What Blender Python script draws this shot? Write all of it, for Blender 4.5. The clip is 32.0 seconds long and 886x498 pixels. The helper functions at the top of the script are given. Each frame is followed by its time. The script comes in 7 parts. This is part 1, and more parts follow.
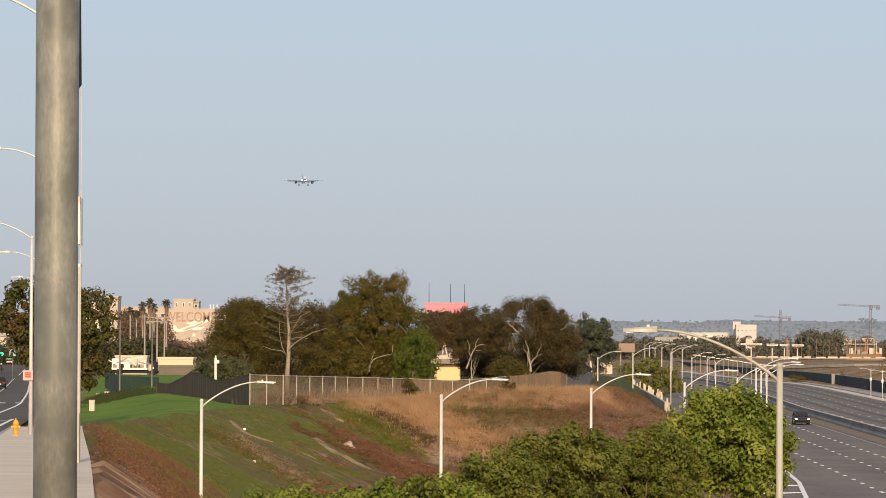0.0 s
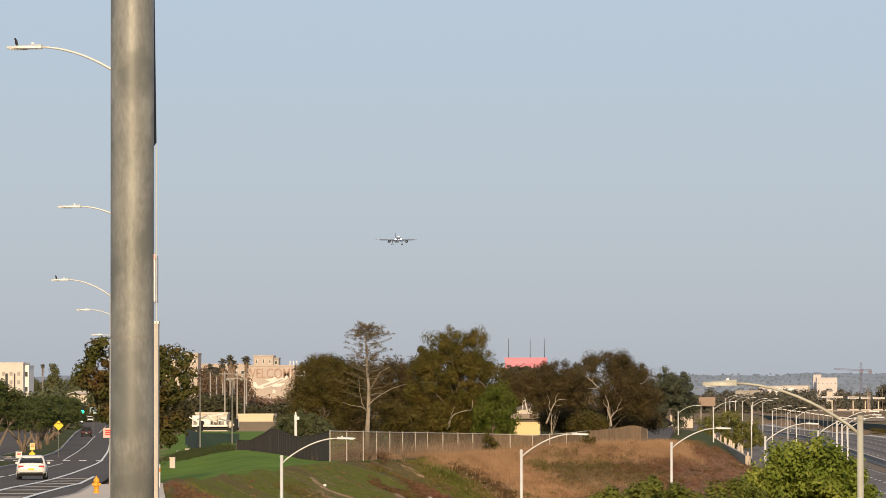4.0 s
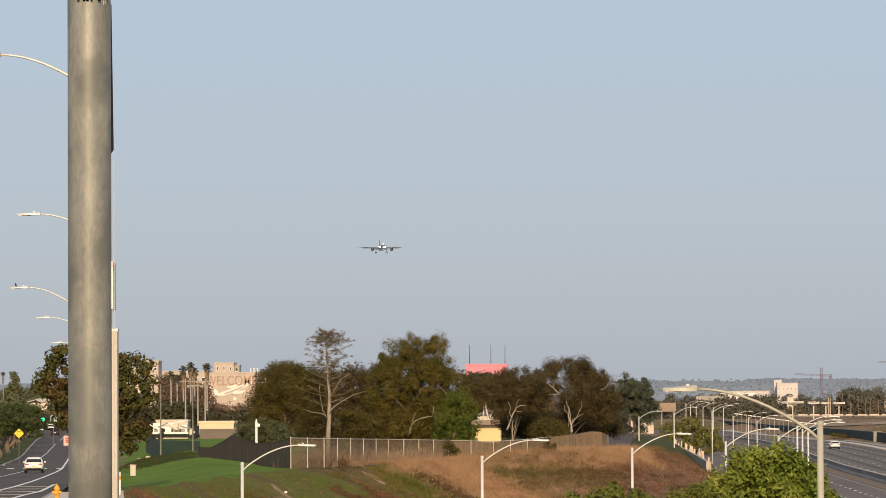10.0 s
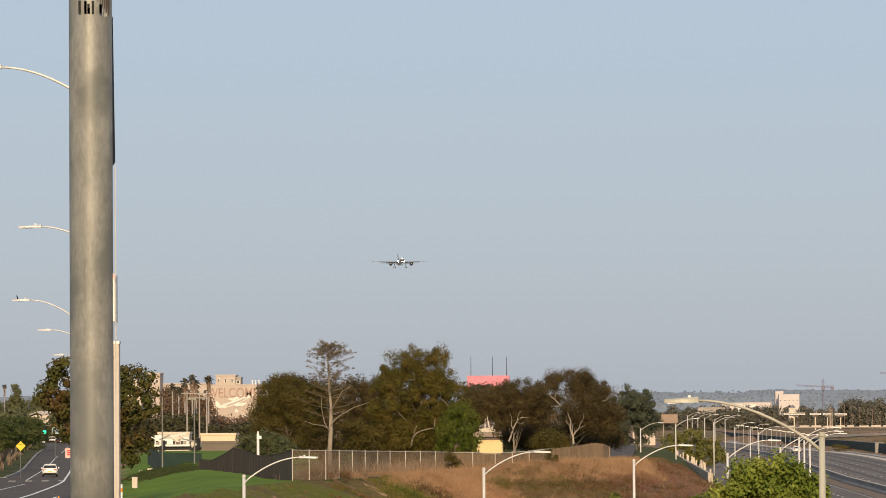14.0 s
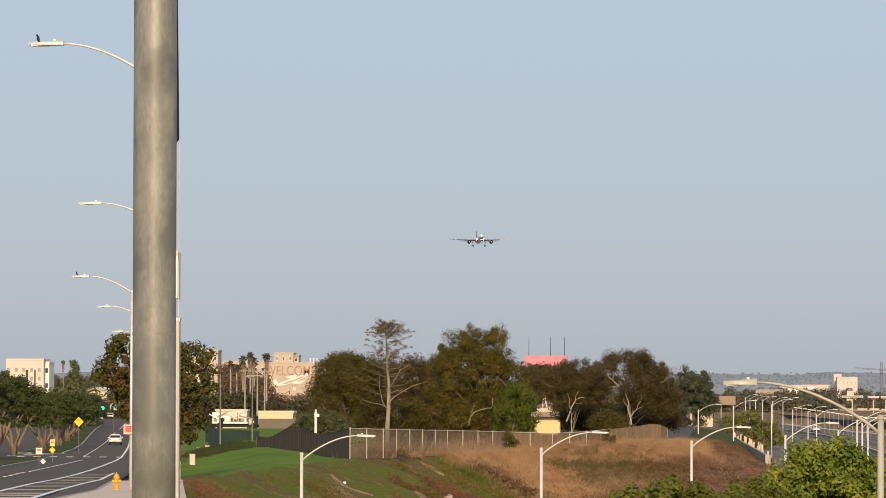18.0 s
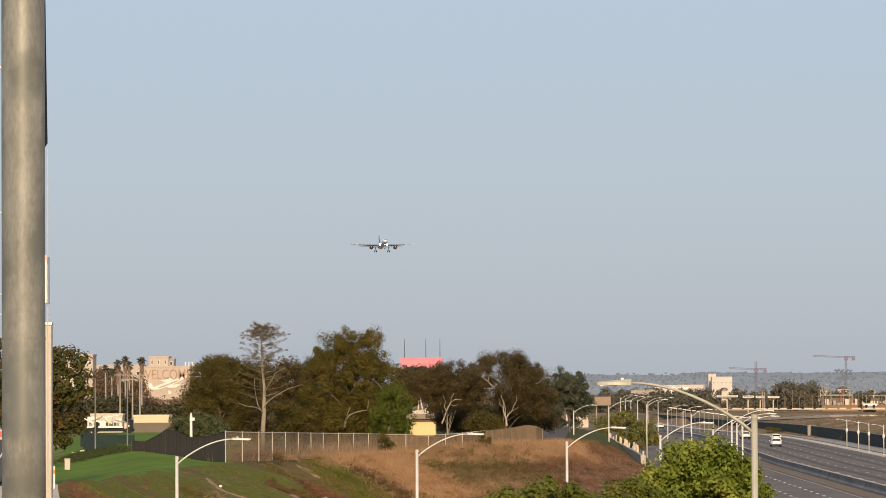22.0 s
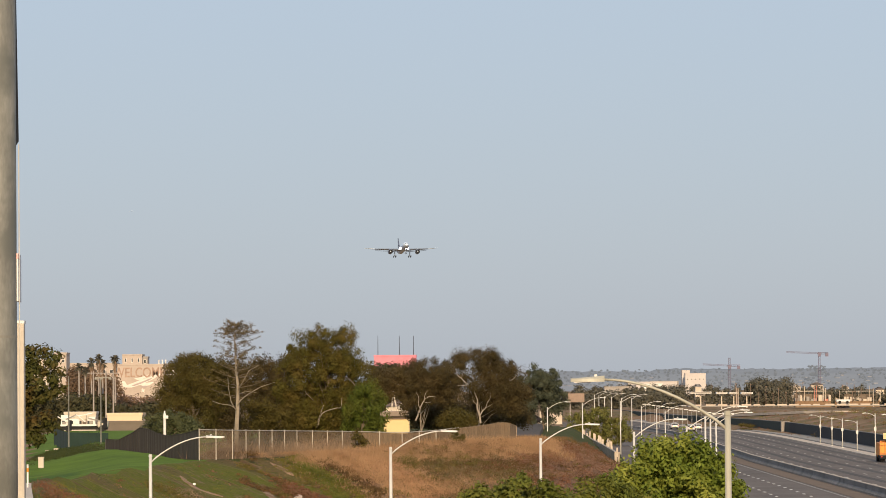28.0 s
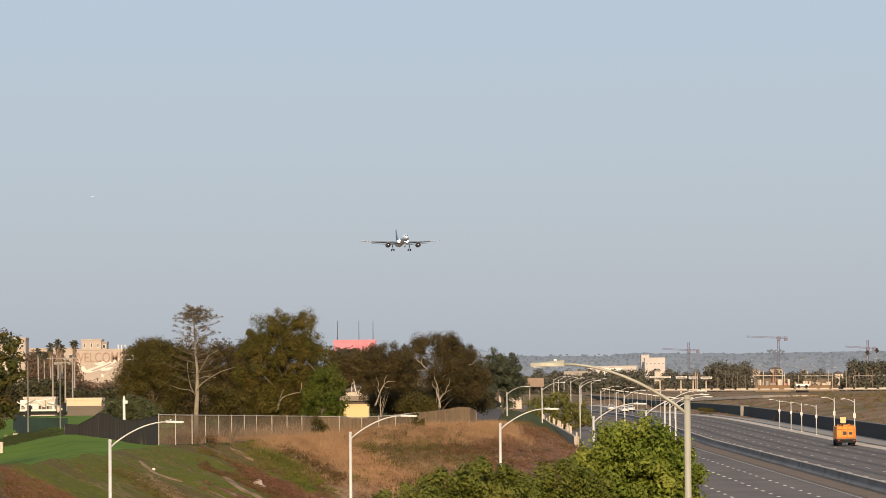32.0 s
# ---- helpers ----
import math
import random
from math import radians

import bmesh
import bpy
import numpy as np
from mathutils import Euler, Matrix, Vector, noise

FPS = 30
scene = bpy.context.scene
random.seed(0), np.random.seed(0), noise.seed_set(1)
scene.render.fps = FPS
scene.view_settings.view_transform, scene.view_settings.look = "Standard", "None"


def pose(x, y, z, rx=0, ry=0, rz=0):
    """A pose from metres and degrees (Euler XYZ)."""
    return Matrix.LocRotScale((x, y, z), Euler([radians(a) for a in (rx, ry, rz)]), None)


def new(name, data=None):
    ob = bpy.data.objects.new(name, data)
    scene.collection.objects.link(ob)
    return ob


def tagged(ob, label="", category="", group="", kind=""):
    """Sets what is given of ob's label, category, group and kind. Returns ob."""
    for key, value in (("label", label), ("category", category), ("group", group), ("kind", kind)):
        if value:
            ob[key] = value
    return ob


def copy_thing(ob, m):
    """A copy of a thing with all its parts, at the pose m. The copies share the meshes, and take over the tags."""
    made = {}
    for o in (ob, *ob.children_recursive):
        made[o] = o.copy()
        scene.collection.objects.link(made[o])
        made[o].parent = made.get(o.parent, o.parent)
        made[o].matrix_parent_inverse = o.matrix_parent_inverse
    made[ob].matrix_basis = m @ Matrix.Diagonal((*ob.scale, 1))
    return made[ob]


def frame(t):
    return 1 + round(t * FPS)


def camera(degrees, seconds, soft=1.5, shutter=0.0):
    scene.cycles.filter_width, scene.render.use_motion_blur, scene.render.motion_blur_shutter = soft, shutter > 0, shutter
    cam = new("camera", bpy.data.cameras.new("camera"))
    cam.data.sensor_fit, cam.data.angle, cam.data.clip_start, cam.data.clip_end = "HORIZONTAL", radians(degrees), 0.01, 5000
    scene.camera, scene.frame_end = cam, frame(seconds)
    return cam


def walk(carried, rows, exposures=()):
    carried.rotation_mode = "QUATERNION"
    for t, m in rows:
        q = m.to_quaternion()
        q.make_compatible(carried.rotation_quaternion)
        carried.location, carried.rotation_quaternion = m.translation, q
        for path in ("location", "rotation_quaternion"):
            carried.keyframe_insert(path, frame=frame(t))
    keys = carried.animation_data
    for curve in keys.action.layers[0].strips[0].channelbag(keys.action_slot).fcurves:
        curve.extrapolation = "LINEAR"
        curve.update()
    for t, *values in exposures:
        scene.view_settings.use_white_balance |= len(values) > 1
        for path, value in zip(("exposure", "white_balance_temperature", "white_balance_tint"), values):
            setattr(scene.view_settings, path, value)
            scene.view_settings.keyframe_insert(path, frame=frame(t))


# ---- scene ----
import itertools

# ---------------------------------------------------------------- camera
EYE = 9.7
cam = camera(13.0, 32.0, soft=0.9)


def aim(yaw, pitch, roll, sway):
    """A pose of the hand-held camera: yaw to the right, pitch up, roll, and a sideways sway in metres."""
    return pose(sway, 0, EYE, 0, 0, -yaw) @ pose(0, 0, 0, 90 + pitch, 0, 0) @ pose(0, 0, 0, 0, 0, roll)


# seconds, yaw, pitch, roll, sway
PATH = [
    (0.0, -1.361, 1.288, 0.282, -0.0197), (0.5, -2.192, 1.579, 0.254, -0.0210), (1.0, -2.455, 1.863, 0.097, -0.0083),
    (1.5, -2.471, 2.067, -0.149, 0.0123), (2.0, -2.497, 2.127, -0.138, 0.0080), (2.5, -2.621, 2.119, -0.032, -0.0017),
    (3.0, -2.621, 2.117, -0.056, -0.0004), (3.5, -2.548, 2.091, -0.105, 0.0017), (5.5, -2.515, 2.139, 0.041, -0.0021),
    (6.0, -2.548, 2.129, 0.121, -0.0130), (6.5, -2.516, 2.116, 0.108, -0.0126), (7.0, -2.404, 2.124, 0.040, -0.0001),
    (7.5, -2.307, 2.117, -0.142, 0.0090), (8.0, -2.250, 2.098, -0.228, 0.0170), (8.5, -2.268, 2.167, -0.150, 0.0101),
    (9.0, -2.374, 2.259, -0.043, -0.0028), (9.5, -2.240, 2.254, -0.140, 0.0052), (10.0, -1.946, 2.192, -0.285, 0.0152),
    (10.5, -1.986, 2.106, -0.325, 0.0235), (11.0, -2.087, 2.066, -0.367, 0.0267), (11.5, -2.180, 2.127, -0.286, 0.0201),
    (12.0, -2.245, 2.233, -0.047, -0.0025), (12.5, -2.196, 2.348, -0.046, -0.0019), (13.0, -2.113, 2.405, -0.186, 0.0097),
    (13.5, -2.037, 2.381, -0.294, 0.0183), (14.0, -1.965, 2.367, -0.373, 0.0139), (14.5, -2.023, 2.386, -0.336, 0.0109),
    (16.5, -1.636, 2.012, 0.029, 0.0042), (17.0, -2.128, 1.927, 0.112, -0.0011), (17.5, -2.660, 1.951, 0.141, -0.0056),
    (18.0, -2.833, 2.066, 0.135, -0.0071), (18.5, -2.524, 2.123, -0.095, 0.0081), (19.0, -1.762, 2.001, -0.248, 0.0313),
    (19.5, -1.330, 1.904, -0.103, 0.0072), (20.0, -1.166, 2.017, 0.036, -0.0068), (20.5, -1.036, 2.097, -0.110, 0.0010),
    (21.0, -0.968, 2.106, -0.256, 0.0178), (21.5, -0.970, 2.106, -0.292, 0.0269), (22.0, -0.989, 2.097, -0.277, 0.0190),
    (22.5, -0.978, 2.086, -0.291, 0.0193), (23.0, -0.918, 2.110, -0.354, 0.0246), (23.5, -0.900, 2.140, -0.325, 0.0231),
    (24.0, -0.969, 2.150, -0.258, 0.0206), (24.5, -0.969, 2.141, -0.329, 0.0219), (25.0, -0.901, 2.129, -0.501, 0.0342),
    (25.5, -0.838, 2.103, -0.555, 0.0492), (27.5, -0.609, 2.027, -0.491, 0.0367), (28.0, -0.596, 2.053, -0.445, 0.0271),
    (28.5, -0.505, 2.089, -0.506, 0.0294), (29.0, -0.366, 2.102, -0.449, 0.0215), (29.5, -0.193, 2.054, -0.368, 0.0215),
    (30.0, -0.060, 1.973, -0.450, 0.0215), (30.5, -0.012, 1.882, -0.472, 0.0215), (31.0, 0.041, 1.819, -0.460, 0.0215),
    (31.5, 0.050, 1.819, -0.448, 0.0215), (32.0, 0.000, 1.823, -0.500, 0.0215),
]
walk(cam, [(t, aim(a, b, c, d)) for t, a, b, c, d in PATH], exposures=[(0.0, 0.02), (1.5, -0.05), (3.0, -0.06), (8.0, -0.08), (13.0, -0.11), (18.0, -0.07), (32.0, -0.06)])

# ---------------------------------------------------------------- light
SUN_AZ, SUN_EL = 177.0, 19.0        # degrees clockwise from the y axis, and above the horizon
world = bpy.data.worlds.new("sky")
world.use_nodes = True
scene.world = world
wn = world.node_tree.nodes
sky = wn.new("ShaderNodeTexSky")
sky.sky_type, sky.sun_disc = "NISHITA", False
sky.sun_elevation, sky.sun_rotation = radians(SUN_EL), radians(SUN_AZ)
sky.altitude, sky.air_density, sky.dust_density, sky.ozone_density = 30, 1.0, 1.0, 3.0
haze = wn.new("ShaderNodeMix")          # marine haze evens the sky out
haze.data_type = "RGBA"
haze.inputs[0].default_value = 0.80
rise = wn.new("ShaderNodeTexGradient")      # the haze lies low: duller near the horizon
rise.texture_mapping.mapping_x, rise.texture_mapping.mapping_z = "Z", "X"
depth = wn.new("ShaderNodeMapRange")
depth.inputs[1].default_value, depth.inputs[2].default_value = 0.0, 0.1
tone = wn.new("ShaderNodeMix")
tone.data_type = "RGBA"
tone.inputs[6].default_value, tone.inputs[7].default_value = (4.14, 4.46, 5.18, 1), (4.46, 5.06, 6.02, 1)
world.node_tree.links.new(rise.outputs["Fac"], depth.inputs[0])
world.node_tree.links.new(depth.outputs[0], tone.inputs[0])
world.node_tree.links.new(tone.outputs[2], haze.inputs[7])
world.node_tree.links.new(sky.outputs[0], haze.inputs[6])
world.node_tree.links.new(haze.outputs[2], wn["Background"].inputs[0])
wn["Background"].inputs[1].default_value = 0.115
sun = new("sun", bpy.data.lights.new("sun", "SUN"))
sun.data.energy, sun.data.angle, sun.data.color = 4.8, radians(0.6), (1.0, 0.74, 0.46)
sun.matrix_basis = pose(0, 0, 60, 0, 0, 0) @ Vector((math.sin(radians(SUN_AZ)) * math.cos(radians(SUN_EL)), math.cos(radians(SUN_AZ)) * math.cos(radians(SUN_EL)), math.sin(radians(SUN_EL)))).to_track_quat("Z", "Y").to_matrix().to_4x4()

# ---------------------------------------------------------------- materials
MATS = {}


def mat(name, colour, rough=0.8, metal=0.0, vary=0.25, scale=1.0, bump=0.0, spots=None, emit=None, island=0.0, each=0.0, spec=0.4, alpha=None, streak=None, grain=0.5):
    """A surface with grain at two scales: vary and scale set the large mottling; spots is a second colour in patches."""
    if name in MATS:
        return MATS[name]
    m = bpy.data.materials.new(name)
    m.use_nodes = True
    nt = m.node_tree
    n, l = nt.nodes, nt.links
    b = n["Principled BSDF"]
    b.inputs["Roughness"].default_value, b.inputs["Metallic"].default_value = rough, metal
    b.inputs["Specular IOR Level"].default_value = spec
    co = n.new("ShaderNodeTexCoord")
    big, fine = n.new("ShaderNodeTexNoise"), n.new("ShaderNodeTexNoise")
    big.inputs["Scale"].default_value, big.inputs["Detail"].default_value = scale, 5
    fine.inputs["Scale"].default_value, fine.inputs["Detail"].default_value = scale * 11, 3
    src = co.outputs["Object"]
    if streak:
        mp = n.new("ShaderNodeMapping")
        mp.inputs["Scale"].default_value = streak
        l.new(src, mp.inputs[0])
        src = mp.outputs[0]
    l.new(src, big.inputs[0]), l.new(src, fine.inputs[0])
    add = n.new("ShaderNodeMath")
    add.operation = "MULTIPLY_ADD"
    l.new(fine.outputs[0], add.inputs[0])
    add.inputs[1].default_value = grain
    l.new(big.outputs[0], add.inputs[2])
    value = add.outputs[0]
    if island or each:
        info = n.new("ShaderNodeNewGeometry" if island else "ShaderNodeObjectInfo")
        a2 = n.new("ShaderNodeMath")
        a2.operation = "MULTIPLY_ADD"
        l.new(info.outputs["Random Per Island" if island else "Random"], a2.inputs[0])
        a2.inputs[1].default_value = island or each
        l.new(value, a2.inputs[2])
        value = a2.outputs[0]
    mean = 0.5 + grain / 2 + (island or each) / 2
    r = n.new("ShaderNodeMapRange")
    l.new(value, r.inputs[0])
    r.inputs[1].default_value, r.inputs[2].default_value = mean - 0.35, mean + 0.35
    r.inputs[3].default_value, r.inputs[4].default_value = 1 - vary, 1 + vary
    mul = n.new("ShaderNodeMix")
    mul.data_type, mul.blend_type = "RGBA", "MULTIPLY"
    mul.inputs[0].default_value = 1
    mul.inputs[6].default_value = (*colour, 1)
    l.new(r.outputs[0], mul.inputs[7])
    out = mul.outputs[2]
    if spots:
        c2, at, soft = spots
        s = n.new("ShaderNodeTexNoise")
        s.inputs["Scale"].default_value, s.inputs["Detail"].default_value = scale * 0.6, 6
        l.new(co.outputs["Object"], s.inputs[0])
        r2 = n.new("ShaderNodeMapRange")
        l.new(s.outputs[0], r2.inputs[0])
        r2.inputs[1].default_value, r2.inputs[2].default_value = at - soft, at + soft
        mx = n.new("ShaderNodeMix")
        mx.data_type = "RGBA"
        l.new(r2.outputs[0], mx.inputs[0])
        l.new(out, mx.inputs[6])
        mx.inputs[7].default_value = (*c2, 1)
        out = mx.outputs[2]
    l.new(out, b.inputs["Base Color"])
    if bump:
        bp = n.new("ShaderNodeBump")
        bp.inputs["Strength"].default_value, bp.inputs["Distance"].default_value = 0.6, bump
        l.new(value, bp.inputs["Height"])
        l.new(bp.outputs[0], b.inputs["Normal"])
    if emit:
        b.inputs["Emission Color"].default_value = (*emit[0], 1)
        b.inputs["Emission Strength"].default_value = emit[1]
    if alpha is not None:
        b.inputs["Alpha"].default_value = alpha
    MATS[name] = m
    return m


GALV = mat("galvanised_steel", (0.235, 0.23, 0.20), 0.45, 0.3, 0.32, 3.0, 0.002, ((0.18, 0.17, 0.15), 0.66, 0.1), streak=(1, 1, 0.12))
LAMPT = mat("greenish_tan_lamp_paint", (0.44, 0.43, 0.355), 0.6, 0.1, 0.2, 1.5, 0, ((0.36, 0.35, 0.28), 0.58, 0.08), streak=(1, 1, 0.15))
LAMPM = mat("weathered_lamp_paint", (0.64, 0.63, 0.59), 0.5, 0.2, 0.15, 2.0)
LENS = mat("lamp_lens", (0.75, 0.75, 0.72), 0.25, 0, 0.05, 3.0)
ASPH = mat("asphalt", (0.126, 0.104, 0.087), 0.85, 0, 0.36, 0.25, 0.01, ((0.165, 0.143, 0.124), 0.58, 0.12), streak=(1, 0.08, 1))
ASPH2 = mat("asphalt_dark", (0.066, 0.052, 0.040), 0.85, 0, 0.30, 0.25, 0.01, streak=(1, 0.1, 1))
PAINT = mat("road_paint", (0.76, 0.75, 0.71), 0.7, 0, 0.25, 1.2)
CONC = mat("concrete", (0.31, 0.29, 0.265), 0.85, 0, 0.2, 0.6, 0.01, ((0.30, 0.28, 0.25), 0.62, 0.1))
CONC2 = mat("pale_concrete", (0.56, 0.475, 0.385), 0.85, 0, 0.2, 0.4, 0.01)
LAWN = mat("lawn", (0.104, 0.168, 0.018), 0.9, 0, 0.28, 0.35, 0.05, ((0.076, 0.125, 0.015), 0.62, 0.1), spec=0.1)
FIELD = mat("dry_field", (0.26, 0.170, 0.105), 0.95, 0, 0.35, 0.10, 0.02, ((0.15, 0.120, 0.062), 0.53, 0.10), spec=0.1)
# Dark grass for verges, with shade put into its colour.
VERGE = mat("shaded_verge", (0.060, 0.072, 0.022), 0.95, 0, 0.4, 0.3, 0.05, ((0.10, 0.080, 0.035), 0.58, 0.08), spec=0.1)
SAND = mat("sandy_bank_earth", (0.40, 0.245, 0.135), 0.95, 0, 0.35, 0.5, 0.06, ((0.20, 0.095, 0.048), 0.54, 0.06), spec=0.1)
DIRT = mat("bare_dirt", (0.17, 0.125, 0.09), 0.95, 0, 0.25, 0.4, 0.05)
BARK = mat("grey_bark", (0.17, 0.135, 0.10), 0.9, 0, 0.35, 2.0, 0.03, streak=(1, 1, 0.2))
BARKP = mat("pale_bark", (0.36, 0.305, 0.245), 0.85, 0, 0.3, 2.0, 0.03, streak=(1, 1, 0.2))
BARKG = mat("grey_tan_bark", (0.29, 0.245, 0.185), 0.9, 0, 0.45, 3.0, 0.03, ((0.22, 0.18, 0.13), 0.6, 0.08), streak=(1, 1, 0.3))
BARKR = mat("brown_bark", (0.20, 0.155, 0.115), 0.9, 0, 0.35, 2.0, 0.03)


def leafmat(name, colour, tip, vary=0.33):
    m = mat(name, colour, 0.6, 0, vary, 1.0, 0, (tip, 0.56, 0.10), island=0.28, spec=0.12, grain=0.12)
    n, l = m.node_tree.nodes, m.node_tree.links
    b = n["Principled BSDF"]
    thin, both = n.new("ShaderNodeBsdfTranslucent"), n.new("ShaderNodeMixShader")
    both.inputs[0].default_value = 0.2
    l.new(b.inputs["Base Color"].links[0].from_socket, thin.inputs[0])
    l.new(b.outputs[0], both.inputs[1]), l.new(thin.outputs[0], both.inputs[2])
    l.new(both.outputs[0], n["Material Output"].inputs[0])
    return m


L_DARK = leafmat("dark_green_leaves", (0.088, 0.074, 0.020), (0.120, 0.092, 0.026))
L_BIG = leafmat("olive_leaves", (0.093, 0.083, 0.017), (0.143, 0.106, 0.027))
L_GREEN = leafmat("fresh_green_leaves", (0.087, 0.113, 0.019), (0.118, 0.125, 0.024))
L_EUC = leafmat("eucalyptus_leaves", (0.078, 0.061, 0.026), (0.111, 0.081, 0.035))
L_DEAD = leafmat("withered_leaves", (0.137, 0.109, 0.058), (0.189, 0.137, 0.072))
# Leaf colour lightened in place of haze, for trees far down the street.
L_FAR = leafmat("grey_green_leaves", (0.108, 0.120, 0.058), (0.143, 0.140, 0.064))
L_MAG = leafmat("russet_green_leaves", (0.074, 0.077, 0.020), (0.134, 0.084, 0.031))
L_LIME = leafmat("bright_green_leaves", (0.130, 0.172, 0.024), (0.285, 0.310, 0.058), 0.45)
L_MID = leafmat("mid_green_leaves", (0.106, 0.126, 0.022), (0.176, 0.178, 0.037))
G_GREEN = leafmat("groundcover_green", (0.137, 0.133, 0.022), (0.183, 0.159, 0.033))
G_BROWN = leafmat("groundcover_brown", (0.175, 0.082, 0.045), (0.260, 0.140, 0.078))
G_TAN = leafmat("dry_grass", (0.365, 0.232, 0.130), (0.275, 0.165, 0.088))
L_PINE = leafmat("flat_crown_leaves", (0.056, 0.074, 0.023), (0.087, 0.092, 0.031))
# Far foliage: the haze of distance is put into the leaf colour.
L_HAZED = leafmat("hazed_far_leaves", (0.116, 0.112, 0.086), (0.150, 0.138, 0.102))
G_DUST = leafmat("dusty_brown_brush", (0.240, 0.145, 0.098), (0.310, 0.200, 0.140))
G_ORANGE = leafmat("orange_dry_grass", (0.420, 0.245, 0.138), (0.350, 0.195, 0.110))
G_SCAR = leafmat("bleached_weeds", (0.270, 0.190, 0.115), (0.330, 0.240, 0.150))
G_SAGE = leafmat("grey_olive_brush", (0.160, 0.125, 0.058), (0.211, 0.154, 0.077))
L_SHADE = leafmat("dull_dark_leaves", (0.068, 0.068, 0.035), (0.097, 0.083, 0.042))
L_OLIVE = leafmat("pale_olive_leaves", (0.154, 0.159, 0.046), (0.198, 0.182, 0.056))
G_BRUSH = leafmat("dark_brush", (0.128, 0.080, 0.034), (0.172, 0.104, 0.045))
G_RUST = leafmat("rust_brush", (0.190, 0.088, 0.048), (0.245, 0.126, 0.070))
G_OLIVE = leafmat("olive_weed", (0.131, 0.111, 0.031), (0.183, 0.133, 0.041))
POLEM = mat("weathered_pole_zinc", (0.214, 0.218, 0.197), 0.50, 0.18, 0.5, 7.0, 0.001, ((0.152, 0.160, 0.145), 0.54, 0.07), streak=(1, 1, 0.3))
WHITE = mat("white_paint", (0.78, 0.76, 0.72), 0.45, 0, 0.08, 0.7)
CREAM = mat("cream_plaster", (0.60, 0.53, 0.44), 0.85, 0, 0.12, 0.25)
TANW = mat("tan_plaster", (0.47, 0.40, 0.34), 0.85, 0, 0.15, 0.15)
GREYW = mat("grey_plaster", (0.34, 0.31, 0.28), 0.85, 0, 0.15, 0.2)
PEACHW = mat("peach_plaster", (0.74, 0.58, 0.40), 0.8, 0, 0.1, 0.4)
CARGLASS = mat("car_glass", (0.025, 0.027, 0.03), 0.2, 0, 0.1, 0.5, spec=0.12)
YELLOWW = mat("yellow_plaster", (0.72, 0.55, 0.28), 0.8, 0, 0.08, 0.4)
DARKW = mat("dark_glass", (0.035, 0.04, 0.045), 0.3, 0, 0.2, 0.5, spec=0.4)
BLACKM = mat("black_mesh_cloth", (0.014, 0.015, 0.018), 0.85, 0, 0.3, 0.7)
BROWNM = mat("brown_windscreen_cloth", (0.060, 0.048, 0.034), 0.85, 0, 0.45, 0.8, 0.02, streak=(3, 3, 0.3))
GREENM = mat("green_windscreen_cloth", (0.030, 0.055, 0.042), 0.85, 0, 0.3, 0.6, 0.02)
TANM = mat("sun_bleached_slat_screen", (0.41, 0.30, 0.19), 0.85, 0, 0.5, 0.8, 0.02, streak=(4, 4, 0.3))
ROOFB = mat("brown_roof", (0.16, 0.12, 0.095), 0.85, 0, 0.2, 0.5)
REDL = mat("red_lit_wall", (0.52, 0.17, 0.20), 0.5, 0, 0.25, 0.5, emit=((1.0, 0.30, 0.36), 0.22))
REDP = mat("red_paint", (0.5, 0.035, 0.03), 0.5, 0, 0.1, 0.3)
# Crane steel toned purple-grey: distance haze is mixed into the base colour.
CRANE = mat("crane_steel_hazed", (0.185, 0.165, 0.225), 0.8, 0.0, 0.1, 0.3)
BARR = mat("stained_barrier_concrete", (0.205, 0.195, 0.185), 0.8, 0, 0.4, 0.5, 0.01, ((0.13, 0.125, 0.12), 0.58, 0.1), streak=(1, 0.15, 1.5))
ORANGE = mat("orange_truck_paint", (0.80, 0.27, 0.025), 0.45, 0, 0.28, 1.6, streak=(2, 2, 0.4))
YELLOW = mat("yellow_sign", (0.85, 0.55, 0.03), 0.5, 0, 0.05, 1.0)
HYDR = mat("hydrant_paint", (0.82, 0.36, 0.03), 0.5, 0, 0.12, 4.0)
CARW = mat("white_car_paint", (0.74, 0.73, 0.70), 0.25, 0, 0.04, 0.5, spec=0.6)
CARB = mat("dark_car_paint", (0.03, 0.027, 0.03), 0.45, 0, 0.1, 0.5, spec=0.12)
CARG = mat("silver_car_paint", (0.45, 0.44, 0.42), 0.3, 0.4, 0.05, 0.5, spec=0.6)
RUBBER = mat("rubber", (0.02, 0.02, 0.02), 0.8, 0, 0.2, 2)
TAILL = mat("tail_light", (0.45, 0.02, 0.02), 0.3, 0, 0.05, 2)
HEADL = mat("head_light_lit", (0.9, 0.9, 0.85), 0.2, 0, 0.02, 2, emit=((1.0, 0.93, 0.8), 2.0))
PLANEL = mat("landing_light_lit", (0.9, 0.9, 0.9), 0.2, 0, 0.02, 2, emit=((1.0, 0.98, 0.93), 9.0))
GREENL = mat("green_signal_lit", (0.02, 0.5, 0.25), 0.3, 0, 0.02, 2, emit=((0.02, 1.0, 0.5), 1.6))
PLWHITE = mat("airliner_white", (0.74, 0.87, 1.0), 0.3, 0, 0.03, 0.1, spec=0.5)
PLGREY = mat("airliner_grey", (0.20, 0.24, 0.31), 0.45, 0.1, 0.08, 0.1)
PLBLUE = mat("airliner_dark_tail", (0.10, 0.11, 0.17), 0.35, 0, 0.05, 0.1)
PLRED = mat("airliner_belly", (0.66, 0.78, 0.95), 0.4, 0, 0.05, 0.1)
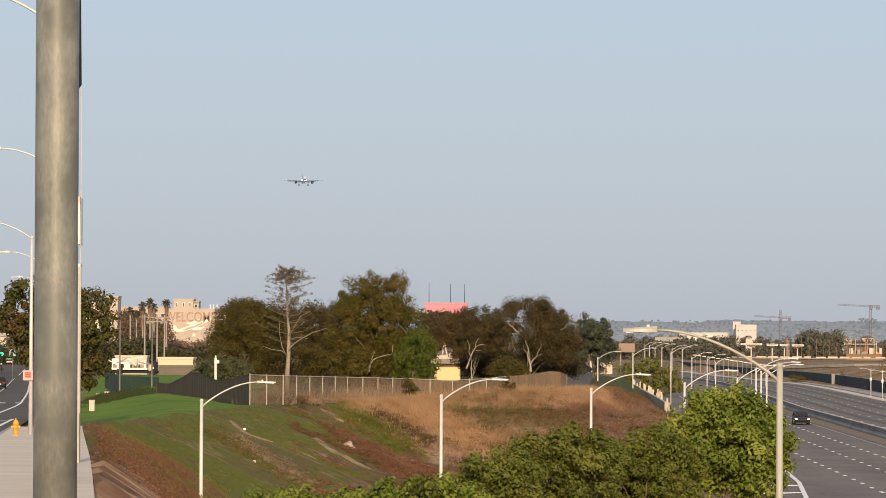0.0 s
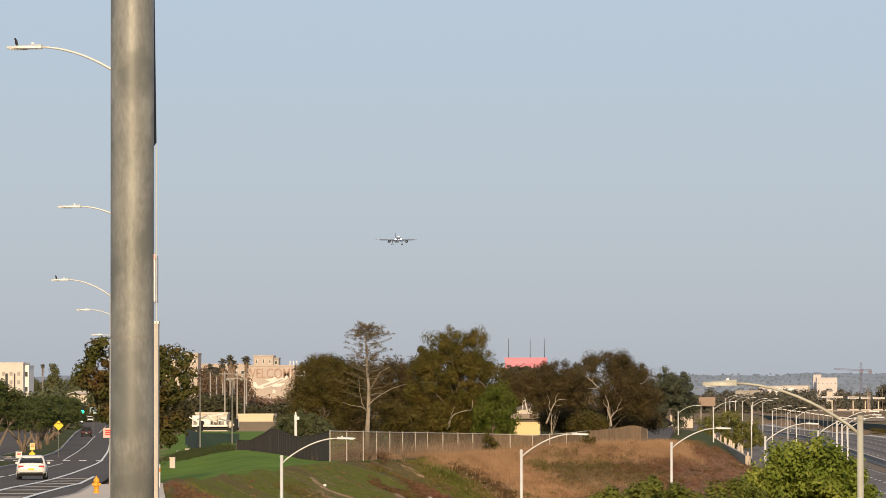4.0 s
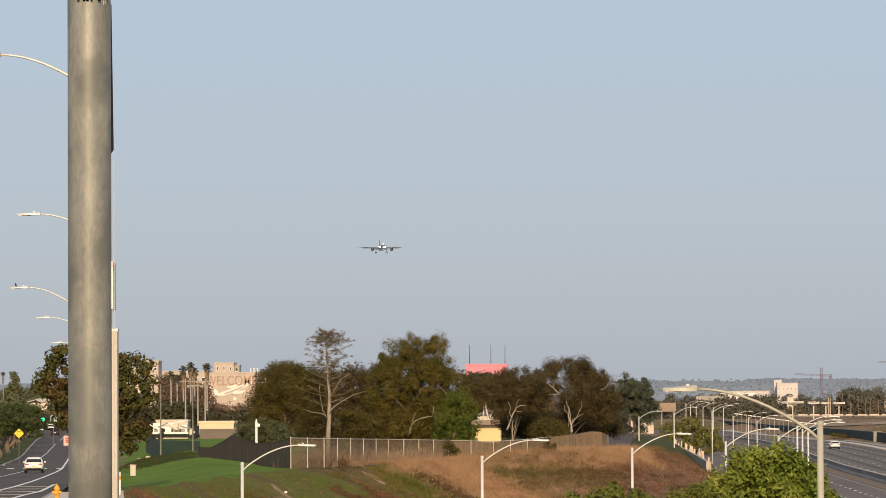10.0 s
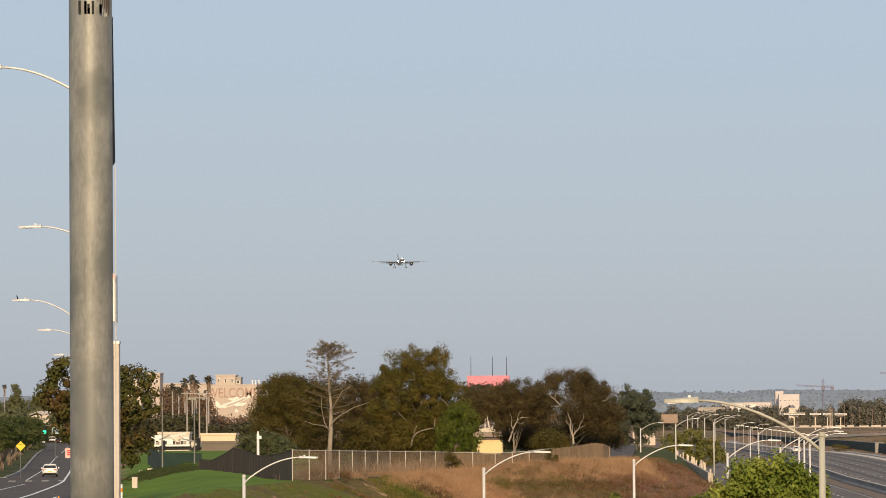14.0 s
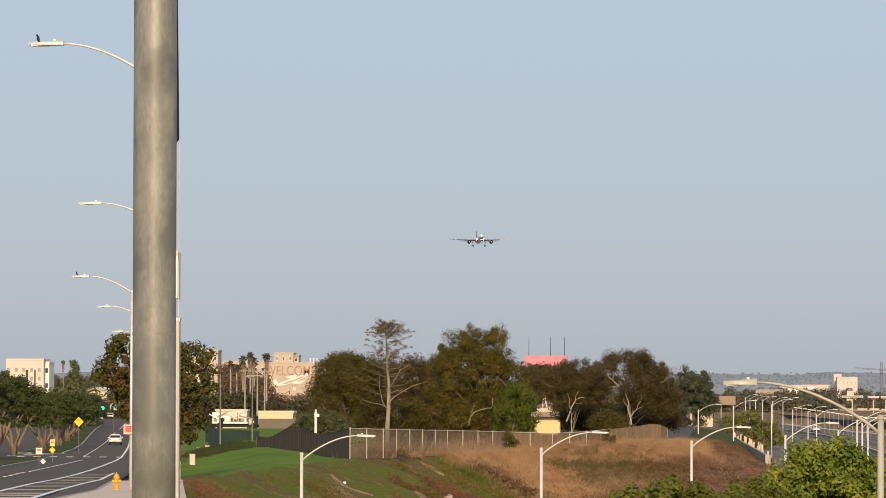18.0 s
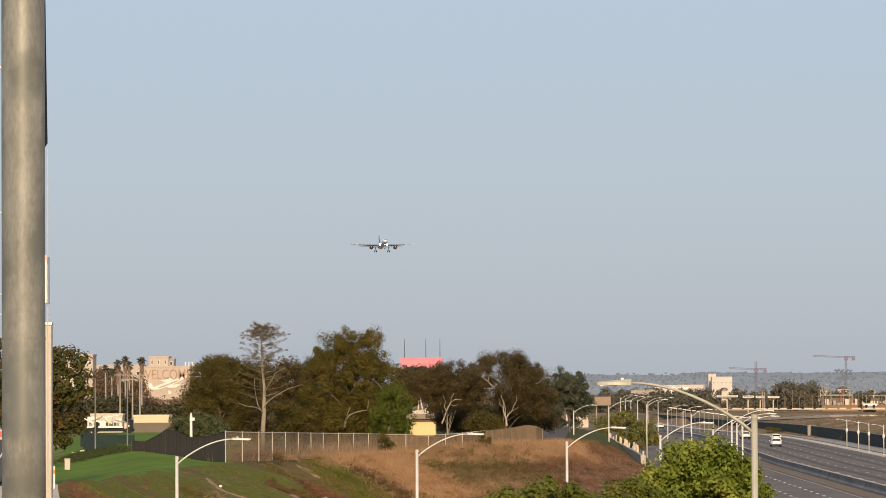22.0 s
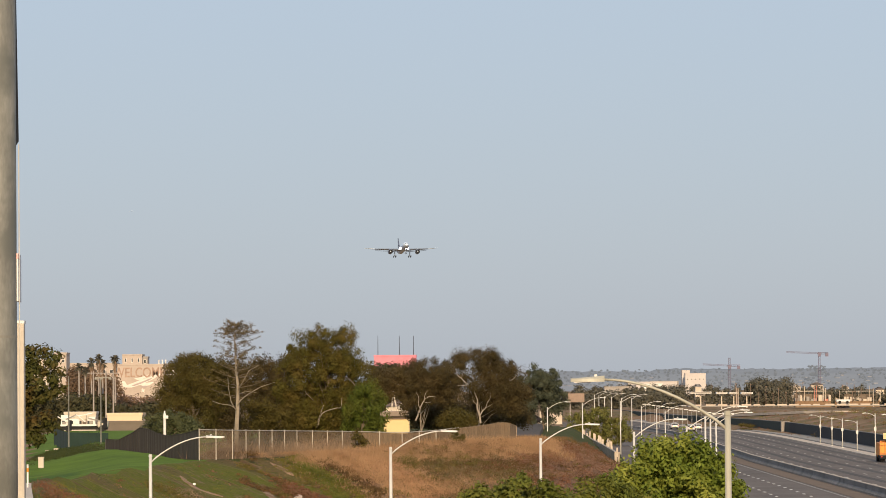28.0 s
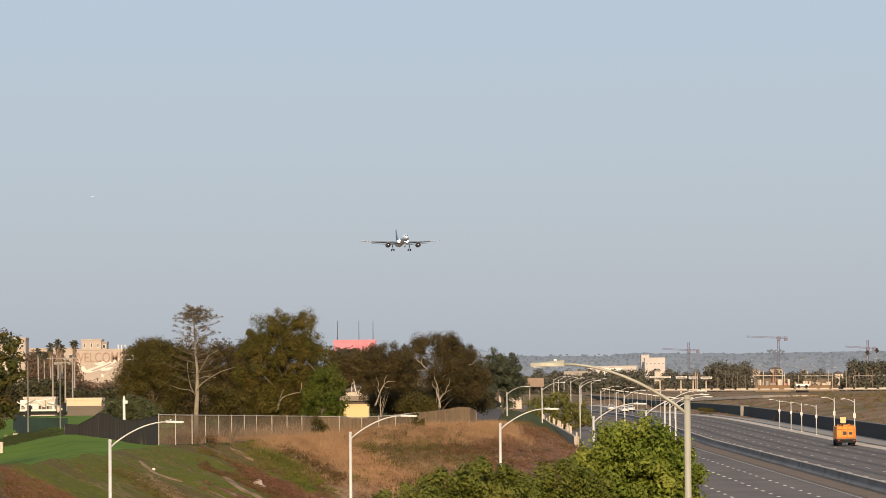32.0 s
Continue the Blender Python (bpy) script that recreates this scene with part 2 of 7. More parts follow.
FEATHB = mat("black_feathers", (0.02, 0.018, 0.02), 0.7, 0, 0.2, 8)
FEATHW = mat("white_feathers", (0.8, 0.79, 0.77), 0.7, 0, 0.05, 8)
# Haze over the far trees and houses is put in as a blue-grey glow.
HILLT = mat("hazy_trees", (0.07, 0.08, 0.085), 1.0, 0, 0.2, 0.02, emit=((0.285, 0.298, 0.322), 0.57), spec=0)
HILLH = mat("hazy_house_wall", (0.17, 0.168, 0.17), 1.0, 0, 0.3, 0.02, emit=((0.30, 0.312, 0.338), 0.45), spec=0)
FAINT = mat("faded_road_paint", (0.50, 0.465, 0.42), 0.8, 0, 0.35, 1.2)
WORN = mat("worn_road_paint", (0.36, 0.335, 0.30), 0.8, 0, 0.3, 1.2)
TAR = mat("dark_wheel_path", (0.072, 0.064, 0.059), 0.85, 0, 0.3, 0.3, streak=(1, 0.06, 1))
# The hills' distance haze is likewise in their colour and emission.
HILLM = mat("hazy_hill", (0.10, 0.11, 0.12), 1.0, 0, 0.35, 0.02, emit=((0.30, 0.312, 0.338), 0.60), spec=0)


# ---------------------------------------------------------------- mesh helpers
def site(a, b, d):
    """A place d metres ahead by its bearing a and rise b, in parts of 6881 to the radian, from an axis that leans half a degree."""
    return Vector(((a - 1.9) / 6881 * d, d, EYE + (b - 0.0087 * a) / 6881 * d))


def link(name, me, material, parent=None, label=""):
    for x in (material if isinstance(material, (list, tuple)) else [material]):
        me.materials.append(x)
    ob = new(name, me)
    if parent is not None:
        ob.parent = parent
    if label:
        ob["label"] = label
    return ob


def part(name, bm, material, parent=None, label="", smooth=False):
    me = bpy.data.meshes.new(name)
    bm.to_mesh(me)
    bm.free()
    if smooth:
        me.polygons.foreach_set("use_smooth", [True] * len(me.polygons))
    return link(name, me, material, parent, label)


def raw(name, verts, faces, material, parent=None, label="", smooth=False, slots=None):
    me = bpy.data.meshes.new(name)
    me.from_pydata([tuple(v) for v in verts], [], faces)
    if smooth:
        me.polygons.foreach_set("use_smooth", [True] * len(me.polygons))
    ob = link(name, me, material, parent, label)
    if slots is not None:
        me.polygons.foreach_set("material_index", slots)
    return ob


def thing(name, m, label, category, group="", kind=""):
    e = new(name)
    e.matrix_basis = m if isinstance(m, Matrix) else Matrix.Translation(m)
    return tagged(e, label, category, group, kind)


def box(bm, x0, x1, y0, y1, z0, z1, m=None, bevel=0.0):
    vs = [bm.verts.new((x, y, z)) for z in (z0, z1) for y in (y0, y1) for x in (x0, x1)]
    fs = [bm.faces.new([vs[i] for i in q]) for q in ((0, 2, 3, 1), (4, 5, 7, 6), (0, 1, 5, 4), (2, 6, 7, 3), (0, 4, 6, 2), (1, 3, 7, 5))]
    if bevel:
        es = {e for f in fs for e in f.edges}
        vs = list({v for g in bmesh.ops.bevel(bm, geom=list(es), offset=bevel, segments=2, affect="EDGES", profile=0.5)["faces"] for v in g.verts} | {v for v in vs if v.is_valid})
    if m is not None:
        bmesh.ops.transform(bm, matrix=m, verts=vs)
    return vs


def boxed(*dims, m=None, bevel=0.0):
    bm = bmesh.new()
    box(bm, *dims, m=m, bevel=bevel)
    return bm


def tube(bm, points, radii, sides=8, cap=True):
    """A round tube along the points."""
    rings = []
    pts = [Vector(p) for p in points]
    for i, p in enumerate(pts):
        d = (pts[min(i + 1, len(pts) - 1)] - pts[max(i - 1, 0)]).normalized()
        side = d.cross(Vector((0, 0, 1)) if abs(d.z) < 0.95 else Vector((1, 0, 0))).normalized()
        up = side.cross(d)
        rings.append([bm.verts.new(p + (side * math.cos(k / sides * math.tau) + up * math.sin(k / sides * math.tau)) * radii[i]) for k in range(sides)])
    for a, b in zip(rings, rings[1:]):
        for k in range(sides):
            bm.faces.new((a[k], a[(k + 1) % sides], b[(k + 1) % sides], b[k]))
    if cap:
        bm.faces.new(rings[0][::-1]), bm.faces.new(rings[-1])
    return rings


def tubed(points, radii, sides=8):
    bm = bmesh.new()
    tube(bm, points, radii, sides)
    return bm


def strip(name, line, half, z, material, parent=None, kind="structure", label="", thick=0.05):
    """A band along line (x, y, z rows): from half[0] to half[1] metres to its right, as a slab."""
    v, f = [], []
    pts = [Vector(p) for p in line]
    for i, p in enumerate(pts):
        d = pts[min(i + 1, len(pts) - 1)] - pts[max(i - 1, 0)]
        r = Vector((d.y, -d.x, 0)).normalized()
        for o, zz in ((half[0], z), (half[1], z), (half[1], z - thick), (half[0], z - thick)):
            q = p + r * o
            v.append((q.x, q.y, q.z + zz))
    for i in range(len(pts) - 1):
        a, b = 4 * i, 4 * i + 4
        f += [(a, a + 1, b + 1, b), (a + 1, a + 2, b + 2, b + 1), (a + 3, a, b, b + 3), (a + 2, a + 3, b + 3, b + 2)]
    n = 4 * (len(pts) - 1)
    f += [(3, 2, 1, 0), (n, n + 1, n + 2, n + 3)]
    ob = raw(name, v, f, material, parent)
    return tagged(ob, label, "", "", kind) if parent is None else ob


# ---------------------------------------------------------------- the lie of the land
def profile(rows, y):
    return float(np.interp(y, [r[0] for r in rows], [r[1] for r in rows]))


ROADZ = [(-60, 8.12), (6, 8.12), (20, 8.28), (39, 8.0), (161, 5.35), (205, 4.75), (283, 3.8), (386, 2.6), (510, 1.9), (700, 2.1), (1000, 2.0), (5000, 2.0)]
EDGEX = [(-60, 8.1), (0, 0.9), (10, -1.16), (39, -4.52), (160, -18.7), (190, -22.2), (283, -33.0), (386, -45.0), (510, -59.5), (700, -84), (980, -119), (1300, -160), (5000, -640)]


def road_z(y):
    return profile(ROADZ, y)


def edge_x(y):
    return profile(EDGEX, y)


CREST = [(-60, 8.3), (0, 1.1), (10, -0.94), (39, -4.3), (160, -18.4), (190, -21.6), (225, -25.4), (256, -22.0), (285, -19.0), (303, -9.0), (320, -1.0), (332, 3.0), (344, 6.0), (430, 9.0), (560, 13.0), (700, 15.0), (5000, 15.0)]
CPTS = np.array([(x, y) for y, x in CREST[:-1]])


BEND = [(500, 0), (600, 1.5), (720, 3.0), (770, 3.2), (800, 2.7), (830, 1.8), (860, 0.5), (890, -1.2), (930, -4.0), (1014, -8.0), (1138, -11.5), (1700, -25)]


def bend(y):
    """How far the motorway has swung to the right at y."""
    return profile(BEND, y)


CA, CB = CPTS[:-1], CPTS[1:] - CPTS[:-1]
CL = (CB * CB).sum(axis=1)


def away(x, y):
    """Signed distance from the crest of the bank, right of it above zero."""
    p = np.array((x, y)) - CA
    t = np.clip((p * CB).sum(axis=1) / CL, 0, 1)
    q = p - t[:, None] * CB
    d = np.hypot(q[:, 0], q[:, 1])
    k = int(d.argmin())
    return float(d[k]) * (1 if CB[k, 1] * p[k, 0] - CB[k, 0] * p[k, 1] > 0 else -1)


def crest_z(y):
    return profile([(-60, 8.12), (6, 8.12), (20, 8.28), (39, 8.0), (161, 5.7), (225, 4.8), (300, 4.6), (334, 5.0), (350, 4.8), (430, 4.2), (560, 3.7), (640, 3.2), (700, 2.4), (850, 1.0), (1000, 0.3), (5000, 0.3)], y)


def ground_z(x, y):
    far = profile([(0, 0), (700, 0), (1200, 2.5), (2500, 4.0), (5000, 6.0)], y)
    if y > 1100:
        return far - 0.3
    lo = -0.45 if x < 14 else -0.12
    wall = 55.2 + bend(y) * 0.9
    if x > wall:
        return max(far, -0.1 + 3.65 * min(1, max(0, (x - wall - 1.5) / 22)) ** 0.8)
    s = away(x, y)
    n = 0.35 * (noise.noise((x * 0.12, y * 0.12, 0)) + 0.5 * noise.noise((x * 0.4, y * 0.4, 3)))
    zc = crest_z(y)
    if s <= 0:
        rz = road_z(y) - 0.3
        w = min(1, max(0, (edge_x(y) + 1.0 - x) / 2.0)) if y < 225 else min(1, max(0, (edge_x(y) + 6 - x) / 6))
        h = zc * (1 - w) + rz * w
        if 225 < y < 330 and -37 < x < -21:
            # a turfed ridge along the front of the lawn
            k = y - profile([(-36, 286), (-33.6, 290), (-31.3, 297), (-28.2, 297), (-24.5, 287), (-21, 276)], x)
            lift = profile([(-37, 0), (-33.6, 0.7), (-31.3, 0.85), (-28.2, 0.65), (-24.5, 0.42), (-22, 0.0)], x)
            h += lift * (math.exp(-(k / 14) ** 2) if k < 0 else math.exp(-(k / 4.5) ** 2) * 1.3 - 0.3 * math.exp(-(k / 16) ** 2))
        return max(h, far - 0.3) if w < 1 else h
    run = profile([(0, 1.5), (170, 1.5), (230, 1.9), (300, 3.2), (345, 2.6), (400, 1.5), (700, 1.5)], y)
    h = zc - s / run
    k = 1.2
    e = max(k - abs(h - lo), 0) / k
    return max(h, lo) + e * e * k * 0.25 + n * min(1, s / 3) * min(1, max(0, h - lo + 0.4))

# ---------------------------------------------------------------- ground
def spread(*rows):
    out = []
    for a, b, s in rows:
        out += list(np.arange(a, b, s))
    return out + [rows[-1][1]]


def build_ground():
    xs = spread((-3200, -600, 200), (-600, -120, 30), (-120, -50, 5), (-50, 26, 1.0), (26, 80, 3), (80, 200, 12), (200, 800, 60), (800, 3200, 200))
    ys = spread((-300, -60, 40), (-60, 30, 8), (30, 90, 3), (90, 240, 2.5), (240, 380, 1.3), (380, 700, 6), (700, 1100, 20), (1100, 4900, 100))
    v = [(x, y, ground_z(x, y)) for y in ys for x in xs]
    nx = len(xs)
    f, slot = [], []
    for j in range(len(ys) - 1):
        for i in range(nx - 1):
            a = j * nx + i
            f.append((a, a + 1, a + nx + 1, a + nx))
            x, y = (xs[i] + xs[i + 1]) / 2, (ys[j] + ys[j + 1]) / 2
            k = 0
            if y < 900 and x < 30:
                s = away(x, y) + 1.5 * noise.noise((x * 0.2, y * 0.2, 7))
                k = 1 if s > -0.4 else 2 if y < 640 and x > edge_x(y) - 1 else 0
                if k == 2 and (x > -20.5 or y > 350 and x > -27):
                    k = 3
                # The shaded back of the turf ridge is put in as darker grass.
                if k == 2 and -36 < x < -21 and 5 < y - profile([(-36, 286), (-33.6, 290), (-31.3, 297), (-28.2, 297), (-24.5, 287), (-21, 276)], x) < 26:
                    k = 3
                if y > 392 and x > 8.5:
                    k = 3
                if y < 225 and s <= 0.5 and x > edge_x(y) - 1:
                    k = 1
                if y < 92 + 14 * noise.noise((x * 0.5, y * 0.2, 2)) and 0.2 < s < 6.5:
                    k = 4
            slot.append(k)
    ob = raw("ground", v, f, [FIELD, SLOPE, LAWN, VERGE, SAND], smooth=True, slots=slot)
    tagged(ob, "ground with mown lawn, dry field and a weedy bank", "ground", "", "structure")


def slope_material():
    m = bpy.data.materials.new("weedy_bank")
    m.use_nodes = True
    n, l = m.node_tree.nodes, m.node_tree.links
    b = n["Principled BSDF"]
    b.inputs["Roughness"].default_value = 0.95
    b.inputs["Specular IOR Level"].default_value = 0.1
    co = n.new("ShaderNodeTexCoord")
    sep = n.new("ShaderNodeSeparateXYZ")
    l.new(co.outputs["Object"], sep.inputs[0])
    noises = []
    lay = n.new("ShaderNodeMapping")        # streaks run obliquely down the bank
    lay.inputs["Rotation"].default_value = (0, 0, radians(52))
    lay.inputs["Scale"].default_value = (0.55, 1.05, 1.0)
    l.new(co.outputs["Object"], lay.inputs[0])
    for s, d in ((0.13, 7), (0.42, 7), (3.2, 6)):
        t = n.new("ShaderNodeTexNoise")
        t.inputs["Scale"].default_value, t.inputs["Detail"].default_value = s, d
        l.new(lay.outputs[0] if s < 1 else co.outputs["Object"], t.inputs[0])
        noises.append(t.outputs[0])

    def blend(fac, a, c):
        x = n.new("ShaderNodeMix")
        x.data_type = "RGBA"
        l.new(fac, x.inputs[0])
        for sock, val in ((x.inputs[6], a), (x.inputs[7], c)):
            if isinstance(val, tuple):
                sock.default_value = (*val, 1)
            else:
                l.new(val, sock)
        return x.outputs[2]

    def span(val, lo, hi):
        r = n.new("ShaderNodeMapRange")
        l.new(val, r.inputs[0])
        r.inputs[1].default_value, r.inputs[2].default_value = lo, hi
        return r.outputs[0]

    green = blend(span(noises[2], 0.3, 0.7), (0.088, 0.104, 0.013), (0.150, 0.148, 0.024))
    rust = blend(span(noises[2], 0.3, 0.7), (0.085, 0.046, 0.028), (0.19, 0.098, 0.056))
    tan = blend(span(noises[2], 0.3, 0.7), (0.235, 0.148, 0.090), (0.39, 0.258, 0.160))
    brush = blend(span(noises[2], 0.3, 0.7), (0.095, 0.060, 0.036), (0.165, 0.098, 0.056))
    green = blend(span(noises[0], 0.50, 0.63), green, blend(span(noises[2], 0.3, 0.7), (0.11, 0.086, 0.034), (0.15, 0.105, 0.048)))
    mid = n.new("ShaderNodeTexNoise")
    mid.inputs["Scale"].default_value, mid.inputs["Detail"].default_value, mid.inputs["Roughness"].default_value = 0.8, 8, 0.7
    l.new(co.outputs["Object"], mid.inputs[0])
    green = blend(span(mid.outputs[0], 0.50, 0.66), green, (0.135, 0.112, 0.040))
    green = blend(span(mid.outputs[0], 0.44, 0.32), green, (0.060, 0.078, 0.012))
    base = blend(span(noises[1], 0.61, 0.68), green, rust)
    # a rusty belt, then dry grass, take over along the bank below the fence
    mix = n.new("ShaderNodeMath")
    mix.operation = "MULTIPLY_ADD"
    l.new(noises[1], mix.inputs[0])
    mix.inputs[1].default_value = 18
    l.new(sep.outputs[0], mix.inputs[2])
    base = blend(span(mix.outputs[0], -3.6, -1.4), base, rust)
    base = blend(span(mix.outputs[0], 0.4, 3.6), base, tan)
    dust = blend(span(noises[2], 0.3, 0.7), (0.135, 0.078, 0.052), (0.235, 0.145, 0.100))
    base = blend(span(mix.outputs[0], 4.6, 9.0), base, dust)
    patch = n.new("ShaderNodeTexNoise")
    patch.inputs["Scale"].default_value, patch.inputs["Detail"].default_value = 0.15, 9
    l.new(co.outputs["Object"], patch.inputs[0])
    dry = blend(span(patch.outputs[0], 0.49, 0.60), base, brush)
    east = span(mix.outputs[0], -3.0, 4.0)
    base = blend(east, base, dry)
    # eroded paths of bare pale dirt
    for val, at_, wide in ((noises[0], 0.535, 0.012), (noises[1], 0.60, 0.016)):
        off = n.new("ShaderNodeMath")
        off.operation = "SUBTRACT"
        l.new(val, off.inputs[0])
        off.inputs[1].default_value = at_
        mag = n.new("ShaderNodeMath")
        mag.operation = "ABSOLUTE"
        l.new(off.outputs[0], mag.inputs[0])
        r = n.new("ShaderNodeMapRange")
        l.new(mag.outputs[0], r.inputs[0])
        r.inputs[1].default_value, r.inputs[2].default_value = wide * 0.3, wide
        r.inputs[3].default_value, r.inputs[4].default_value = 0.6, 0.0
        base = blend(r.outputs[0], base, (0.25, 0.165, 0.10))
    base = blend(span(noises[1], 0.70, 0.74), base, (0.30, 0.20, 0.13))
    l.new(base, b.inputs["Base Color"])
    bp = n.new("ShaderNodeBump")
    bp.inputs["Strength"].default_value, bp.inputs["Distance"].default_value = 0.8, 0.25
    l.new(noises[2], bp.inputs["Height"])
    l.new(bp.outputs[0], b.inputs["Normal"])
    return m


SLOPE = slope_material()
build_ground()

# ---------------------------------------------------------------- roads
LEFT = [(edge_x(y), y, road_z(y)) for y in spread((-40, 200, 12), (200, 1000, 20), (1000, 1300, 100))]
strip("road_left", LEFT, (-34.0, -3.45), 0.0, ASPH2, label="dark asphalt street going downhill")
strip("pavement_left", LEFT[:21], (-3.45, -0.25), 0.14, CONC2, label="pale concrete pavement beside the street", thick=0.3)
strip("kerb_left", LEFT[:21], (-3.62, -3.45), 0.15, CONC, label="concrete kerb", thick=0.3)
strip("pavement_edge", LEFT[:19], (-0.25, 0.05), 0.42, CONC2, label="low concrete upstand at the edge of the bank", thick=1.2)
FREE = [(bend(y), y, 0.0) for y in spread((-60, 260, 40), (260, 1140, 15), (1140, 1700, 60))]
strip("motorway", FREE, (15.2, 34.2), 0.0, ASPH, label="grey asphalt motorway with dashed lanes")
FREER = [(bend(y), y, 0.0) for y in spread((-60, 260, 40), (260, 1140, 15), (1140, 1700, 60))]
strip("motorway_far_side", FREER, (34.7, 51.9), 0.012, ASPH, label="grey asphalt motorway going away")
strip("median_verge", FREE, (31.8, 34.0), 0.03, DIRT, label="brown dirt strip beside the median barrier")
strip("slip_road", [(-30, 120, -0.3), (-12, 150, -0.3), (-1, 178, -0.3), (7, 205, -0.28), (12, 240, -0.2), (14.5, 300, -0.1), (15.4, 420, -0.05)], (0.8, 6.5), 0.03, ASPH2, label="narrow asphalt slip road under the bank")
strip("pavement_far", FREER, (51.9, 53.9), 0.16, CONC2, label="pale concrete pavement along the motorway", thick=0.25)
strip("verge_far", FREER, (53.9, 57.7), 0.34, CONC, label="grey gravelly verge at the foot of the dark screen", thick=0.9)


def barrier(name, line, offset, height, foot, top, material, label):
    """A concrete safety barrier with a sloping foot."""
    v, f = [], []
    pts = [Vector(p) for p in line]
    prof = [(-foot, 0.0), (-foot, 0.10), (-top * 1.2, 0.38), (-top, height), (top, height), (top * 1.2, 0.38), (foot, 0.10), (foot, 0.0)]
    for i, p in enumerate(pts):
        for o, z in prof:
            v.append((p.x + offset + o, p.y, p.z + z))
    k = len(prof)
    for i in range(len(pts) - 1):
        for j in range(k - 1):
            a = i * k + j
            f.append((a, a + 1, a + k + 1, a + k))
    return tagged(raw(name, v, f, material), label, "barrier", "", "structure")


barrier("median_barrier", FREE, 34.45, 0.82, 0.36, 0.12, BARR, "stained grey concrete median barrier")


# The highlight along the barrier's top edge is added as a paler strip.
strip("barrier_cap", FREE, (34.31, 34.59), 0.86, CONC2, label="pale top edge of the median barrier, its highlight painted in", thick=0.06)
# A thin dark strip along the near foot of the barrier.
strip("gutter", FREE, (33.75, 34.08), 0.045, TAR, label="dark strip along the foot of the median barrier", thick=0.02)


def dashes(line, offset, y0, y1, pitch, length, width, name):
    """Painted dashes along a road, each one a plate."""
    holder = thing(name, (0, 0, 0), "row of white painted lane dashes on asphalt", "lane marking", "", "structure")
    y = y0
    while y < y1:
        bx = bend(y) * line
        bm = boxed(-width / 2, width / 2, 0, length, 0.0, 0.012)
        ob = part("dash", bm, PAINT if line == 1 else FAINT, holder)
        ob.location = (offset + bx, y, 0.016 if line == 1 else 0.028)
        ob.rotation_euler = (0, 0, -math.atan((bend(y + length) - bx / line) * line / length))
        y += pitch
    return holder


for off in (21.9, 25.5, 28.5):
    dashes(1, off, 238, 640, 7.3, 1.7, 0.24, "lane_dashes")
for off in (38.0, 41.4, 44.8, 48.4):
    dashes(1.001, off, 262, 860, 14.6, 3.4, 0.2, "lane_dashes")
for off in (36.4, 39.6, 43.2, 46.8, 49.6):
    strip("wheel_path", FREER, (off, off + 0.9), 0.018, TAR, label="dark worn wheel path on the motorway", thick=0.01)
strip("edge_line", FREE, (31.2, 31.36), 0.03, WORN, label="white painted edge line", thick=0.02)
strip("edge_line_far", FREER, (35.5, 35.7), 0.03, PAINT, label="white painted edge line", thick=0.02)
strip("gore_line", [(13.2, 180, 0), (16.3, 236, 0), (17.6, 262, 0), (18.1, 283, 0), (18.3, 420, 0)], (0, 0.3), 0.03, PAINT, label="white painted line round the gore", thick=0.02)
for k in range(5):
    tagged(part("gore_bar", boxed(-1.5, 1.5, -0.4, 0.4, 0, 0.03, m=pose(16.0 - k * 0.6, 256 - k * 12, 0.0, 0, 0, 40)), PAINT), "white painted bar in the gore", "road marking", "gore bars", "structure")


def along(y, off):
    """A place off metres to the right of the left street's outer edge."""
    return Vector((edge_x(y) + off, y, road_z(y)))


def lane(name, rows, width=0.16):
    strip(name, [along(y, o) for y, o in rows], (-width / 2, width / 2), 0.022, PAINT, label="white painted line on the street", thick=0.02)


LONG = [(95, -8.3), (130, -8.0), (165, -7.82), (194, -7.6), (216, -7.1), (238, -6.75), (272, -6.55), (317, -6.46), (378, -6.5), (405, -6.46), (470, -6.9), (523, -7.15), (620, -7.0)]
SHORT = [(95, -4.3), (128, -4.95), (168, -5.45), (198, -5.0), (214, -4.55), (253, -4.5)]
lane("lane_line_long", LONG, 0.22)
lane("lane_line_short", SHORT, 0.2)
for k in range(9):
    y = 128 + k * 14
    strip("hatch_bar", [along(y, profile(LONG, y) + 0.3), along(y + 1.5, profile(SHORT, y) - 0.3)], (-0.35, 0.35), 0.022, WORN, label="worn white hatching bar on the street", thick=0.02)
lane("lane_line_mid", [(414, -10.6), (492, -11.0), (560, -10.5), (640, -10.0), (756, -9.2), (860, -9.0)], 0.12)
lane("turn_line", [(262, -10.4), (300, -10.25), (340, -10.05), (380, -9.9)], 0.14)
for k in range(4):
    lane("lane_dash", [(228 + k * 8, -10.55), (232 + k * 8, -10.52)], 0.2)
for k in range(7):
    lane("stop_bar", [(407, -17.2 + k * 1.75), (409.5, -17.2 + k * 1.75)], 0.75)
for k in range(3):
    lane("island_line", [(420 + k * 8, -19.0 + k * 1.5), (424 + k * 8, -16.5 + k * 1.5)], 0.3)


def island(name, y0, y1, o0, o1):
    rows = spread((y0, y1, (y1 - y0) / 8))
    strip(name, [along(y, 0) for y in rows], (o0, o1), 0.16, CONC, label="kerbed median island in the street", thick=0.2)
    # Browner, darker grass holds the shade of the median trees.
    strip(name + "_grass", [along(y, 0) for y in rows[0:]], (o0 + 0.3, o1 - 0.3), 0.20, VERGE, label="grass on the median island", thick=0.06)


island("island_1", 440, 800, -18.6, -13.4)
island("island_2", 230, 392, -19.2, -13.5)

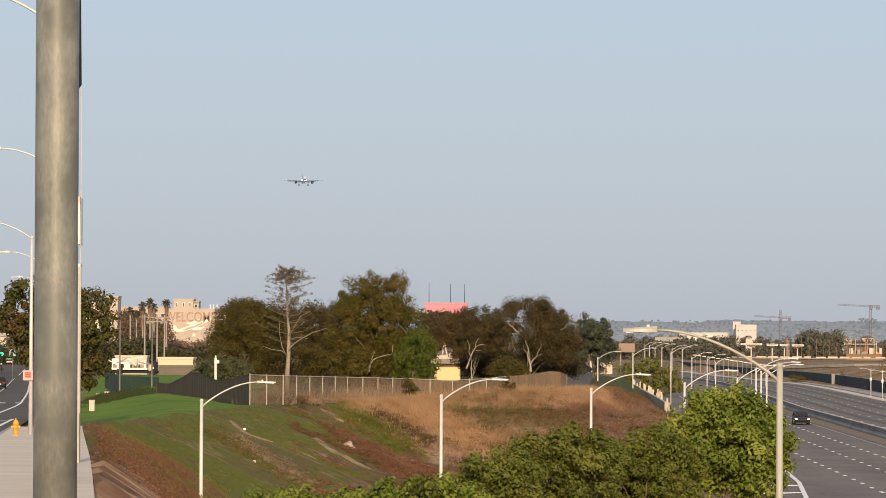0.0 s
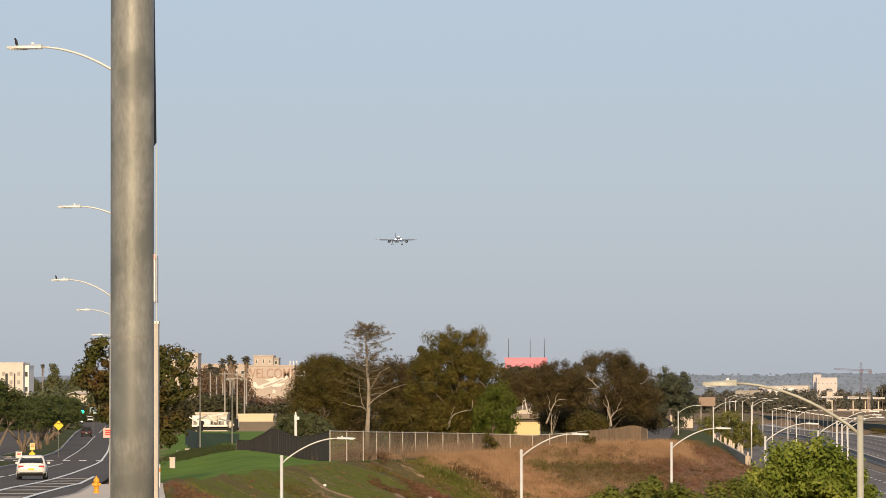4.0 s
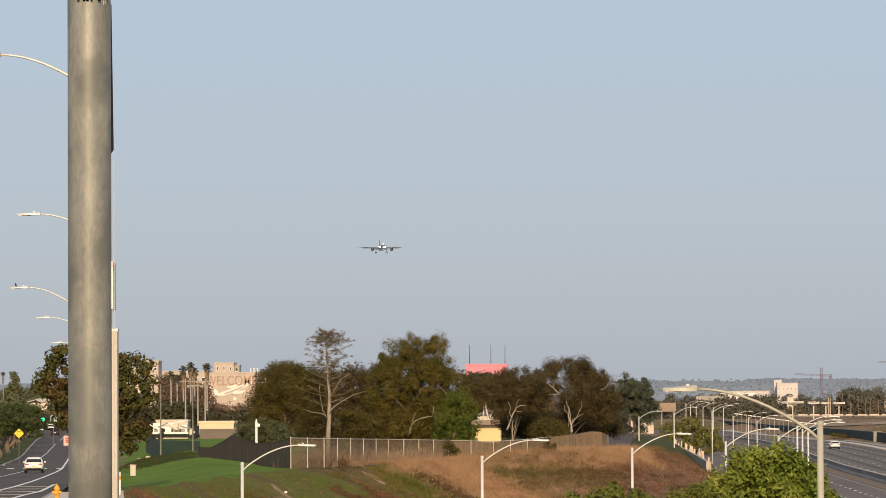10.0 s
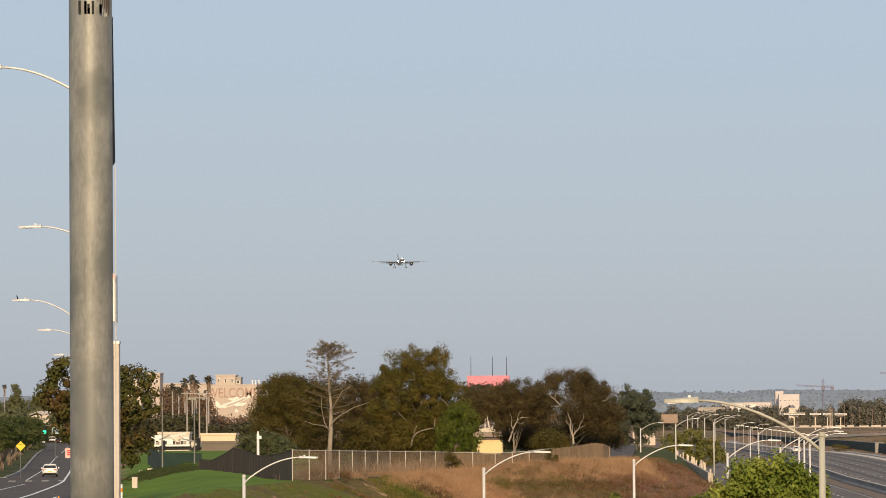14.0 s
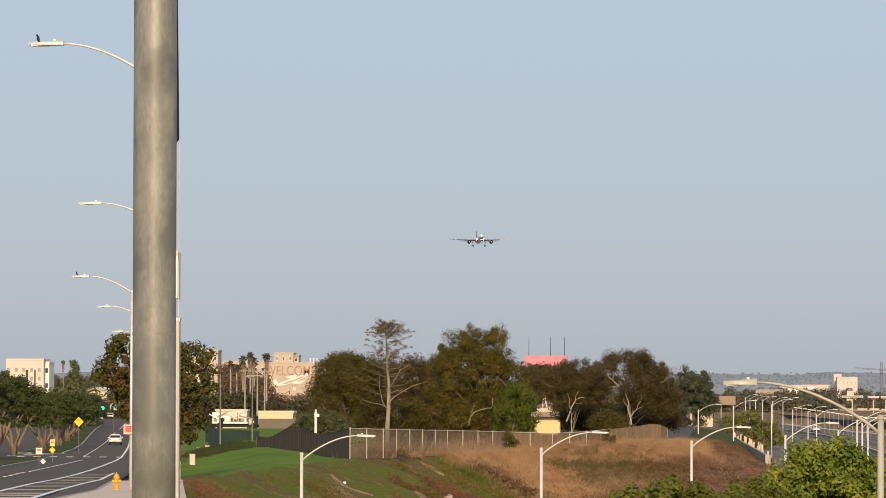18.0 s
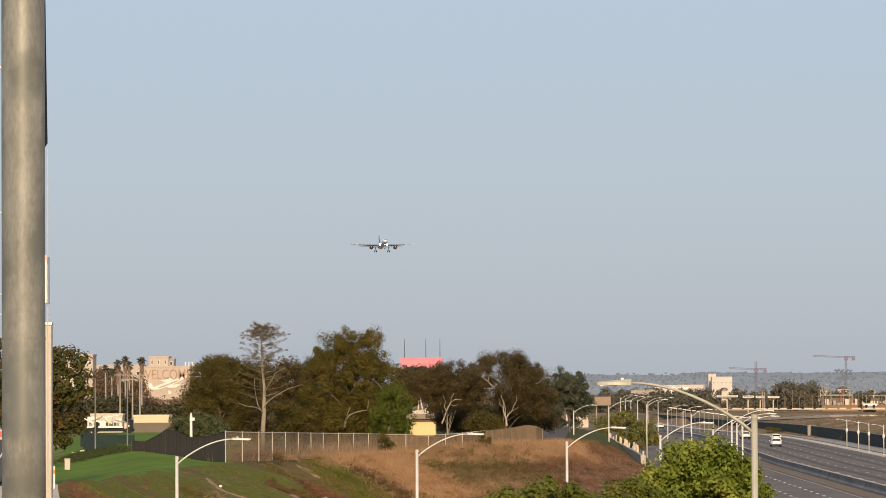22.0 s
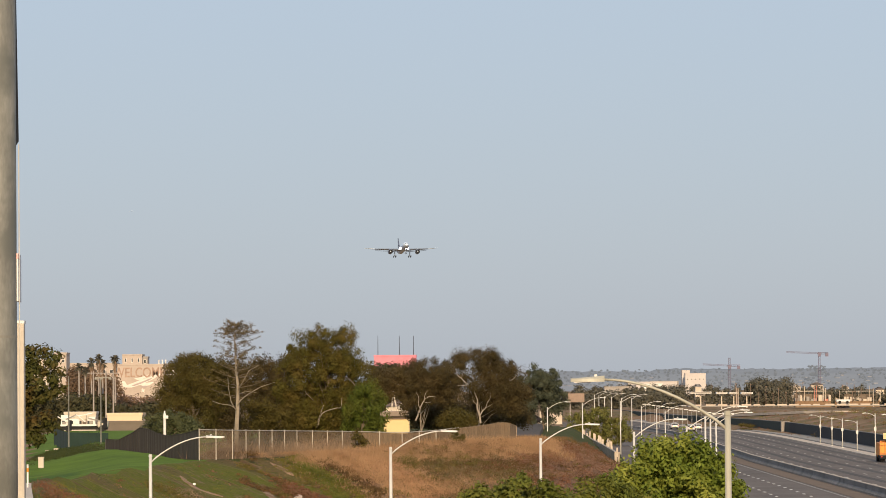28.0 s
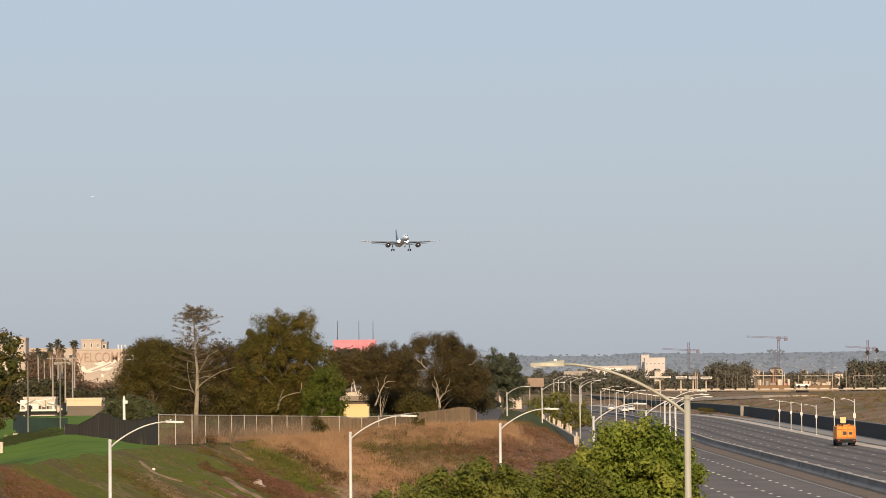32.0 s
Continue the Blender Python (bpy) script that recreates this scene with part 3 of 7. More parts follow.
GREENB = mat("green_black_mesh", (0.022, 0.034, 0.028), 0.85, 0, 0.3, 0.6, 0.02)


# ---------------------------------------------------------------- dark screen along the far side of the motorway
def screen_wall():
    holder = thing("roadside_screen", (0, 0, 0), "dark mesh screen on a concrete kerb along the motorway", "screen", "", "structure")
    ys = spread((380, 700, 16), (700, 1140, 15), (1140, 1680, 60))
    for a, b in zip(ys, ys[1:]):
        xa, xb = 57.5 + bend(a), 57.5 + bend(b)
        ang = math.degrees(math.atan2(b - a, xb - xa))
        L = math.hypot(b - a, xb - xa)
        m = pose(xa, a, 0, 0, 0, ang)
        part("screen_panel", boxed(0, L, -0.03, 0.03, 0.4, 2.36, m=m), BLACKM if b < 790 else GREENB, holder)
        part("top_rail", boxed(0, L, -0.06, 0.06, 2.36, 2.46, m=m), CONC, holder)
        part("screen_kerb", boxed(0, L, -0.16, 0.16, 0.0, 0.4, m=m), CONC, holder)
        part("screen_post", tubed([m @ Vector((0, -0.12, 0)), m @ Vector((0, -0.12, 2.4))], [0.05, 0.05], 6), GALV, holder)
    bm = boxed(-0.85, 0.85, -0.8, 0.8, 0, 2.5, bevel=0.05)
    p = thing("concrete_pier", (57.6 + bend(785), 785, 0), "grey concrete pier in the dark screen", "pier")
    part("shaft", bm, CONC, p)
    part("cap", boxed(-0.95, 0.95, -0.9, 0.9, 2.5, 2.58), CONC, p)


screen_wall()


def crib_wall():
    """The pale retaining wall with posts at the foot of the bank."""
    holder = thing("retaining_wall", (0, 0, 0), "pale concrete retaining wall with posts at the foot of the bank", "wall", "", "structure")
    pts = [(15.2, 452), (15.4, 490), (15.5, 530), (15.6, 580), (15.8, 630), (16.6, 690)]
    rnd = random.Random(12)
    face = mat("stained_wall_concrete", (0.42, 0.36, 0.29), 0.9, 0, 0.4, 0.5, 0.02)
    for (xa, ya), (xb, yb) in zip(pts, pts[1:]):
        ang, L = math.degrees(math.atan2(yb - ya, xb - xa)), math.hypot(xb - xa, yb - ya)
        m = pose(xa, ya, -0.3, 0, 0, ang)
        part("wall_panel", boxed(0, L, -0.15, 0.15, 0, 2.5, m=m), face, holder)
        for k in range(14):
            h = rnd.uniform(1.6, 3.4)
            part("post", boxed(-0.13, 0.13, -0.42, -0.22, 0, h, m=m @ pose(L * (k + rnd.uniform(0.2, 0.8)) / 14, 0, 0, rnd.uniform(-6, 6), rnd.uniform(-3, 3), 0)), CONC2 if k % 3 else face, holder)
        for k in range(3):
            z = 0.5 + 0.55 * k
            part("plank", boxed(0.1, L - 0.1, -0.3, -0.2, z, z + rnd.uniform(0.12, 0.22), m=m), CONC2 if k % 2 else face, holder)


crib_wall()

# ---------------------------------------------------------------- fences on the bank
def windscreen_fence():
    holder = thing("windscreen_fence", (0, 0, 0), "dark brown windscreen fence with a wavy top on the bank", "fence")
    rows = [(-669, -91, 313), (-645, -92, 309), (-620, -79, 305), (-609, -71, 303), (-594, -73, 300), (-579, -80, 297), (-559, -85, 293), (-534, -82, 288), (-503, -74, 281)]
    tops = [site(*r) for r in rows]

    def smooth(k, f):
        """A soft curve through the tops."""
        z = [tops[min(max(k + j, 0), len(tops) - 1)].z for j in (-1, 0, 1, 2)]
        p = tops[k].lerp(tops[k + 1], f)
        p.z = z[1] + 0.5 * f * (z[2] - z[0] + f * (2 * z[0] - 5 * z[1] + 4 * z[2] - z[3] + f * (3 * (z[1] - z[2]) + z[3] - z[0])))
        return p
    for i, (a, b) in enumerate(zip(tops, tops[1:])):
        n = 8
        for k in range(n):
            p, q = smooth(i, k / n), smooth(i, (k + 1) / n)
            s, e = (0.0, 0.10, 0.03, 0.13, 0.0)[k % 4], (0.0, 0.10, 0.03, 0.13, 0.0)[k % 4 + 1]
            za, zb = ground_z(p.x, p.y) - 0.1, ground_z(q.x, q.y) - 0.1
            raw("cloth_panel", [(p.x, p.y + s, za), (q.x, q.y + e, zb), (q.x, q.y + e, q.z), (p.x, p.y + s, p.z), (p.x, p.y + s + 0.02, za), (q.x, q.y + e + 0.02, zb), (q.x, q.y + e + 0.02, q.z), (p.x, p.y + s + 0.02, p.z)],
                [(0, 1, 2, 3), (7, 6, 5, 4), (3, 2, 6, 7)], BROWNM, holder)
        part("post", tubed([(a.x, a.y + 0.16, ground_z(a.x, a.y) - 0.2), (a.x, a.y + 0.16, a.z - 0.03)], [0.04, 0.04], 6), GALV, holder)
        part("rail", tubed([a + Vector((0, 0.06, 0)), b + Vector((0, 0.06, 0))], [0.03, 0.03], 6), BROWNM, holder)


windscreen_fence()
CHAIN = mat("chain_link_wire", (0.24, 0.17, 0.105), 0.8, 0.1, 0.3, 0.8, alpha=0.62)
FPOST = mat("rusty_fence_post", (0.50, 0.46, 0.40), 0.7, 0.1, 0.2, 2.0)


def chain_fence():
    holder = thing("chain_link_fence", (0, 0, 0), "chain-link fence with steel posts and bleached slats on the bank", "fence")
    rows = [(-503, -74, 281), (-444, -75, 286), (-330, -76, 302), (-224, -77, 313), (-144, -79, 317), (-84, -75, 322), (-44, -70, 326), (0, -65, 329), (28, -60, 331), (46, -61, 332), (58, -66, 334)]
    tops = [site(*r) for r in rows]
    dens = []
    for a, b in zip(tops, tops[1:]):
        n = max(1, round((b - a).length / (3.0 if a.x < -2.5 else 5.0)))
        dens += [a.lerp(b, k / n) for k in range(n)]
    dens.append(tops[-1])
    for i, p in enumerate(dens):
        g = ground_z(p.x, p.y)
        back = 0.0 if p.x < -2.5 else 0.16
        part("post", tubed([(p.x, p.y + back, g - 0.2), (p.x, p.y + back, p.z + 0.08 - back * 0.8)], [0.04, 0.04], 6), FPOST if p.x < -2.5 else TANM, holder)
        if i + 1 == len(dens):
            break
        q = dens[i + 1]
        part("rail", tubed([p + Vector((0, back, -back * 0.4)), q + Vector((0, back, -back * 0.4))], [0.035, 0.035], 6), FPOST if p.x < -2.5 else TANM, holder)
        gq = ground_z(q.x, q.y)
        raw("mesh_panel", [(p.x, p.y + 0.05, g), (q.x, q.y + 0.05, gq), (q.x, q.y + 0.05, q.z), (p.x, p.y + 0.05, p.z)], [(0, 1, 2, 3)], CHAIN, holder)
        share = 0.0 if p.x < -11.5 else 1.1
        rng = random.Random(i)
        m = 6
        for k in range(m):
            if rng.random() > share:
                continue
            c, e = p.lerp(q, k / m), p.lerp(q, (k + 1) / m)
            h = rng.random() * 0.12
            raw("slat_panel", [(c.x, c.y + 0.09, ground_z(c.x, c.y)), (e.x, e.y + 0.09, ground_z(e.x, e.y)), (e.x, e.y + 0.09, e.z - h), (c.x, c.y + 0.09, c.z - h), (c.x, c.y + 0.10, c.z - h), (e.x, e.y + 0.10, e.z - h)], [(0, 1, 2, 3), (3, 2, 5, 4)], TANM, holder)


chain_fence()


def green_fence():
    holder = thing("green_fence", (0, 0, 0), "dark green windscreen fence round a sports yard", "fence")
    rows = [site(-760, -72, 470), site(-736, -79, 395), site(-664, -80, 400)]
    for a, b in zip(rows, rows[1:]):
        for k in range(4):
            p, q = a.lerp(b, k / 4), a.lerp(b, (k + 1) / 4)
            raw("cloth_panel", [(p.x, p.y, p.z - 1.9), (q.x, q.y, q.z - 1.9), (q.x, q.y, q.z), (p.x, p.y, p.z), (p.x, p.y + 0.04, p.z), (q.x, q.y + 0.04, q.z)], [(0, 1, 2, 3), (3, 2, 5, 4)], GREENM, holder)
            part("post", tubed([(p.x, p.y + 0.05, p.z - 2.1), (p.x, p.y + 0.05, p.z + 0.08)], [0.04, 0.04], 6), GREENM, holder)


green_fence()


# ---------------------------------------------------------------- lamps
def lamp(name, m, height, arm, rise, r0, r1, label, group, material=LAMPM, head=0.75, drop=0.25, thick=0.8):
    """A street lamp: tapered pole, upswept arm towards +x, flat luminaire."""
    t = thing(name, m, label, "street lamp", group)
    part("pole", tubed([(0, 0, 0), (0, 0, height * 0.5), (0, 0, height)], [r0, (r0 + r1) / 2, r1], 10), material, t, smooth=True)
    part("base_plate", boxed(-r0 * 2, r0 * 2, -r0 * 2, r0 * 2, 0, 0.06, bevel=0.01), material, t)
    part("cap", tubed([(0, 0, height), (0, 0, height + 0.1)], [r1 * 1.25, r1 * 1.0], 10), material, t)
    pts, rad = [], []
    for k in range(11):
        s = k / 10
        pts.append((arm * s, 0, height - drop + rise * math.sin(s * math.pi / 2) ** 0.85))
        rad.append(r1 * (0.54 - 0.16 * s))
    part("arm", tubed(pts, rad, 8), material, t, smooth=True)
    z = pts[-1][2]
    bm = bmesh.new()
    n = 6
    rings = []
    for k in range(n + 1):
        s = k / n
        w = 0.16 * math.sin(math.pi * (0.12 + 0.8 * s)) ** 0.6
        rings.append([bm.verts.new((arm - 0.05 + head * s, yy * w, z + zz)) for yy, zz in ((-1, -0.045 * thick), (1, -0.045 * thick), (0.9, 0.02 * thick), (0.4, (0.075 - 0.05 * s) * thick), (-0.4, (0.075 - 0.05 * s) * thick), (-0.9, 0.02 * thick))])
    for a, b in zip(rings, rings[1:]):
        for k in range(6):
            bm.faces.new((a[k], a[(k + 1) % 6], b[(k + 1) % 6], b[k]))
    bm.faces.new(rings[0][::-1]), bm.faces.new(rings[-1])
    bmesh.ops.recalc_face_normals(bm, faces=bm.faces)
    h = part("luminaire", bm, material, t)
    part("lens", boxed(arm + head * 0.35, arm + head * 0.85, -0.1, 0.1, z - 0.045 * thick - 0.02, z - 0.045 * thick), LENS, h)
    part("photocell", tubed([(arm + head * 0.2, 0, z + 0.06), (arm + head * 0.2, 0, z + 0.05 + 0.06 * thick)], [0.04, 0.04], 8), LENS, h)
    return t


def ground_lamp(first, a, btop, d, height, arm, turn=0):
    """Another lamp like first, with its pole's top at that bearing."""
    p = site(a, btop, d)
    return copy_thing(first, pose(p.x, p.y, p.z - height, 0, 0, turn))


p = site(-164, -108, 177)
H1 = 8.4
first = lamp("street_lamp", pose(p.x, p.y, p.z - H1), H1, 2.35, 1.05, 0.10, 0.065, "cream-painted steel street lamp rising from below the bank", "lamps along the slip road")
for a, b, d, turn in ((-589, -122, 160, 0), (101, -92, 200, 0), (266, -80, 222, 0), (113, -35, 520, 0), (175, -28, 505, 0), (242, -24, 560, 0), (279, -33, 600, 0), (359, -67, 250, 0), (392, -52, 280, 0), (401, -57, 300, 0), (411, -60, 320, 0)):
    ground_lamp(first, a, b, d, H1, 2.35, turn)
for k, (a, b, d) in enumerate(((306, -35, 640), (321, -41, 560), (214, -15, 900), (226, -16, 850), (244, -18, 800), (262, -18, 760), (196, -12, 980), (204, -13, 940))):
    ground_lamp(first, a, b, d, H1, 2.35)
p = site(433, -47, 92)
lamp("tall_street_lamp", pose(p.x, p.y, -0.1, 0, 0, 180), p.z + 0.1, 2.95, 1.22, 0.105, 0.075, "tall greenish-tan street lamp with a long curved arm", "", LAMPT, 0.8, 0.36, 1.2)
small = None
for y, h in ((643, 4.5), (618, 4.4), (597, 4.35), (569, 4.25), (538, 5.5), (507, 5.5)):
    p = Vector((53.35 + bend(y), y, 0.16))
    if small is None:
        small = lamp("roadside_lamp", pose(p.x, p.y, 0.16, 0, 0, 180), 4.5, 1.3, 0.4, 0.085, 0.06, "slim pale lamp on the far pavement", "lamps along the far pavement", LAMPM, 0.55)
        part("number_plate_bar", boxed(-0.16, 0.16, -0.12, -0.1, 2.6, 3.1), WHITE, small, "plain white plate")
    else:
        copy_thing(small, pose(p.x, p.y, 0.16, 0, 0, 180) @ Matrix.Diagonal((1, 1, h / 4.5, 1)))
# lamps along the left street
bridge = None
for y, x, z in ((83, -10.45, 16.42), (125, -15.4, 15.0), (166, -21.58, 13.82), (207, -26.2, 13.4), (250, -31.2, 12.7), (292, -36.6, 12.2), (334, -41.8, 11.8)):
    g = road_z(y) + 0.14
    if bridge is None:
        bridge = lamp("pavement_lamp", pose(x, y, z - 8.9, 0, 0, 180), 8.9, 1.9, 0.74, 0.095, 0.06, "cream-painted street lamp along the pavement", "lamps along the street", LAMPM, 0.75, 0.04)
    else:
        copy_thing(bridge, pose(x, y, z - 8.9, 0, 0, 180))

# ---------------------------------------------------------------- trees and shrubs
def leaves(centres, radii, per, size, rng, flat=0.0, squash=1.0, hang=0.0):
    """Leaf blades, four corners each, scattered round the centres."""
    n = len(centres)
    c = np.repeat(np.array(centres, dtype=float), per, axis=0)
    r = np.repeat(np.array(radii, dtype=float), per)
    k = len(c)
    d = rng.normal(size=(k, 3))
    d /= np.linalg.norm(d, axis=1)[:, None]
    pos = c + d * (r * rng.random(k) ** 0.45)[:, None] * np.array((1, 1, squash))
    face = d + rng.normal(size=(k, 3)) * 0.30 + np.array((0, 0, 0.25))
    face /= np.linalg.norm(face, axis=1)[:, None]
    u = rng.normal(size=(k, 3))
    u[:, 2] *= (1 - flat) * (1 + 2.5 * hang)
    u -= face * (u * face).sum(axis=1)[:, None]
    u /= np.linalg.norm(u, axis=1)[:, None]
    w = np.cross(face, u)
    s = size * (0.55 + 0.9 * rng.random(k))[:, None]
    v = np.stack([pos - u * s, pos + w * s * 0.55, pos + u * s, pos - w * s * 0.55], axis=1).reshape(-1, 3)
    return v, [(4 * i, 4 * i + 1, 4 * i + 2, 4 * i + 3) for i in range(k)]


def grow(name, base, height, lobes, leaf, bark, label, seed=0, clusters=60, per=70, size=0.2, trunk=0.22, cluster_r=0.75, lean=(0, 0), limbs=9, category="tree", stems=1, group="", core=0.55, hang=0.0, squash=1.0, bones=(), bonemat=None):
    """A tree: lobes are (dx, dy, z, r, rz) in metres from the base; leaf clusters lie in their outer shells."""
    rng, rnd = np.random.default_rng(seed + 11), random.Random(seed)
    t = thing(name, base, label, category, group)
    cs, rs = [], []
    wsum = sum(l[3] ** 2 for l in lobes)
    for dx, dy, z, r, rz in lobes:
        for _ in range(max(3, round(clusters * r * r / wsum))):
            d = Vector((rnd.gauss(0, 1), rnd.gauss(0, 1), rnd.gauss(0, 1))).normalized()
            q = core + (1.04 - core) * rnd.random()
            cs.append((dx + d.x * r * q, dy + d.y * r * q, max(0.3, z + d.z * rz * q)))
            rs.append(cluster_r * (0.55 + 0.75 * rnd.random()))
    v, f = leaves(cs, rs, per, size, rng, hang=hang, squash=squash)
    top = max(l[2] for l in lobes)
    for s in range(stems):
        ang = s / stems * math.tau + seed
        off = Vector((math.cos(ang), math.sin(ang), 0)) * (0.35 if stems > 1 else 0)
        tip = Vector((lean[0], lean[1], top * 0.85)) + off * 1.5
        bm = bmesh.new()
        pts = [off * 0.3 + (tip - off * 0.3) * (k / 6) + Vector((rnd.uniform(-1, 1), rnd.uniform(-1, 1), 0)) * 0.10 * height / 8 * (0 < k < 6) for k in range(7)]
        pts[0].z = -0.3
        tube(bm, pts, [trunk * (1.25 if k == 0 else 1 - 0.13 * k) for k in range(7)], 8)
        part("trunk", bm, bark, t, smooth=True)
        for j in range(max(1, limbs // stems)):
            c = Vector(cs[rnd.randrange(len(cs))])
            k = 1 + rnd.randrange(5)
            a = pts[k]
            mid = a.lerp(c, 0.5) + Vector((0, 0, 0.12 * (c - a).length))
            bm = bmesh.new()
            tube(bm, [a, a.lerp(mid, 0.5), mid, c], [trunk * (0.36 - 0.04 * k), trunk * 0.22, trunk * 0.14, trunk * 0.05], 6)
            part("limb", bm, bark, t, smooth=True)
    for line, r0, r1 in bones:
        # a smooth sway through the bends of the limb
        ends = [line[0]] + list(line) + [line[-1]]
        pts = []
        for a, b, c, d in zip(ends, ends[1:], ends[2:], ends[3:]):
            for k in range(4):
                q = k / 4
                pts.append(0.5 * (2 * b + (c - a) * q + (2 * a - 5 * b + 4 * c - d) * q * q + (3 * b - a - 3 * c + d) * q ** 3))
        pts.append(line[-1])
        n = len(pts) - 1
        part("limb", tubed(pts, [r0 + (r1 - r0) * k / n for k in range(n + 1)], 7), bonemat or bark, t, "pale bare limb", smooth=True)
    raw("crown", v, f, leaf, t)
    return t


def on_ground(a, d):
    p = site(a, 0, d)
    return Vector((p.x, p.y, ground_z(p.x, p.y)))


def spot_lobes(base, d, rows, depth=1.0):
    """Lobes from bearings: (a, b, r) rows, at the tree's distance."""
    out = []
    for i, (a, b, r) in enumerate(rows):
        p = site(a, b, d)
        out.append((p.x - base.x, ((i * 37) % 5 - 2) * 0.35 * depth, p.z - base.z, r, r * 0.85))
    return out


def planted(name, a, d, rows, leaf, bark, label, bones=(), **kw):
    base = on_ground(a, d)
    if bones:
        kw["bones"] = [([site(q[0], q[1], d - out) - base for q in line], r0, r1) for line, r0, r1, out in bones]
    lob = spot_lobes(base, d, rows)
    return grow(name, base, max(l[2] + l[4] for l in lob), lob, leaf, bark, label, **kw)


planted("round_tree", -515, 330, [(-520, 14, 2.0), (-490, 22, 1.8), (-535, -16, 1.7), (-500, -36, 2.1), (-470, 4, 1.8), (-545, -34, 1.4), (-548, 22, 1.3), (-550, -8, 1.4), (-528, 40, 1.0), (-505, 44, 1.0)], L_DARK, BARK, "dense dark green round tree behind the fence", seed=1, clusters=220, per=280, size=0.066, hang=0.3)
def withered_tree(a, d, top):
    """A straight pale trunk with thin level branches in tiers and a sparse domed top."""
    base = on_ground(a, d)
    h = site(a, top, d).z - base.z
    t = thing("withered_tree", base, "half-dead tree with a bare pale trunk and thin brown foliage", "tree")
    rnd, rng = random.Random(5), np.random.default_rng(5)
    spine = [(-0.05, 0, -0.3), (0.0, 0, h * 0.12), (0.10, 0, h * 0.30), (0.15, 0, h * 0.475), (0.02, 0, h * 0.6), (-0.05, 0, h * 0.745), (-0.14, 0, h * 0.89), (-0.12, 0, h * 0.985)]
    part("trunk", tubed(spine, [0.24, 0.20, 0.17, 0.13, 0.10, 0.07, 0.045, 0.015], 10), BARKG, t, smooth=True)

    def on_spine(f):
        z = h * f
        return Vector((float(np.interp(z, [q[2] for q in spine], [q[0] for q in spine])), 0, z))
    for pts, r0 in (([(0.1, -0.1, h * 0.33), (0.35, -0.3, h * 0.37), (0.95, -0.5, h * 0.415), (2.1, -0.7, h * 0.475), (3.3, -0.8, h * 0.51)], 0.085), ([(0.14, -0.1, h * 0.45), (0.6, -0.3, h * 0.52), (1.1, -0.5, h * 0.60), (1.9, -0.6, h * 0.64)], 0.065),
                    ([(0.05, -0.1, h * 0.28), (-0.4, -0.3, h * 0.36), (-0.6, -0.5, h * 0.46), (-0.65, -0.6, h * 0.55)], 0.06), ([(0.08, -0.1, h * 0.30), (-0.5, -0.3, h * 0.335), (-1.3, -0.5, h * 0.345), (-2.0, -0.5, h * 0.37)], 0.055), ([(0.13, -0.1, h * 0.42), (0.9, -0.4, h * 0.44), (1.7, -0.5, h * 0.43)], 0.045)):
        part("branch", tubed(pts, [r0 * 0.72 * (1 - 0.19 * k) for k in range(len(pts))], 6), BARKG, t, "pale bare branch", smooth=True)
    cs, rs = [], []
    for f, reach, n in ((0.98, 0.8, 7), (0.96, 1.5, 13), (0.935, 1.9, 14), (0.90, 2.1, 11), (0.835, 1.9, 8), (0.785, 2.5, 9), (0.74, 2.5, 9), (0.67, 2.1, 9), (0.60, 2.4, 9), (0.53, 2.7, 6), (0.46, 2.6, 5)):
        for k in range(n):
            ang = (k + rnd.uniform(-0.35, 0.35)) / n * math.tau
            r = reach * rnd.uniform(0.45, 1.1)
            p0 = on_spine(f - 0.035 - rnd.uniform(0, 0.045))
            o = Vector((math.cos(ang) * r + (0.22 if f > 0.7 else 0.0), math.sin(ang) * r * 0.85, h * 0.03 + r * rnd.uniform(-0.02, 0.2)))
            mid = p0 + o * 0.5 + Vector((0, 0, -0.05 * r))
            part("branch", tubed([p0, mid, p0 + o], [0.030 - 0.012 * f, 0.018 - 0.006 * f, 0.006], 5), BARKR, t, smooth=True)
            for j in range(4 if f > 0.87 else 3):
                q = p0 + o * (1 - 0.2 * j) + Vector((rnd.uniform(-0.16, 0.16), rnd.uniform(-0.16, 0.16), rnd.uniform(-0.03, 0.13)))
                q.z = min(q.z, h - 0.12 * (q.x * q.x + q.y * q.y))
                cs.append(tuple(q)), rs.append(rnd.uniform(0.16, 0.36))
    v, f = leaves(cs, rs, 30, 0.044, rng, squash=0.6)
    raw("crown", v, f, L_DEAD, t)


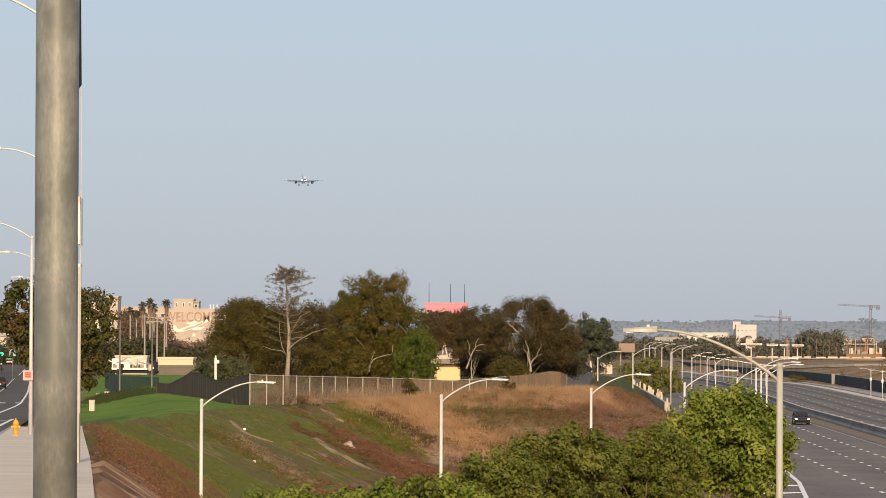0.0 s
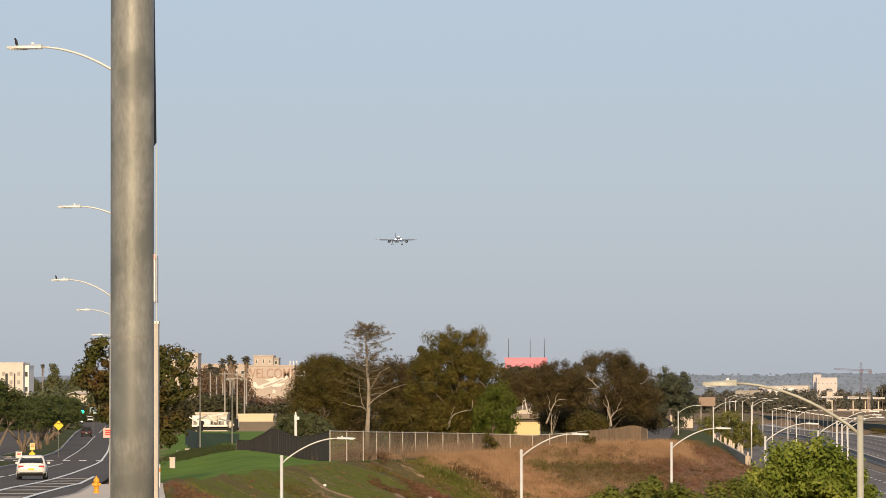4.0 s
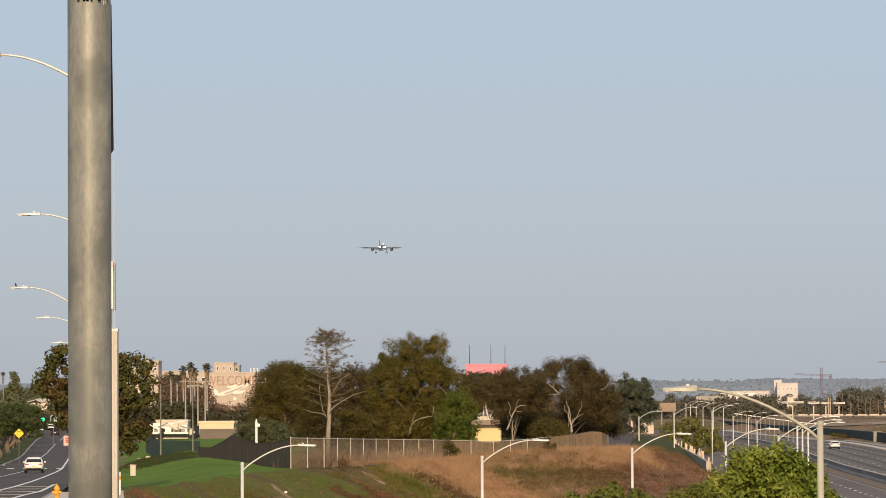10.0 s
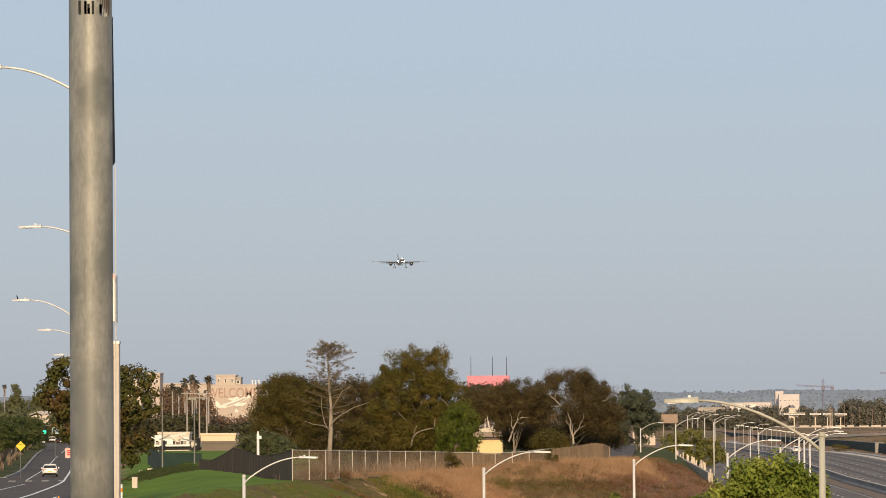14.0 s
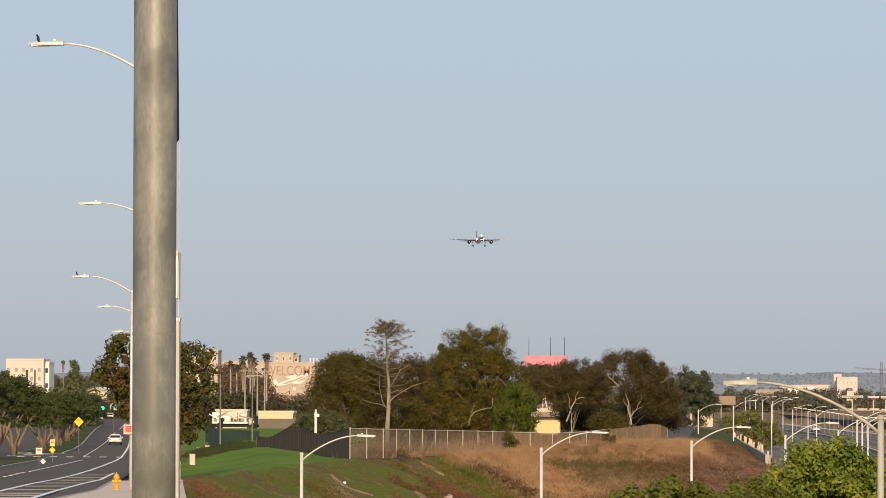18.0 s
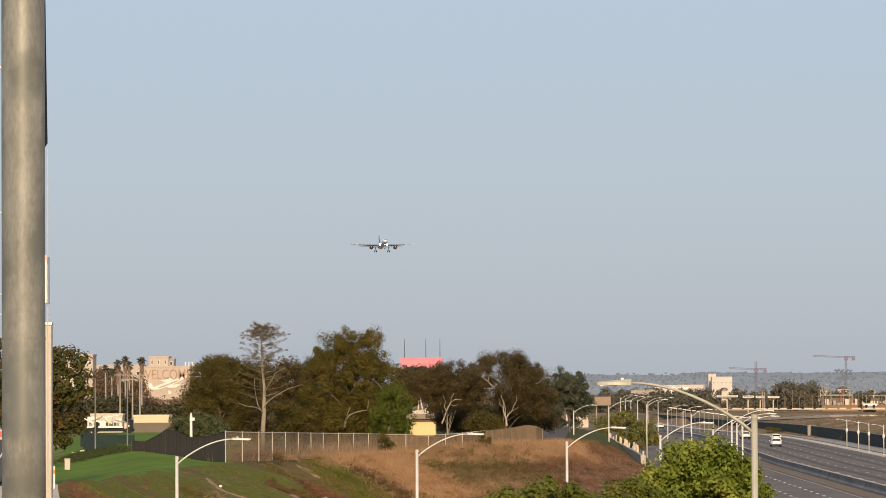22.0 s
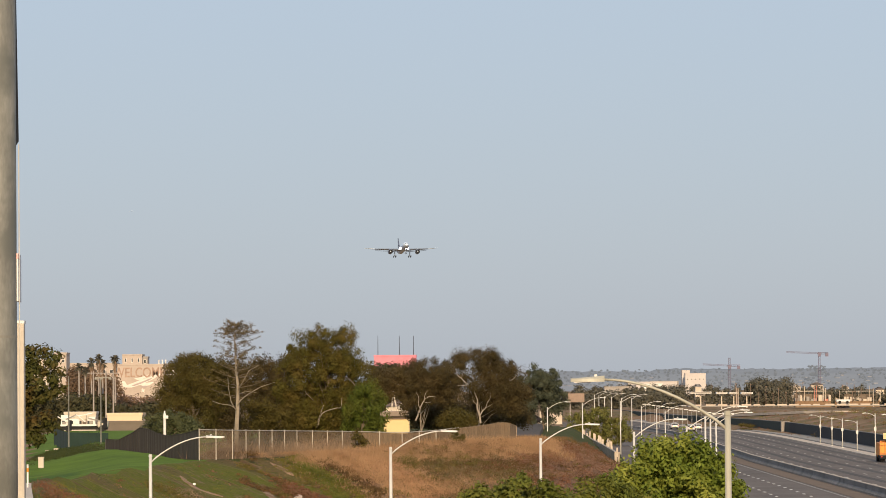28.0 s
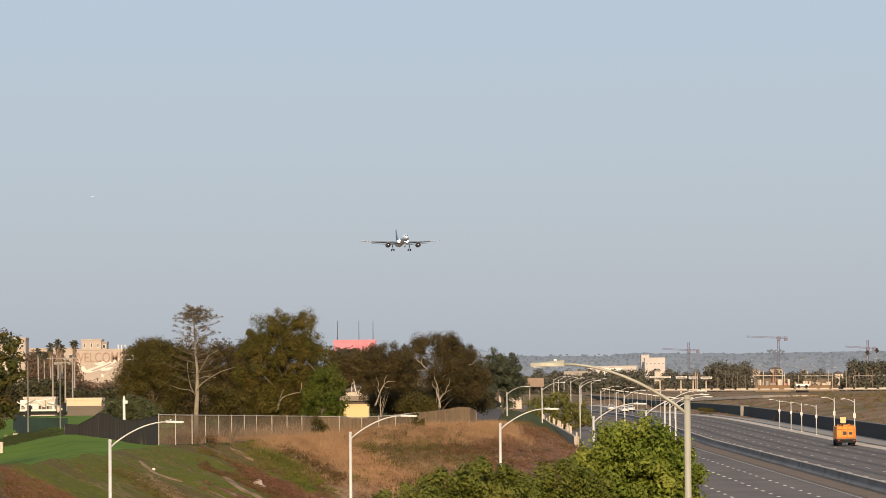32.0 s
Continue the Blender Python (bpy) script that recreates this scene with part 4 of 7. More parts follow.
withered_tree(-437, 322, 122)
planted("olive_tree", -450, 345, [(-480, 18, 2.1), (-455, 24, 1.9), (-430, 14, 2.4), (-395, 21, 2.0), (-370, 10, 2.2), (-420, -34, 2.6), (-360, -44, 2.4), (-470, -39, 2.0), (-350, 26, 1.4), (-388, 36, 1.2), (-362, 36, 1.2), (-375, -14, 2.2)], L_EUC, BARK, "brown-green tree behind the fence", seed=3, clusters=320, per=260, size=0.068, hang=0.3)
planted("tall_olive_tree", -275, 335, [(-284, 86, 1.45), (-246, 92, 0.95), (-308, 70, 1.7), (-262, 66, 2.0), (-328, 44, 1.8), (-246, 42, 1.6), (-290, 36, 2.5), (-222, 14, 1.9), (-338, 8, 1.9), (-275, 2, 2.9), (-215, -20, 2.0), (-320, -28, 2.3), (-258, -34, 2.9), (-310, -58, 2.2)], L_BIG, BARK, "tall broad olive-green tree with an uneven crown", seed=4, clusters=470, per=270, size=0.068, trunk=0.3, limbs=14, cluster_r=0.68, hang=0.5, bones=[([(-292, -66), (-285, -45), (-262, -36), (-252, -34), (-250, -18)], 0.055, 0.025, 2.3), ([(-295, -70), (-290, -50), (-282, -30)], 0.06, 0.03, 1.8)], bonemat=BARKG)
planted("weeping_shrub_tree", -212, 330, [(-205, -6, 0.9), (-222, -16, 1.0), (-190, -24, 0.9), (-206, -34, 1.1), (-228, -44, 1.1), (-188, -50, 0.9), (-208, -62, 1.2), (-232, -70, 1.0), (-188, -72, 0.8)], L_GREEN, BARK, "fresh green weeping tree beside the tall olive tree", seed=5, clusters=130, per=190, size=0.075, cluster_r=0.42, hang=1.5, squash=1.7)
planted("eucalyptus", -112, 345, [(-178, 14, 1.1), (-158, 20, 1.2), (-132, 16, 1.7), (-100, 22, 1.9), (-78, 8, 1.8), (-122, -8, 1.5), (-96, -6, 1.7), (-66, -12, 1.3), (-180, -4, 0.8), (-160, 2, 0.8), (-172, -14, 0.6), (-142, 0, 0.9)], L_EUC, BARKP, "eucalyptus with brown-grey foliage and a pale leaning trunk", seed=6, clusters=230, per=240, size=0.066, trunk=0.07, limbs=10, hang=0.6, bones=[([(-120, -58), (-115, -46), (-112, -36), (-106, -24), (-100, -17), (-92, -15), (-84, -16)], 0.085, 0.012, 1.9), ([(-112, -36), (-115, -28), (-114, -18), (-118, -8)], 0.04, 0.01, 2.4), ([(-104, -21), (-103, -12), (-98, -4)], 0.03, 0.008, 2.1), ([(-106, -24), (-98, -26), (-92, -24)], 0.025, 0.008, 2.1)])
planted("eucalyptus", -8, 350, [(-48, 30, 1.4), (-12, 40, 1.8), (25, 26, 1.9), (48, 10, 1.6), (-62, 6, 1.3), (6, 2, 2.2), (32, -8, 1.9), (58, -14, 1.4), (46, -34, 1.2), (-38, 52, 0.8), (12, 55, 0.9)], L_EUC, BARKP, "large eucalyptus with a forked pale trunk", seed=7, clusters=270, per=240, size=0.066, trunk=0.07, limbs=14, hang=0.6, bones=[([(-5, -62), (-7, -48), (-11, -34), (-10, -22), (-15, -8), (-14, 8), (-19, 24)], 0.095, 0.012, 2.3), ([(-6, -48), (-1, -40), (4, -35), (7, -26), (12, -18), (12, -6)], 0.06, 0.01, 2.3), ([(4, -35), (10, -32), (16, -28)], 0.03, 0.008, 2.3), ([(-11, -30), (-18, -22), (-18, -14)], 0.035, 0.008, 2.4), ([(-26, 6), (-34, 12), (-38, 17), (-45, 22), (-47, 30), (-52, 36)], 0.05, 0.01, 2.4), ([(-38, 17), (-36, 26), (-31, 32)], 0.03, 0.008, 2.5), ([(-26, 4), (-36, 5), (-44, 4), (-52, 8), (-58, 7)], 0.042, 0.01, 2.4), ([(-50, -14), (-51, -6), (-56, 2), (-58, 12), (-65, 18)], 0.038, 0.01, 2.6), ([(46, 14), (52, 15), (57, 20), (63, 28)], 0.032, 0.008, 2.0)])
planted("dark_cypress_tree", 105, 560, [(85, 6, 3.0), (110, -3, 3.0), (125, -18, 2.4), (95, -28, 3.4), (80, -13, 2.6), (112, 12, 2.0)], leafmat("blue_green_leaves", (0.080, 0.092, 0.060), (0.100, 0.108, 0.068)), BARK, "dark grey-green tree at the end of the fence", seed=8, clusters=190, per=170, size=0.13, hang=0.4)
for k, (a, b, d, r, lf) in enumerate(((-92, -52, 358, 1.3, L_EUC), (-64, -44, 358, 1.5, L_EUC), (-45, -58, 340, 0.9, L_DARK), (-15, -40, 360, 1.6, L_EUC), (22, -38, 360, 1.6, L_EUC), (48, -46, 358, 1.3, L_EUC), (-110, -30, 362, 1.2, L_EUC), (-390, -55, 335, 1.9, L_DARK), (-330, -58, 335, 1.8, L_DARK), (-280, -60, 335, 1.8, L_BIG), (-460, -58, 332, 1.8, L_EUC))):
    planted("understorey_shrub", a, d, [(a - 14, b, r), (a + 16, b - 4, r * 0.9), (a, b + 10, r * 0.8)], lf, BARK, "dark shrub under the trees", seed=20 + k, clusters=60, per=150, size=0.08, trunk=0.06, limbs=4, category="shrub", group="shrubs behind the fence")
planted("small_round_tree", -560, 308, [(-575, -60, 0.8), (-548, -56, 0.9), (-588, -72, 0.8), (-545, -72, 1.0), (-527, -66, 0.9), (-515, -74, 0.7)], leafmat("grey_green_round_leaves", (0.085, 0.098, 0.045), (0.110, 0.116, 0.054)), BARK, "small rounded green tree behind the windscreen fence", seed=40, clusters=90, per=120, size=0.085, cluster_r=0.5)
for a, d in ((-222, 309), (-44, 322)):
    planted("fence_shrub", a, d, [(a, -88, 0.5), (a + 4, -98, 0.6), (a - 3, -78, 0.3)], L_DARK, BARK, "small green shrub growing at the fence", seed=45 - a, clusters=26, per=70, size=0.07, trunk=0.04, cluster_r=0.35, limbs=2, category="shrub", group="shrubs at the fence", hang=1.0)
# street tree beside the pavement
planted("street_tree", -844, 236, [(-900, 58, 1.2), (-850, 68, 1.4), (-790, 50, 1.2), (-905, 13, 1.5), (-850, 18, 1.9), (-785, 8, 1.6), (-890, -27, 1.3), (-800, -37, 1.6), (-845, -32, 1.7), (-785, -72, 1.1), (-930, 28, 0.9)], L_MAG, BARK, "leathery russet and green street tree beside the pavement", seed=50, clusters=240, per=90, size=0.12, trunk=0.2, cluster_r=0.5, limbs=14)
# trees below the bank
planted("bright_green_tree", 346, 168, [(298, -145, 1.3), (340, -133, 1.45), (384, -143, 1.35), (412, -168, 1.05), (275, -175, 1.4), (330, -180, 1.6), (378, -185, 1.5), (416, -215, 1.15), (290, -220, 1.4), (360, -225, 1.5), (402, -250, 1.1)], L_LIME, BARK, "bushy bright green tree below the bank", seed=60, clusters=380, per=105, size=0.098, trunk=0.11, cluster_r=0.52, stems=3, limbs=12)
planted("mid_green_tree", 205, 158, [(165, -217, 1.2), (215, -202, 1.3), (255, -217, 1.2), (180, -257, 1.4), (240, -257, 1.4), (130, -252, 1.1), (215, -287, 1.3)], L_MID, BARK, "rounded mid-green tree below the bank", seed=61, clusters=240, per=130, size=0.075, trunk=0.1, cluster_r=0.4, stems=2, limbs=8)
planted("mid_green_tree", 70, 150, [(20, -212, 1.1), (75, -200, 1.2), (110, -217, 1.1), (-30, -232, 1.2), (40, -252, 1.4), (95, -257, 1.3), (-10, -277, 1.2)], L_MID, BARK, "rounded mid-green tree below the bank", seed=62, clusters=240, per=130, size=0.075, trunk=0.1, cluster_r=0.4, stems=2, limbs=8)
planted("mid_green_tree", -70, 140, [(-95, -247, 1.0), (-50, -237, 1.0), (-20, -252, 1.0), (-90, -282, 1.1), (-40, -282, 1.1)], L_MID, BARK, "rounded mid-green tree below the bank", seed=63, clusters=150, per=120, size=0.075, trunk=0.08, cluster_r=0.4, stems=2, limbs=6)
for k, (a, b) in enumerate(((-470, -312), (-395, -305), (-320, -300), (-255, -286), (-185, -281), (-130, -283))):
    planted("light_green_shrub", a, 128, [(a - 15, b, 0.7), (a + 18, b - 6, 0.75), (a, b - 28, 0.8)], L_LIME if k != 4 else L_MID, BARK, "light green shrub at the foot of the bank", seed=70 + k, clusters=50, per=60, size=0.085, trunk=0.05, cluster_r=0.35, limbs=4, category="shrub", group="shrubs at the foot of the bank")
planted("motorway_tree", 200, 640, [(172, -58, 2.4), (200, -56, 2.6), (232, -68, 2.4), (180, -82, 2.6), (225, -86, 2.4), (158, -76, 1.6), (250, -84, 1.5)], L_OLIVE, BARK, "broad green tree beside the motorway", seed=80, clusters=170, per=110, size=0.15)
# spreading trees on the street's median
def median_tree(y, off, top, seed):
    """Several gnarled stems fanning out under a broad, low, flat-topped crown."""
    rnd, rng = random.Random(seed), np.random.default_rng(seed)
    base = along(y, off) + Vector((0, 0, 0.15))
    t = thing("median_tree", base, "spreading dark green tree with gnarled stems on the median", "tree", "trees on the median")
    cs, rs = [], []
    for s in range(6):
        ang = s / 6 * math.tau + rnd.uniform(-0.4, 0.4)
        way = Vector((math.cos(ang), math.sin(ang), 0))
        reach = rnd.uniform(1.6, 2.9)
        pts = [way * 0.12 + Vector((0, 0, -0.3)), way * 0.3 + Vector((0, 0, top * 0.12)), way * reach * 0.4 + Vector((rnd.uniform(-0.2, 0.2), 0, top * 0.27)), way * reach * 0.62 + Vector((rnd.uniform(-0.3, 0.3), 0, top * 0.42)), way * reach + Vector((0, 0, top * 0.62))]
        part("stem", tubed(pts, [0.24, 0.19, 0.15, 0.12, 0.06], 7), BARKR, t, smooth=True)
        for k in range(3):
            tip = pts[4] + Vector((rnd.uniform(-1.6, 1.6), rnd.uniform(-1.6, 1.6), rnd.uniform(0.2, 1.0)))
            part("limb", tubed([pts[3], pts[3].lerp(tip, 0.5) + Vector((0, 0, 0.15)), tip], [0.08, 0.055, 0.03], 5), BARKR, t, smooth=True)
    for k in range(150):
        ang, r = rnd.uniform(0, math.tau), 4.6 * math.sqrt(rnd.random())
        roof = top * (0.97 - 0.30 * (r / 4.6) ** 2.5) + rnd.uniform(-0.35, 0.2)
        z = roof - rnd.random() ** 1.6 * top * 0.42 * (1 - 0.3 * r / 4.6)
        cs.append((math.cos(ang) * r, math.sin(ang) * r, z)), rs.append(rnd.uniform(0.45, 0.85))
    v, f = leaves(cs, rs, 95, 0.12, rng, squash=0.65)
    raw("crown", v, f, L_PINE, t)


for k, (y, off, top) in enumerate(((372, -18.2, 8.6), (345, -19.5, 8.8), (425, -18.6, 7.6), (470, -17.0, 6.9), (510, -16.4, 6.9), (555, -16.0, 6.9), (610, -16.0, 6.8), (680, -16.0, 6.6), (760, -16.2, 6.4))):
    median_tree(y, off, top, 90 + k)


# ---------------------------------------------------------------- grass and weeds on the bank
def tufts(name, count, where, leaf, size, label, seed, spread_r=0.35, per=10, lift=0.12):
    rng, rnd = np.random.default_rng(seed), random.Random(seed)
    v, f = [], []
    cs, tries = [], 0
    while len(cs) < count and tries < count * 30:
        tries += 1
        x, y = where(rnd)
        if x is None:
            continue
        cs.append((x, y, ground_z(x, y) + lift))
    vv, ff = leaves(cs, [spread_r * (0.5 + rnd.random()) for _ in cs], per, size, rng, squash=0.5)
    ob = raw(name, vv, ff, leaf)
    return tagged(ob, label, name.replace("_", " "), "", "stuff")


def bank(lo, hi, x0, x1, y0, y1, grain, cut, side=1):
    def pick(rnd):
        x, y = rnd.uniform(x0, x1), rnd.uniform(y0, y1)
        s = away(x, y)
        if not lo < s < hi:
            return None, None
        n = noise.noise((x * grain, y * grain, 0.0)) * side
        return (x, y) if n > cut else (None, None)
    return pick


def blades(name, count, where, leaf, height, width, label, seed, per=9, r=0.3):
    """Upright grass blades in clumps."""
    rnd = random.Random(seed)
    v, f, got, tries = [], [], 0, 0
    while got < count and tries < count * 30:
        tries += 1
        x, y = where(rnd)
        if x is None:
            continue
        got += 1
        hh = height * rnd.uniform(0.5, 1.25)
        for _ in range(per):
            bx, by = x + rnd.gauss(0, r), y + rnd.gauss(0, r)
            bz = ground_z(x, y) - 0.03
            w, h = width * rnd.uniform(0.6, 1.4), hh * rnd.uniform(0.6, 1.2)
            lx, ly = rnd.gauss(0, 0.35) * h, rnd.gauss(0, 0.35) * h
            n = len(v)
            v += [(bx - w, by, bz), (bx + w, by, bz), (bx + lx, by + ly, bz + h)]
            f.append((n, n + 1, n + 2))
    return tagged(raw(name, v, f, leaf), label, name.replace("_", " "), "", "stuff")


def faded(pick, x0, x1):
    """Thins a pick out from x1 down to x0."""
    def chosen(rnd):
        x, y = pick(rnd)
        if x is None or rnd.random() > min(1, max(0.03, (x - x0) / (x1 - x0))):
            return None, None
        return x, y
    return chosen


blades("bank_weeds", 2600, bank(0.3, 24, -26, 0, 130, 300, 0.13, -0.15), G_GREEN, 0.09, 0.02, "low green weeds on the bank", 1, 8)
tufts("rusty_groundcover", 500, bank(0.5, 24, -26, 0, 60, 300, 0.11, 0.22, -1), G_BROWN, 0.045, "rust-brown withered groundcover on the bank", 2, 0.5, 22, 0.02)
tufts("dark_shrubs_by_pavement", 350, bank(0.2, 8, -22, 4, 80, 165, 0.3, 0.05, -1), G_BRUSH, 0.024, "dark withered shrubs below the pavement", 28, 0.4, 90, 0.14)
tufts("rusty_shrubs_by_pavement", 380, bank(0.2, 9, -22, 4, 82, 160, 0.22, 0.10), G_BROWN, 0.024, "rust-brown shrubs below the pavement", 8, 0.45, 90, 0.12)
DRY = faded(bank(-2, 16, -17, 3.5, 285, 400, 0.09, -0.3), -15, -5)
blades("fence_grass", 2300, bank(-1.5, 3.0, -14, 6, 290, 345, 0.3, -0.4), G_TAN, 0.62, 0.011, "tall pale dry grass at the foot of the fence", 17, 12, 0.4)
blades("dry_grass", 6000, DRY, G_TAN, 0.22, 0.012, "tall dry tan grass along the fence", 3, 8, 0.45)
blades("brown_grass", 1800, faded(bank(-1, 17, -17, 14, 285, 430, 0.08, 0.05, -1), -16, -5), G_BRUSH, 0.25, 0.013, "dark brown dead grass on the dry bank", 13, 8, 0.4)
tufts("dark_brush", 700, faded(bank(0.5, 18, -14, 15, 285, 440, 0.11, 0.16, -1), -13, 0), G_BRUSH, 0.05, "dark brown brush on the dry bank", 4, 0.5, 44, 0.16)
tufts("rusty_brush", 900, bank(1.5, 18, 2, 17, 300, 470, 0.12, 0.0), G_RUST, 0.055, "rust-red brush on the flank of the bank", 14, 0.5, 40, 0.14)
tufts("rusty_patches", 420, bank(5, 20, -16, -5, 215, 300, 0.13, 0.12), G_RUST, 0.05, "rust-brown patches between weeds and dry grass", 15, 0.4, 36, 0.1)
tufts("green_weed_patches", 500, bank(1, 16, -18, 6, 270, 340, 0.2, 0.12), G_OLIVE, 0.05, "olive weed patches in dry grass", 5, 0.45, 40, 0.12)
tufts("fence_brush", 380, bank(-1.4, 1.4, -19, 6, 288, 345, 0.3, -0.1), G_TAN, 0.035, "dry pale brush at the foot of the fence", 16, 0.45, 60, 0.3)
def beyond_screen(rnd):
    y = rnd.uniform(430, 950)
    return 59.5 + bend(y) + rnd.uniform(0, 70), y


tufts("field_scrub", 900, beyond_screen, L_OLIVE, 0.09, "low olive scrub on the field", 10, 0.8, 26, 0.1)
tufts("field_bushes", 150, lambda r: (r.uniform(60, 140), r.uniform(480, 980)), G_SAGE, 0.12, "olive-brown bushes on the field", 63, 1.3, 120, 0.4)
tufts("field_weeds", 900, lambda r: (r.uniform(57, 130), r.uniform(430, 950)), G_BROWN, 0.09, "low brown weeds on the field beyond the motorway", 9, 0.8, 26, 0.1)
tufts("trunk_brush", 130, lambda r: (r.uniform(-20.5, -17.0), r.uniform(286, 297)), G_BRUSH, 0.04, "dry brush at the foot of the withered tree", 18, 0.5, 80, 0.4)


# belts of brush and bare paths that run down the bank
def belt(line, sx, sy):
    """Places scattered about a line on the bank."""
    def pick(rnd):
        k = rnd.randrange(len(line) - 1)
        q = rnd.random()
        (xa, ya), (xb, yb) = line[k], line[k + 1]
        return xa + (xb - xa) * q + rnd.gauss(0, sx), ya + (yb - ya) * q + rnd.gauss(0, sy)
    return pick


tufts("olive_brush", 46, belt([(-6.7, 303), (-5.3, 301), (-4, 304), (-1.4, 311), (0.8, 313)], 0.9, 3.0), G_OLIVE, 0.045, "olive bushes scattered in dry grass on the bank", 71, 0.75, 260, 0.3)
tufts("dull_brush", 60, belt([(-5.5, 307), (-2.8, 314), (-0.1, 320), (2.7, 320), (4.5, 326)], 0.9, 3.2), G_BRUSH, 0.045, "dull brown bushes scattered in dry grass on the bank", 72, 0.7, 240, 0.3)
tufts("russet_bushes", 60, belt([(0.8, 314), (2.7, 318), (5, 325), (6.5, 333), (8, 345)], 1.2, 4.0), G_RUST, 0.045, "russet bushes on the flank of the bank", 73, 0.7, 240, 0.25)
tufts("pale_brush", 40, belt([(-8.7, 309), (-6, 310), (-3, 317), (1, 324)], 1.0, 2.5), G_TAN, 0.045, "pale dry bushes on the bank", 74, 0.6, 220, 0.3)
tufts("shrubs_by_screen", 26, belt([(55.2 + bend(835), 835), (55.4 + bend(850), 850)], 0.4, 5.0), L_DARK, 0.07, "dark shrubs in front of the dark screen", 75, 0.8, 200, 0.5)
tufts("rust_belt", 520, belt([(-14.4, 280), (-12.5, 275), (-10.7, 272.5), (-8.7, 274), (-6.8, 275)], 0.55, 2.2), G_RUST, 0.05, "rust-red withered brush in a belt down the bank", 31, 0.34, 40, 0.12)
tufts("rust_belt_shade", 160, belt([(-14.6, 279), (-13.0, 269.5), (-11.1, 266.5), (-8.5, 270)], 0.5, 1.6), G_BRUSH, 0.05, "dark brown brush among the rusty belt", 32, 0.32, 44, 0.16)
tufts("green_belt", 420, belt([(-14.4, 292), (-12.9, 290), (-11.3, 286), (-9.8, 280.5)], 0.35, 1.4), L_MID, 0.045, "green weeds in a belt down the bank", 33, 0.36, 44, 0.08)
tufts("bush_row", 110, belt([(-12.8, 292.5), (-10.7, 292), (-9.3, 290.5), (-7.6, 287)], 0.35, 1.0), G_BRUSH, 0.05, "dark low bushes in a row on the dry bank", 34, 0.32, 60, 0.22)
tufts("dark_bush_patch", 60, belt([(-16.9, 272.5), (-15.9, 270.5), (-15.0, 270)], 0.25, 0.8), G_BRUSH, 0.05, "dark brown low bushes on the green bank", 35, 0.3, 50, 0.14)
tufts("withered_patch", 300, belt([(-20.8, 247), (-19.4, 246.5), (-17.8, 245), (-16.2, 243), (-13.7, 240.5)], 0.6, 2.2), G_OLIVE, 0.045, "withered olive-brown weeds on the green bank", 36, 0.36, 34, 0.05)
PATHM = mat("bare_pale_earth", (0.30, 0.205, 0.135), 0.95, 0, 0.35, 1.5, 0.05, ((0.20, 0.125, 0.075), 0.55, 0.08), spec=0.1)


def bare_path(line, width, seed):
    """A ragged ribbon of bare earth laid on the bank."""
    v, f = [], []
    rows = []
    for (xa, ya), (xb, yb) in zip(line, line[1:]):
        n = max(2, int(math.hypot(xb - xa, yb - ya) / 0.35))
        rows += [(xa + (xb - xa) * k / n, ya + (yb - ya) * k / n) for k in range(n)]
    rows.append(line[-1])
    for i, (x, y) in enumerate(rows):
        taper = min(1, (i + 0.4) / 3, (len(rows) - i - 0.6) / 3)
        for j in range(7):
            s = (j - 3) / 3
            w = width * taper * (1 + 0.7 * noise.noise((i * 0.5 + seed, j * 0.4, 0)))
            px, py = x + s * w * 0.35, y + s * w * 1.3
            v.append((px, py, ground_z(px, py) + 0.07 - 0.10 * abs(s) ** 3))
    for i in range(len(rows) - 1):
        for j in range(6):
            a = i * 7 + j
            f.append((a, a + 1, a + 8, a + 7))
    tagged(raw("bare_path", v, f, PATHM, smooth=True), "strip of bare pale earth down the bank", "path", "", "structure")


bare_path([(-15.4, 270.5), (-14.0, 263.8), (-12.7, 262.5), (-11.0, 261.5)], 0.7, 1)
bare_path([(-15.9, 288.6), (-14.8, 287.6), (-14.0, 286.2)], 0.6, 2)
bare_path([(-15.7, 256.8), (-14.4, 256.2)], 0.6, 3)
bare_path([(-20.2, 257.8), (-18.8, 255.2), (-17.2, 255.6)], 0.5, 4)
bare_path([(-17.3, 246.8), (-16.2, 245.4), (-15.1, 243.4), (-13.5, 240.2)], 0.9, 5)
for k, (x, y, r) in enumerate(((-13.08, 273, 0.42), (-12.8, 272.6, 0.30), (-13.14, 274.4, 0.34))):
    rk = thing("pale_rock", (x, y, ground_z(x, y)), "pale pinkish rock lying among rusty brush", "rock", "rocks on the bank")
    bm = bmesh.new()
    bmesh.ops.create_icosphere(bm, subdivisions=2, radius=r)
    for q in bm.verts:
        q.co *= 1 + 0.35 * noise.noise(q.co * 3 + Vector((k, 0, 0)))
        q.co.z = q.co.z * 0.55 + r * 0.35
    part("stone", bm, mat("pale_rock", (0.46, 0.36, 0.30), 0.9, 0, 0.25, 3.0, 0.02), rk, smooth=True)
for x, y in ((-19.16, 256.5), (-17.4, 241.2), (-20.7, 215)):
    lt = thing("litter_scrap", (x, y, ground_z(x, y) + 0.03), "small white scrap of litter in the weeds", "litter", "litter on the bank")
    part("scrap", boxed(-0.1, 0.1, -0.1, 0.1, 0, 0.16, bevel=0.05), WHITE, lt)
tufts("flank_brush", 620, bank(3, 16, -5, 14, 288, 400, 0.13, 0.02), G_BRUSH, 0.05, "dark brown brush on the lower dry bank", 41, 0.5, 40, 0.14)
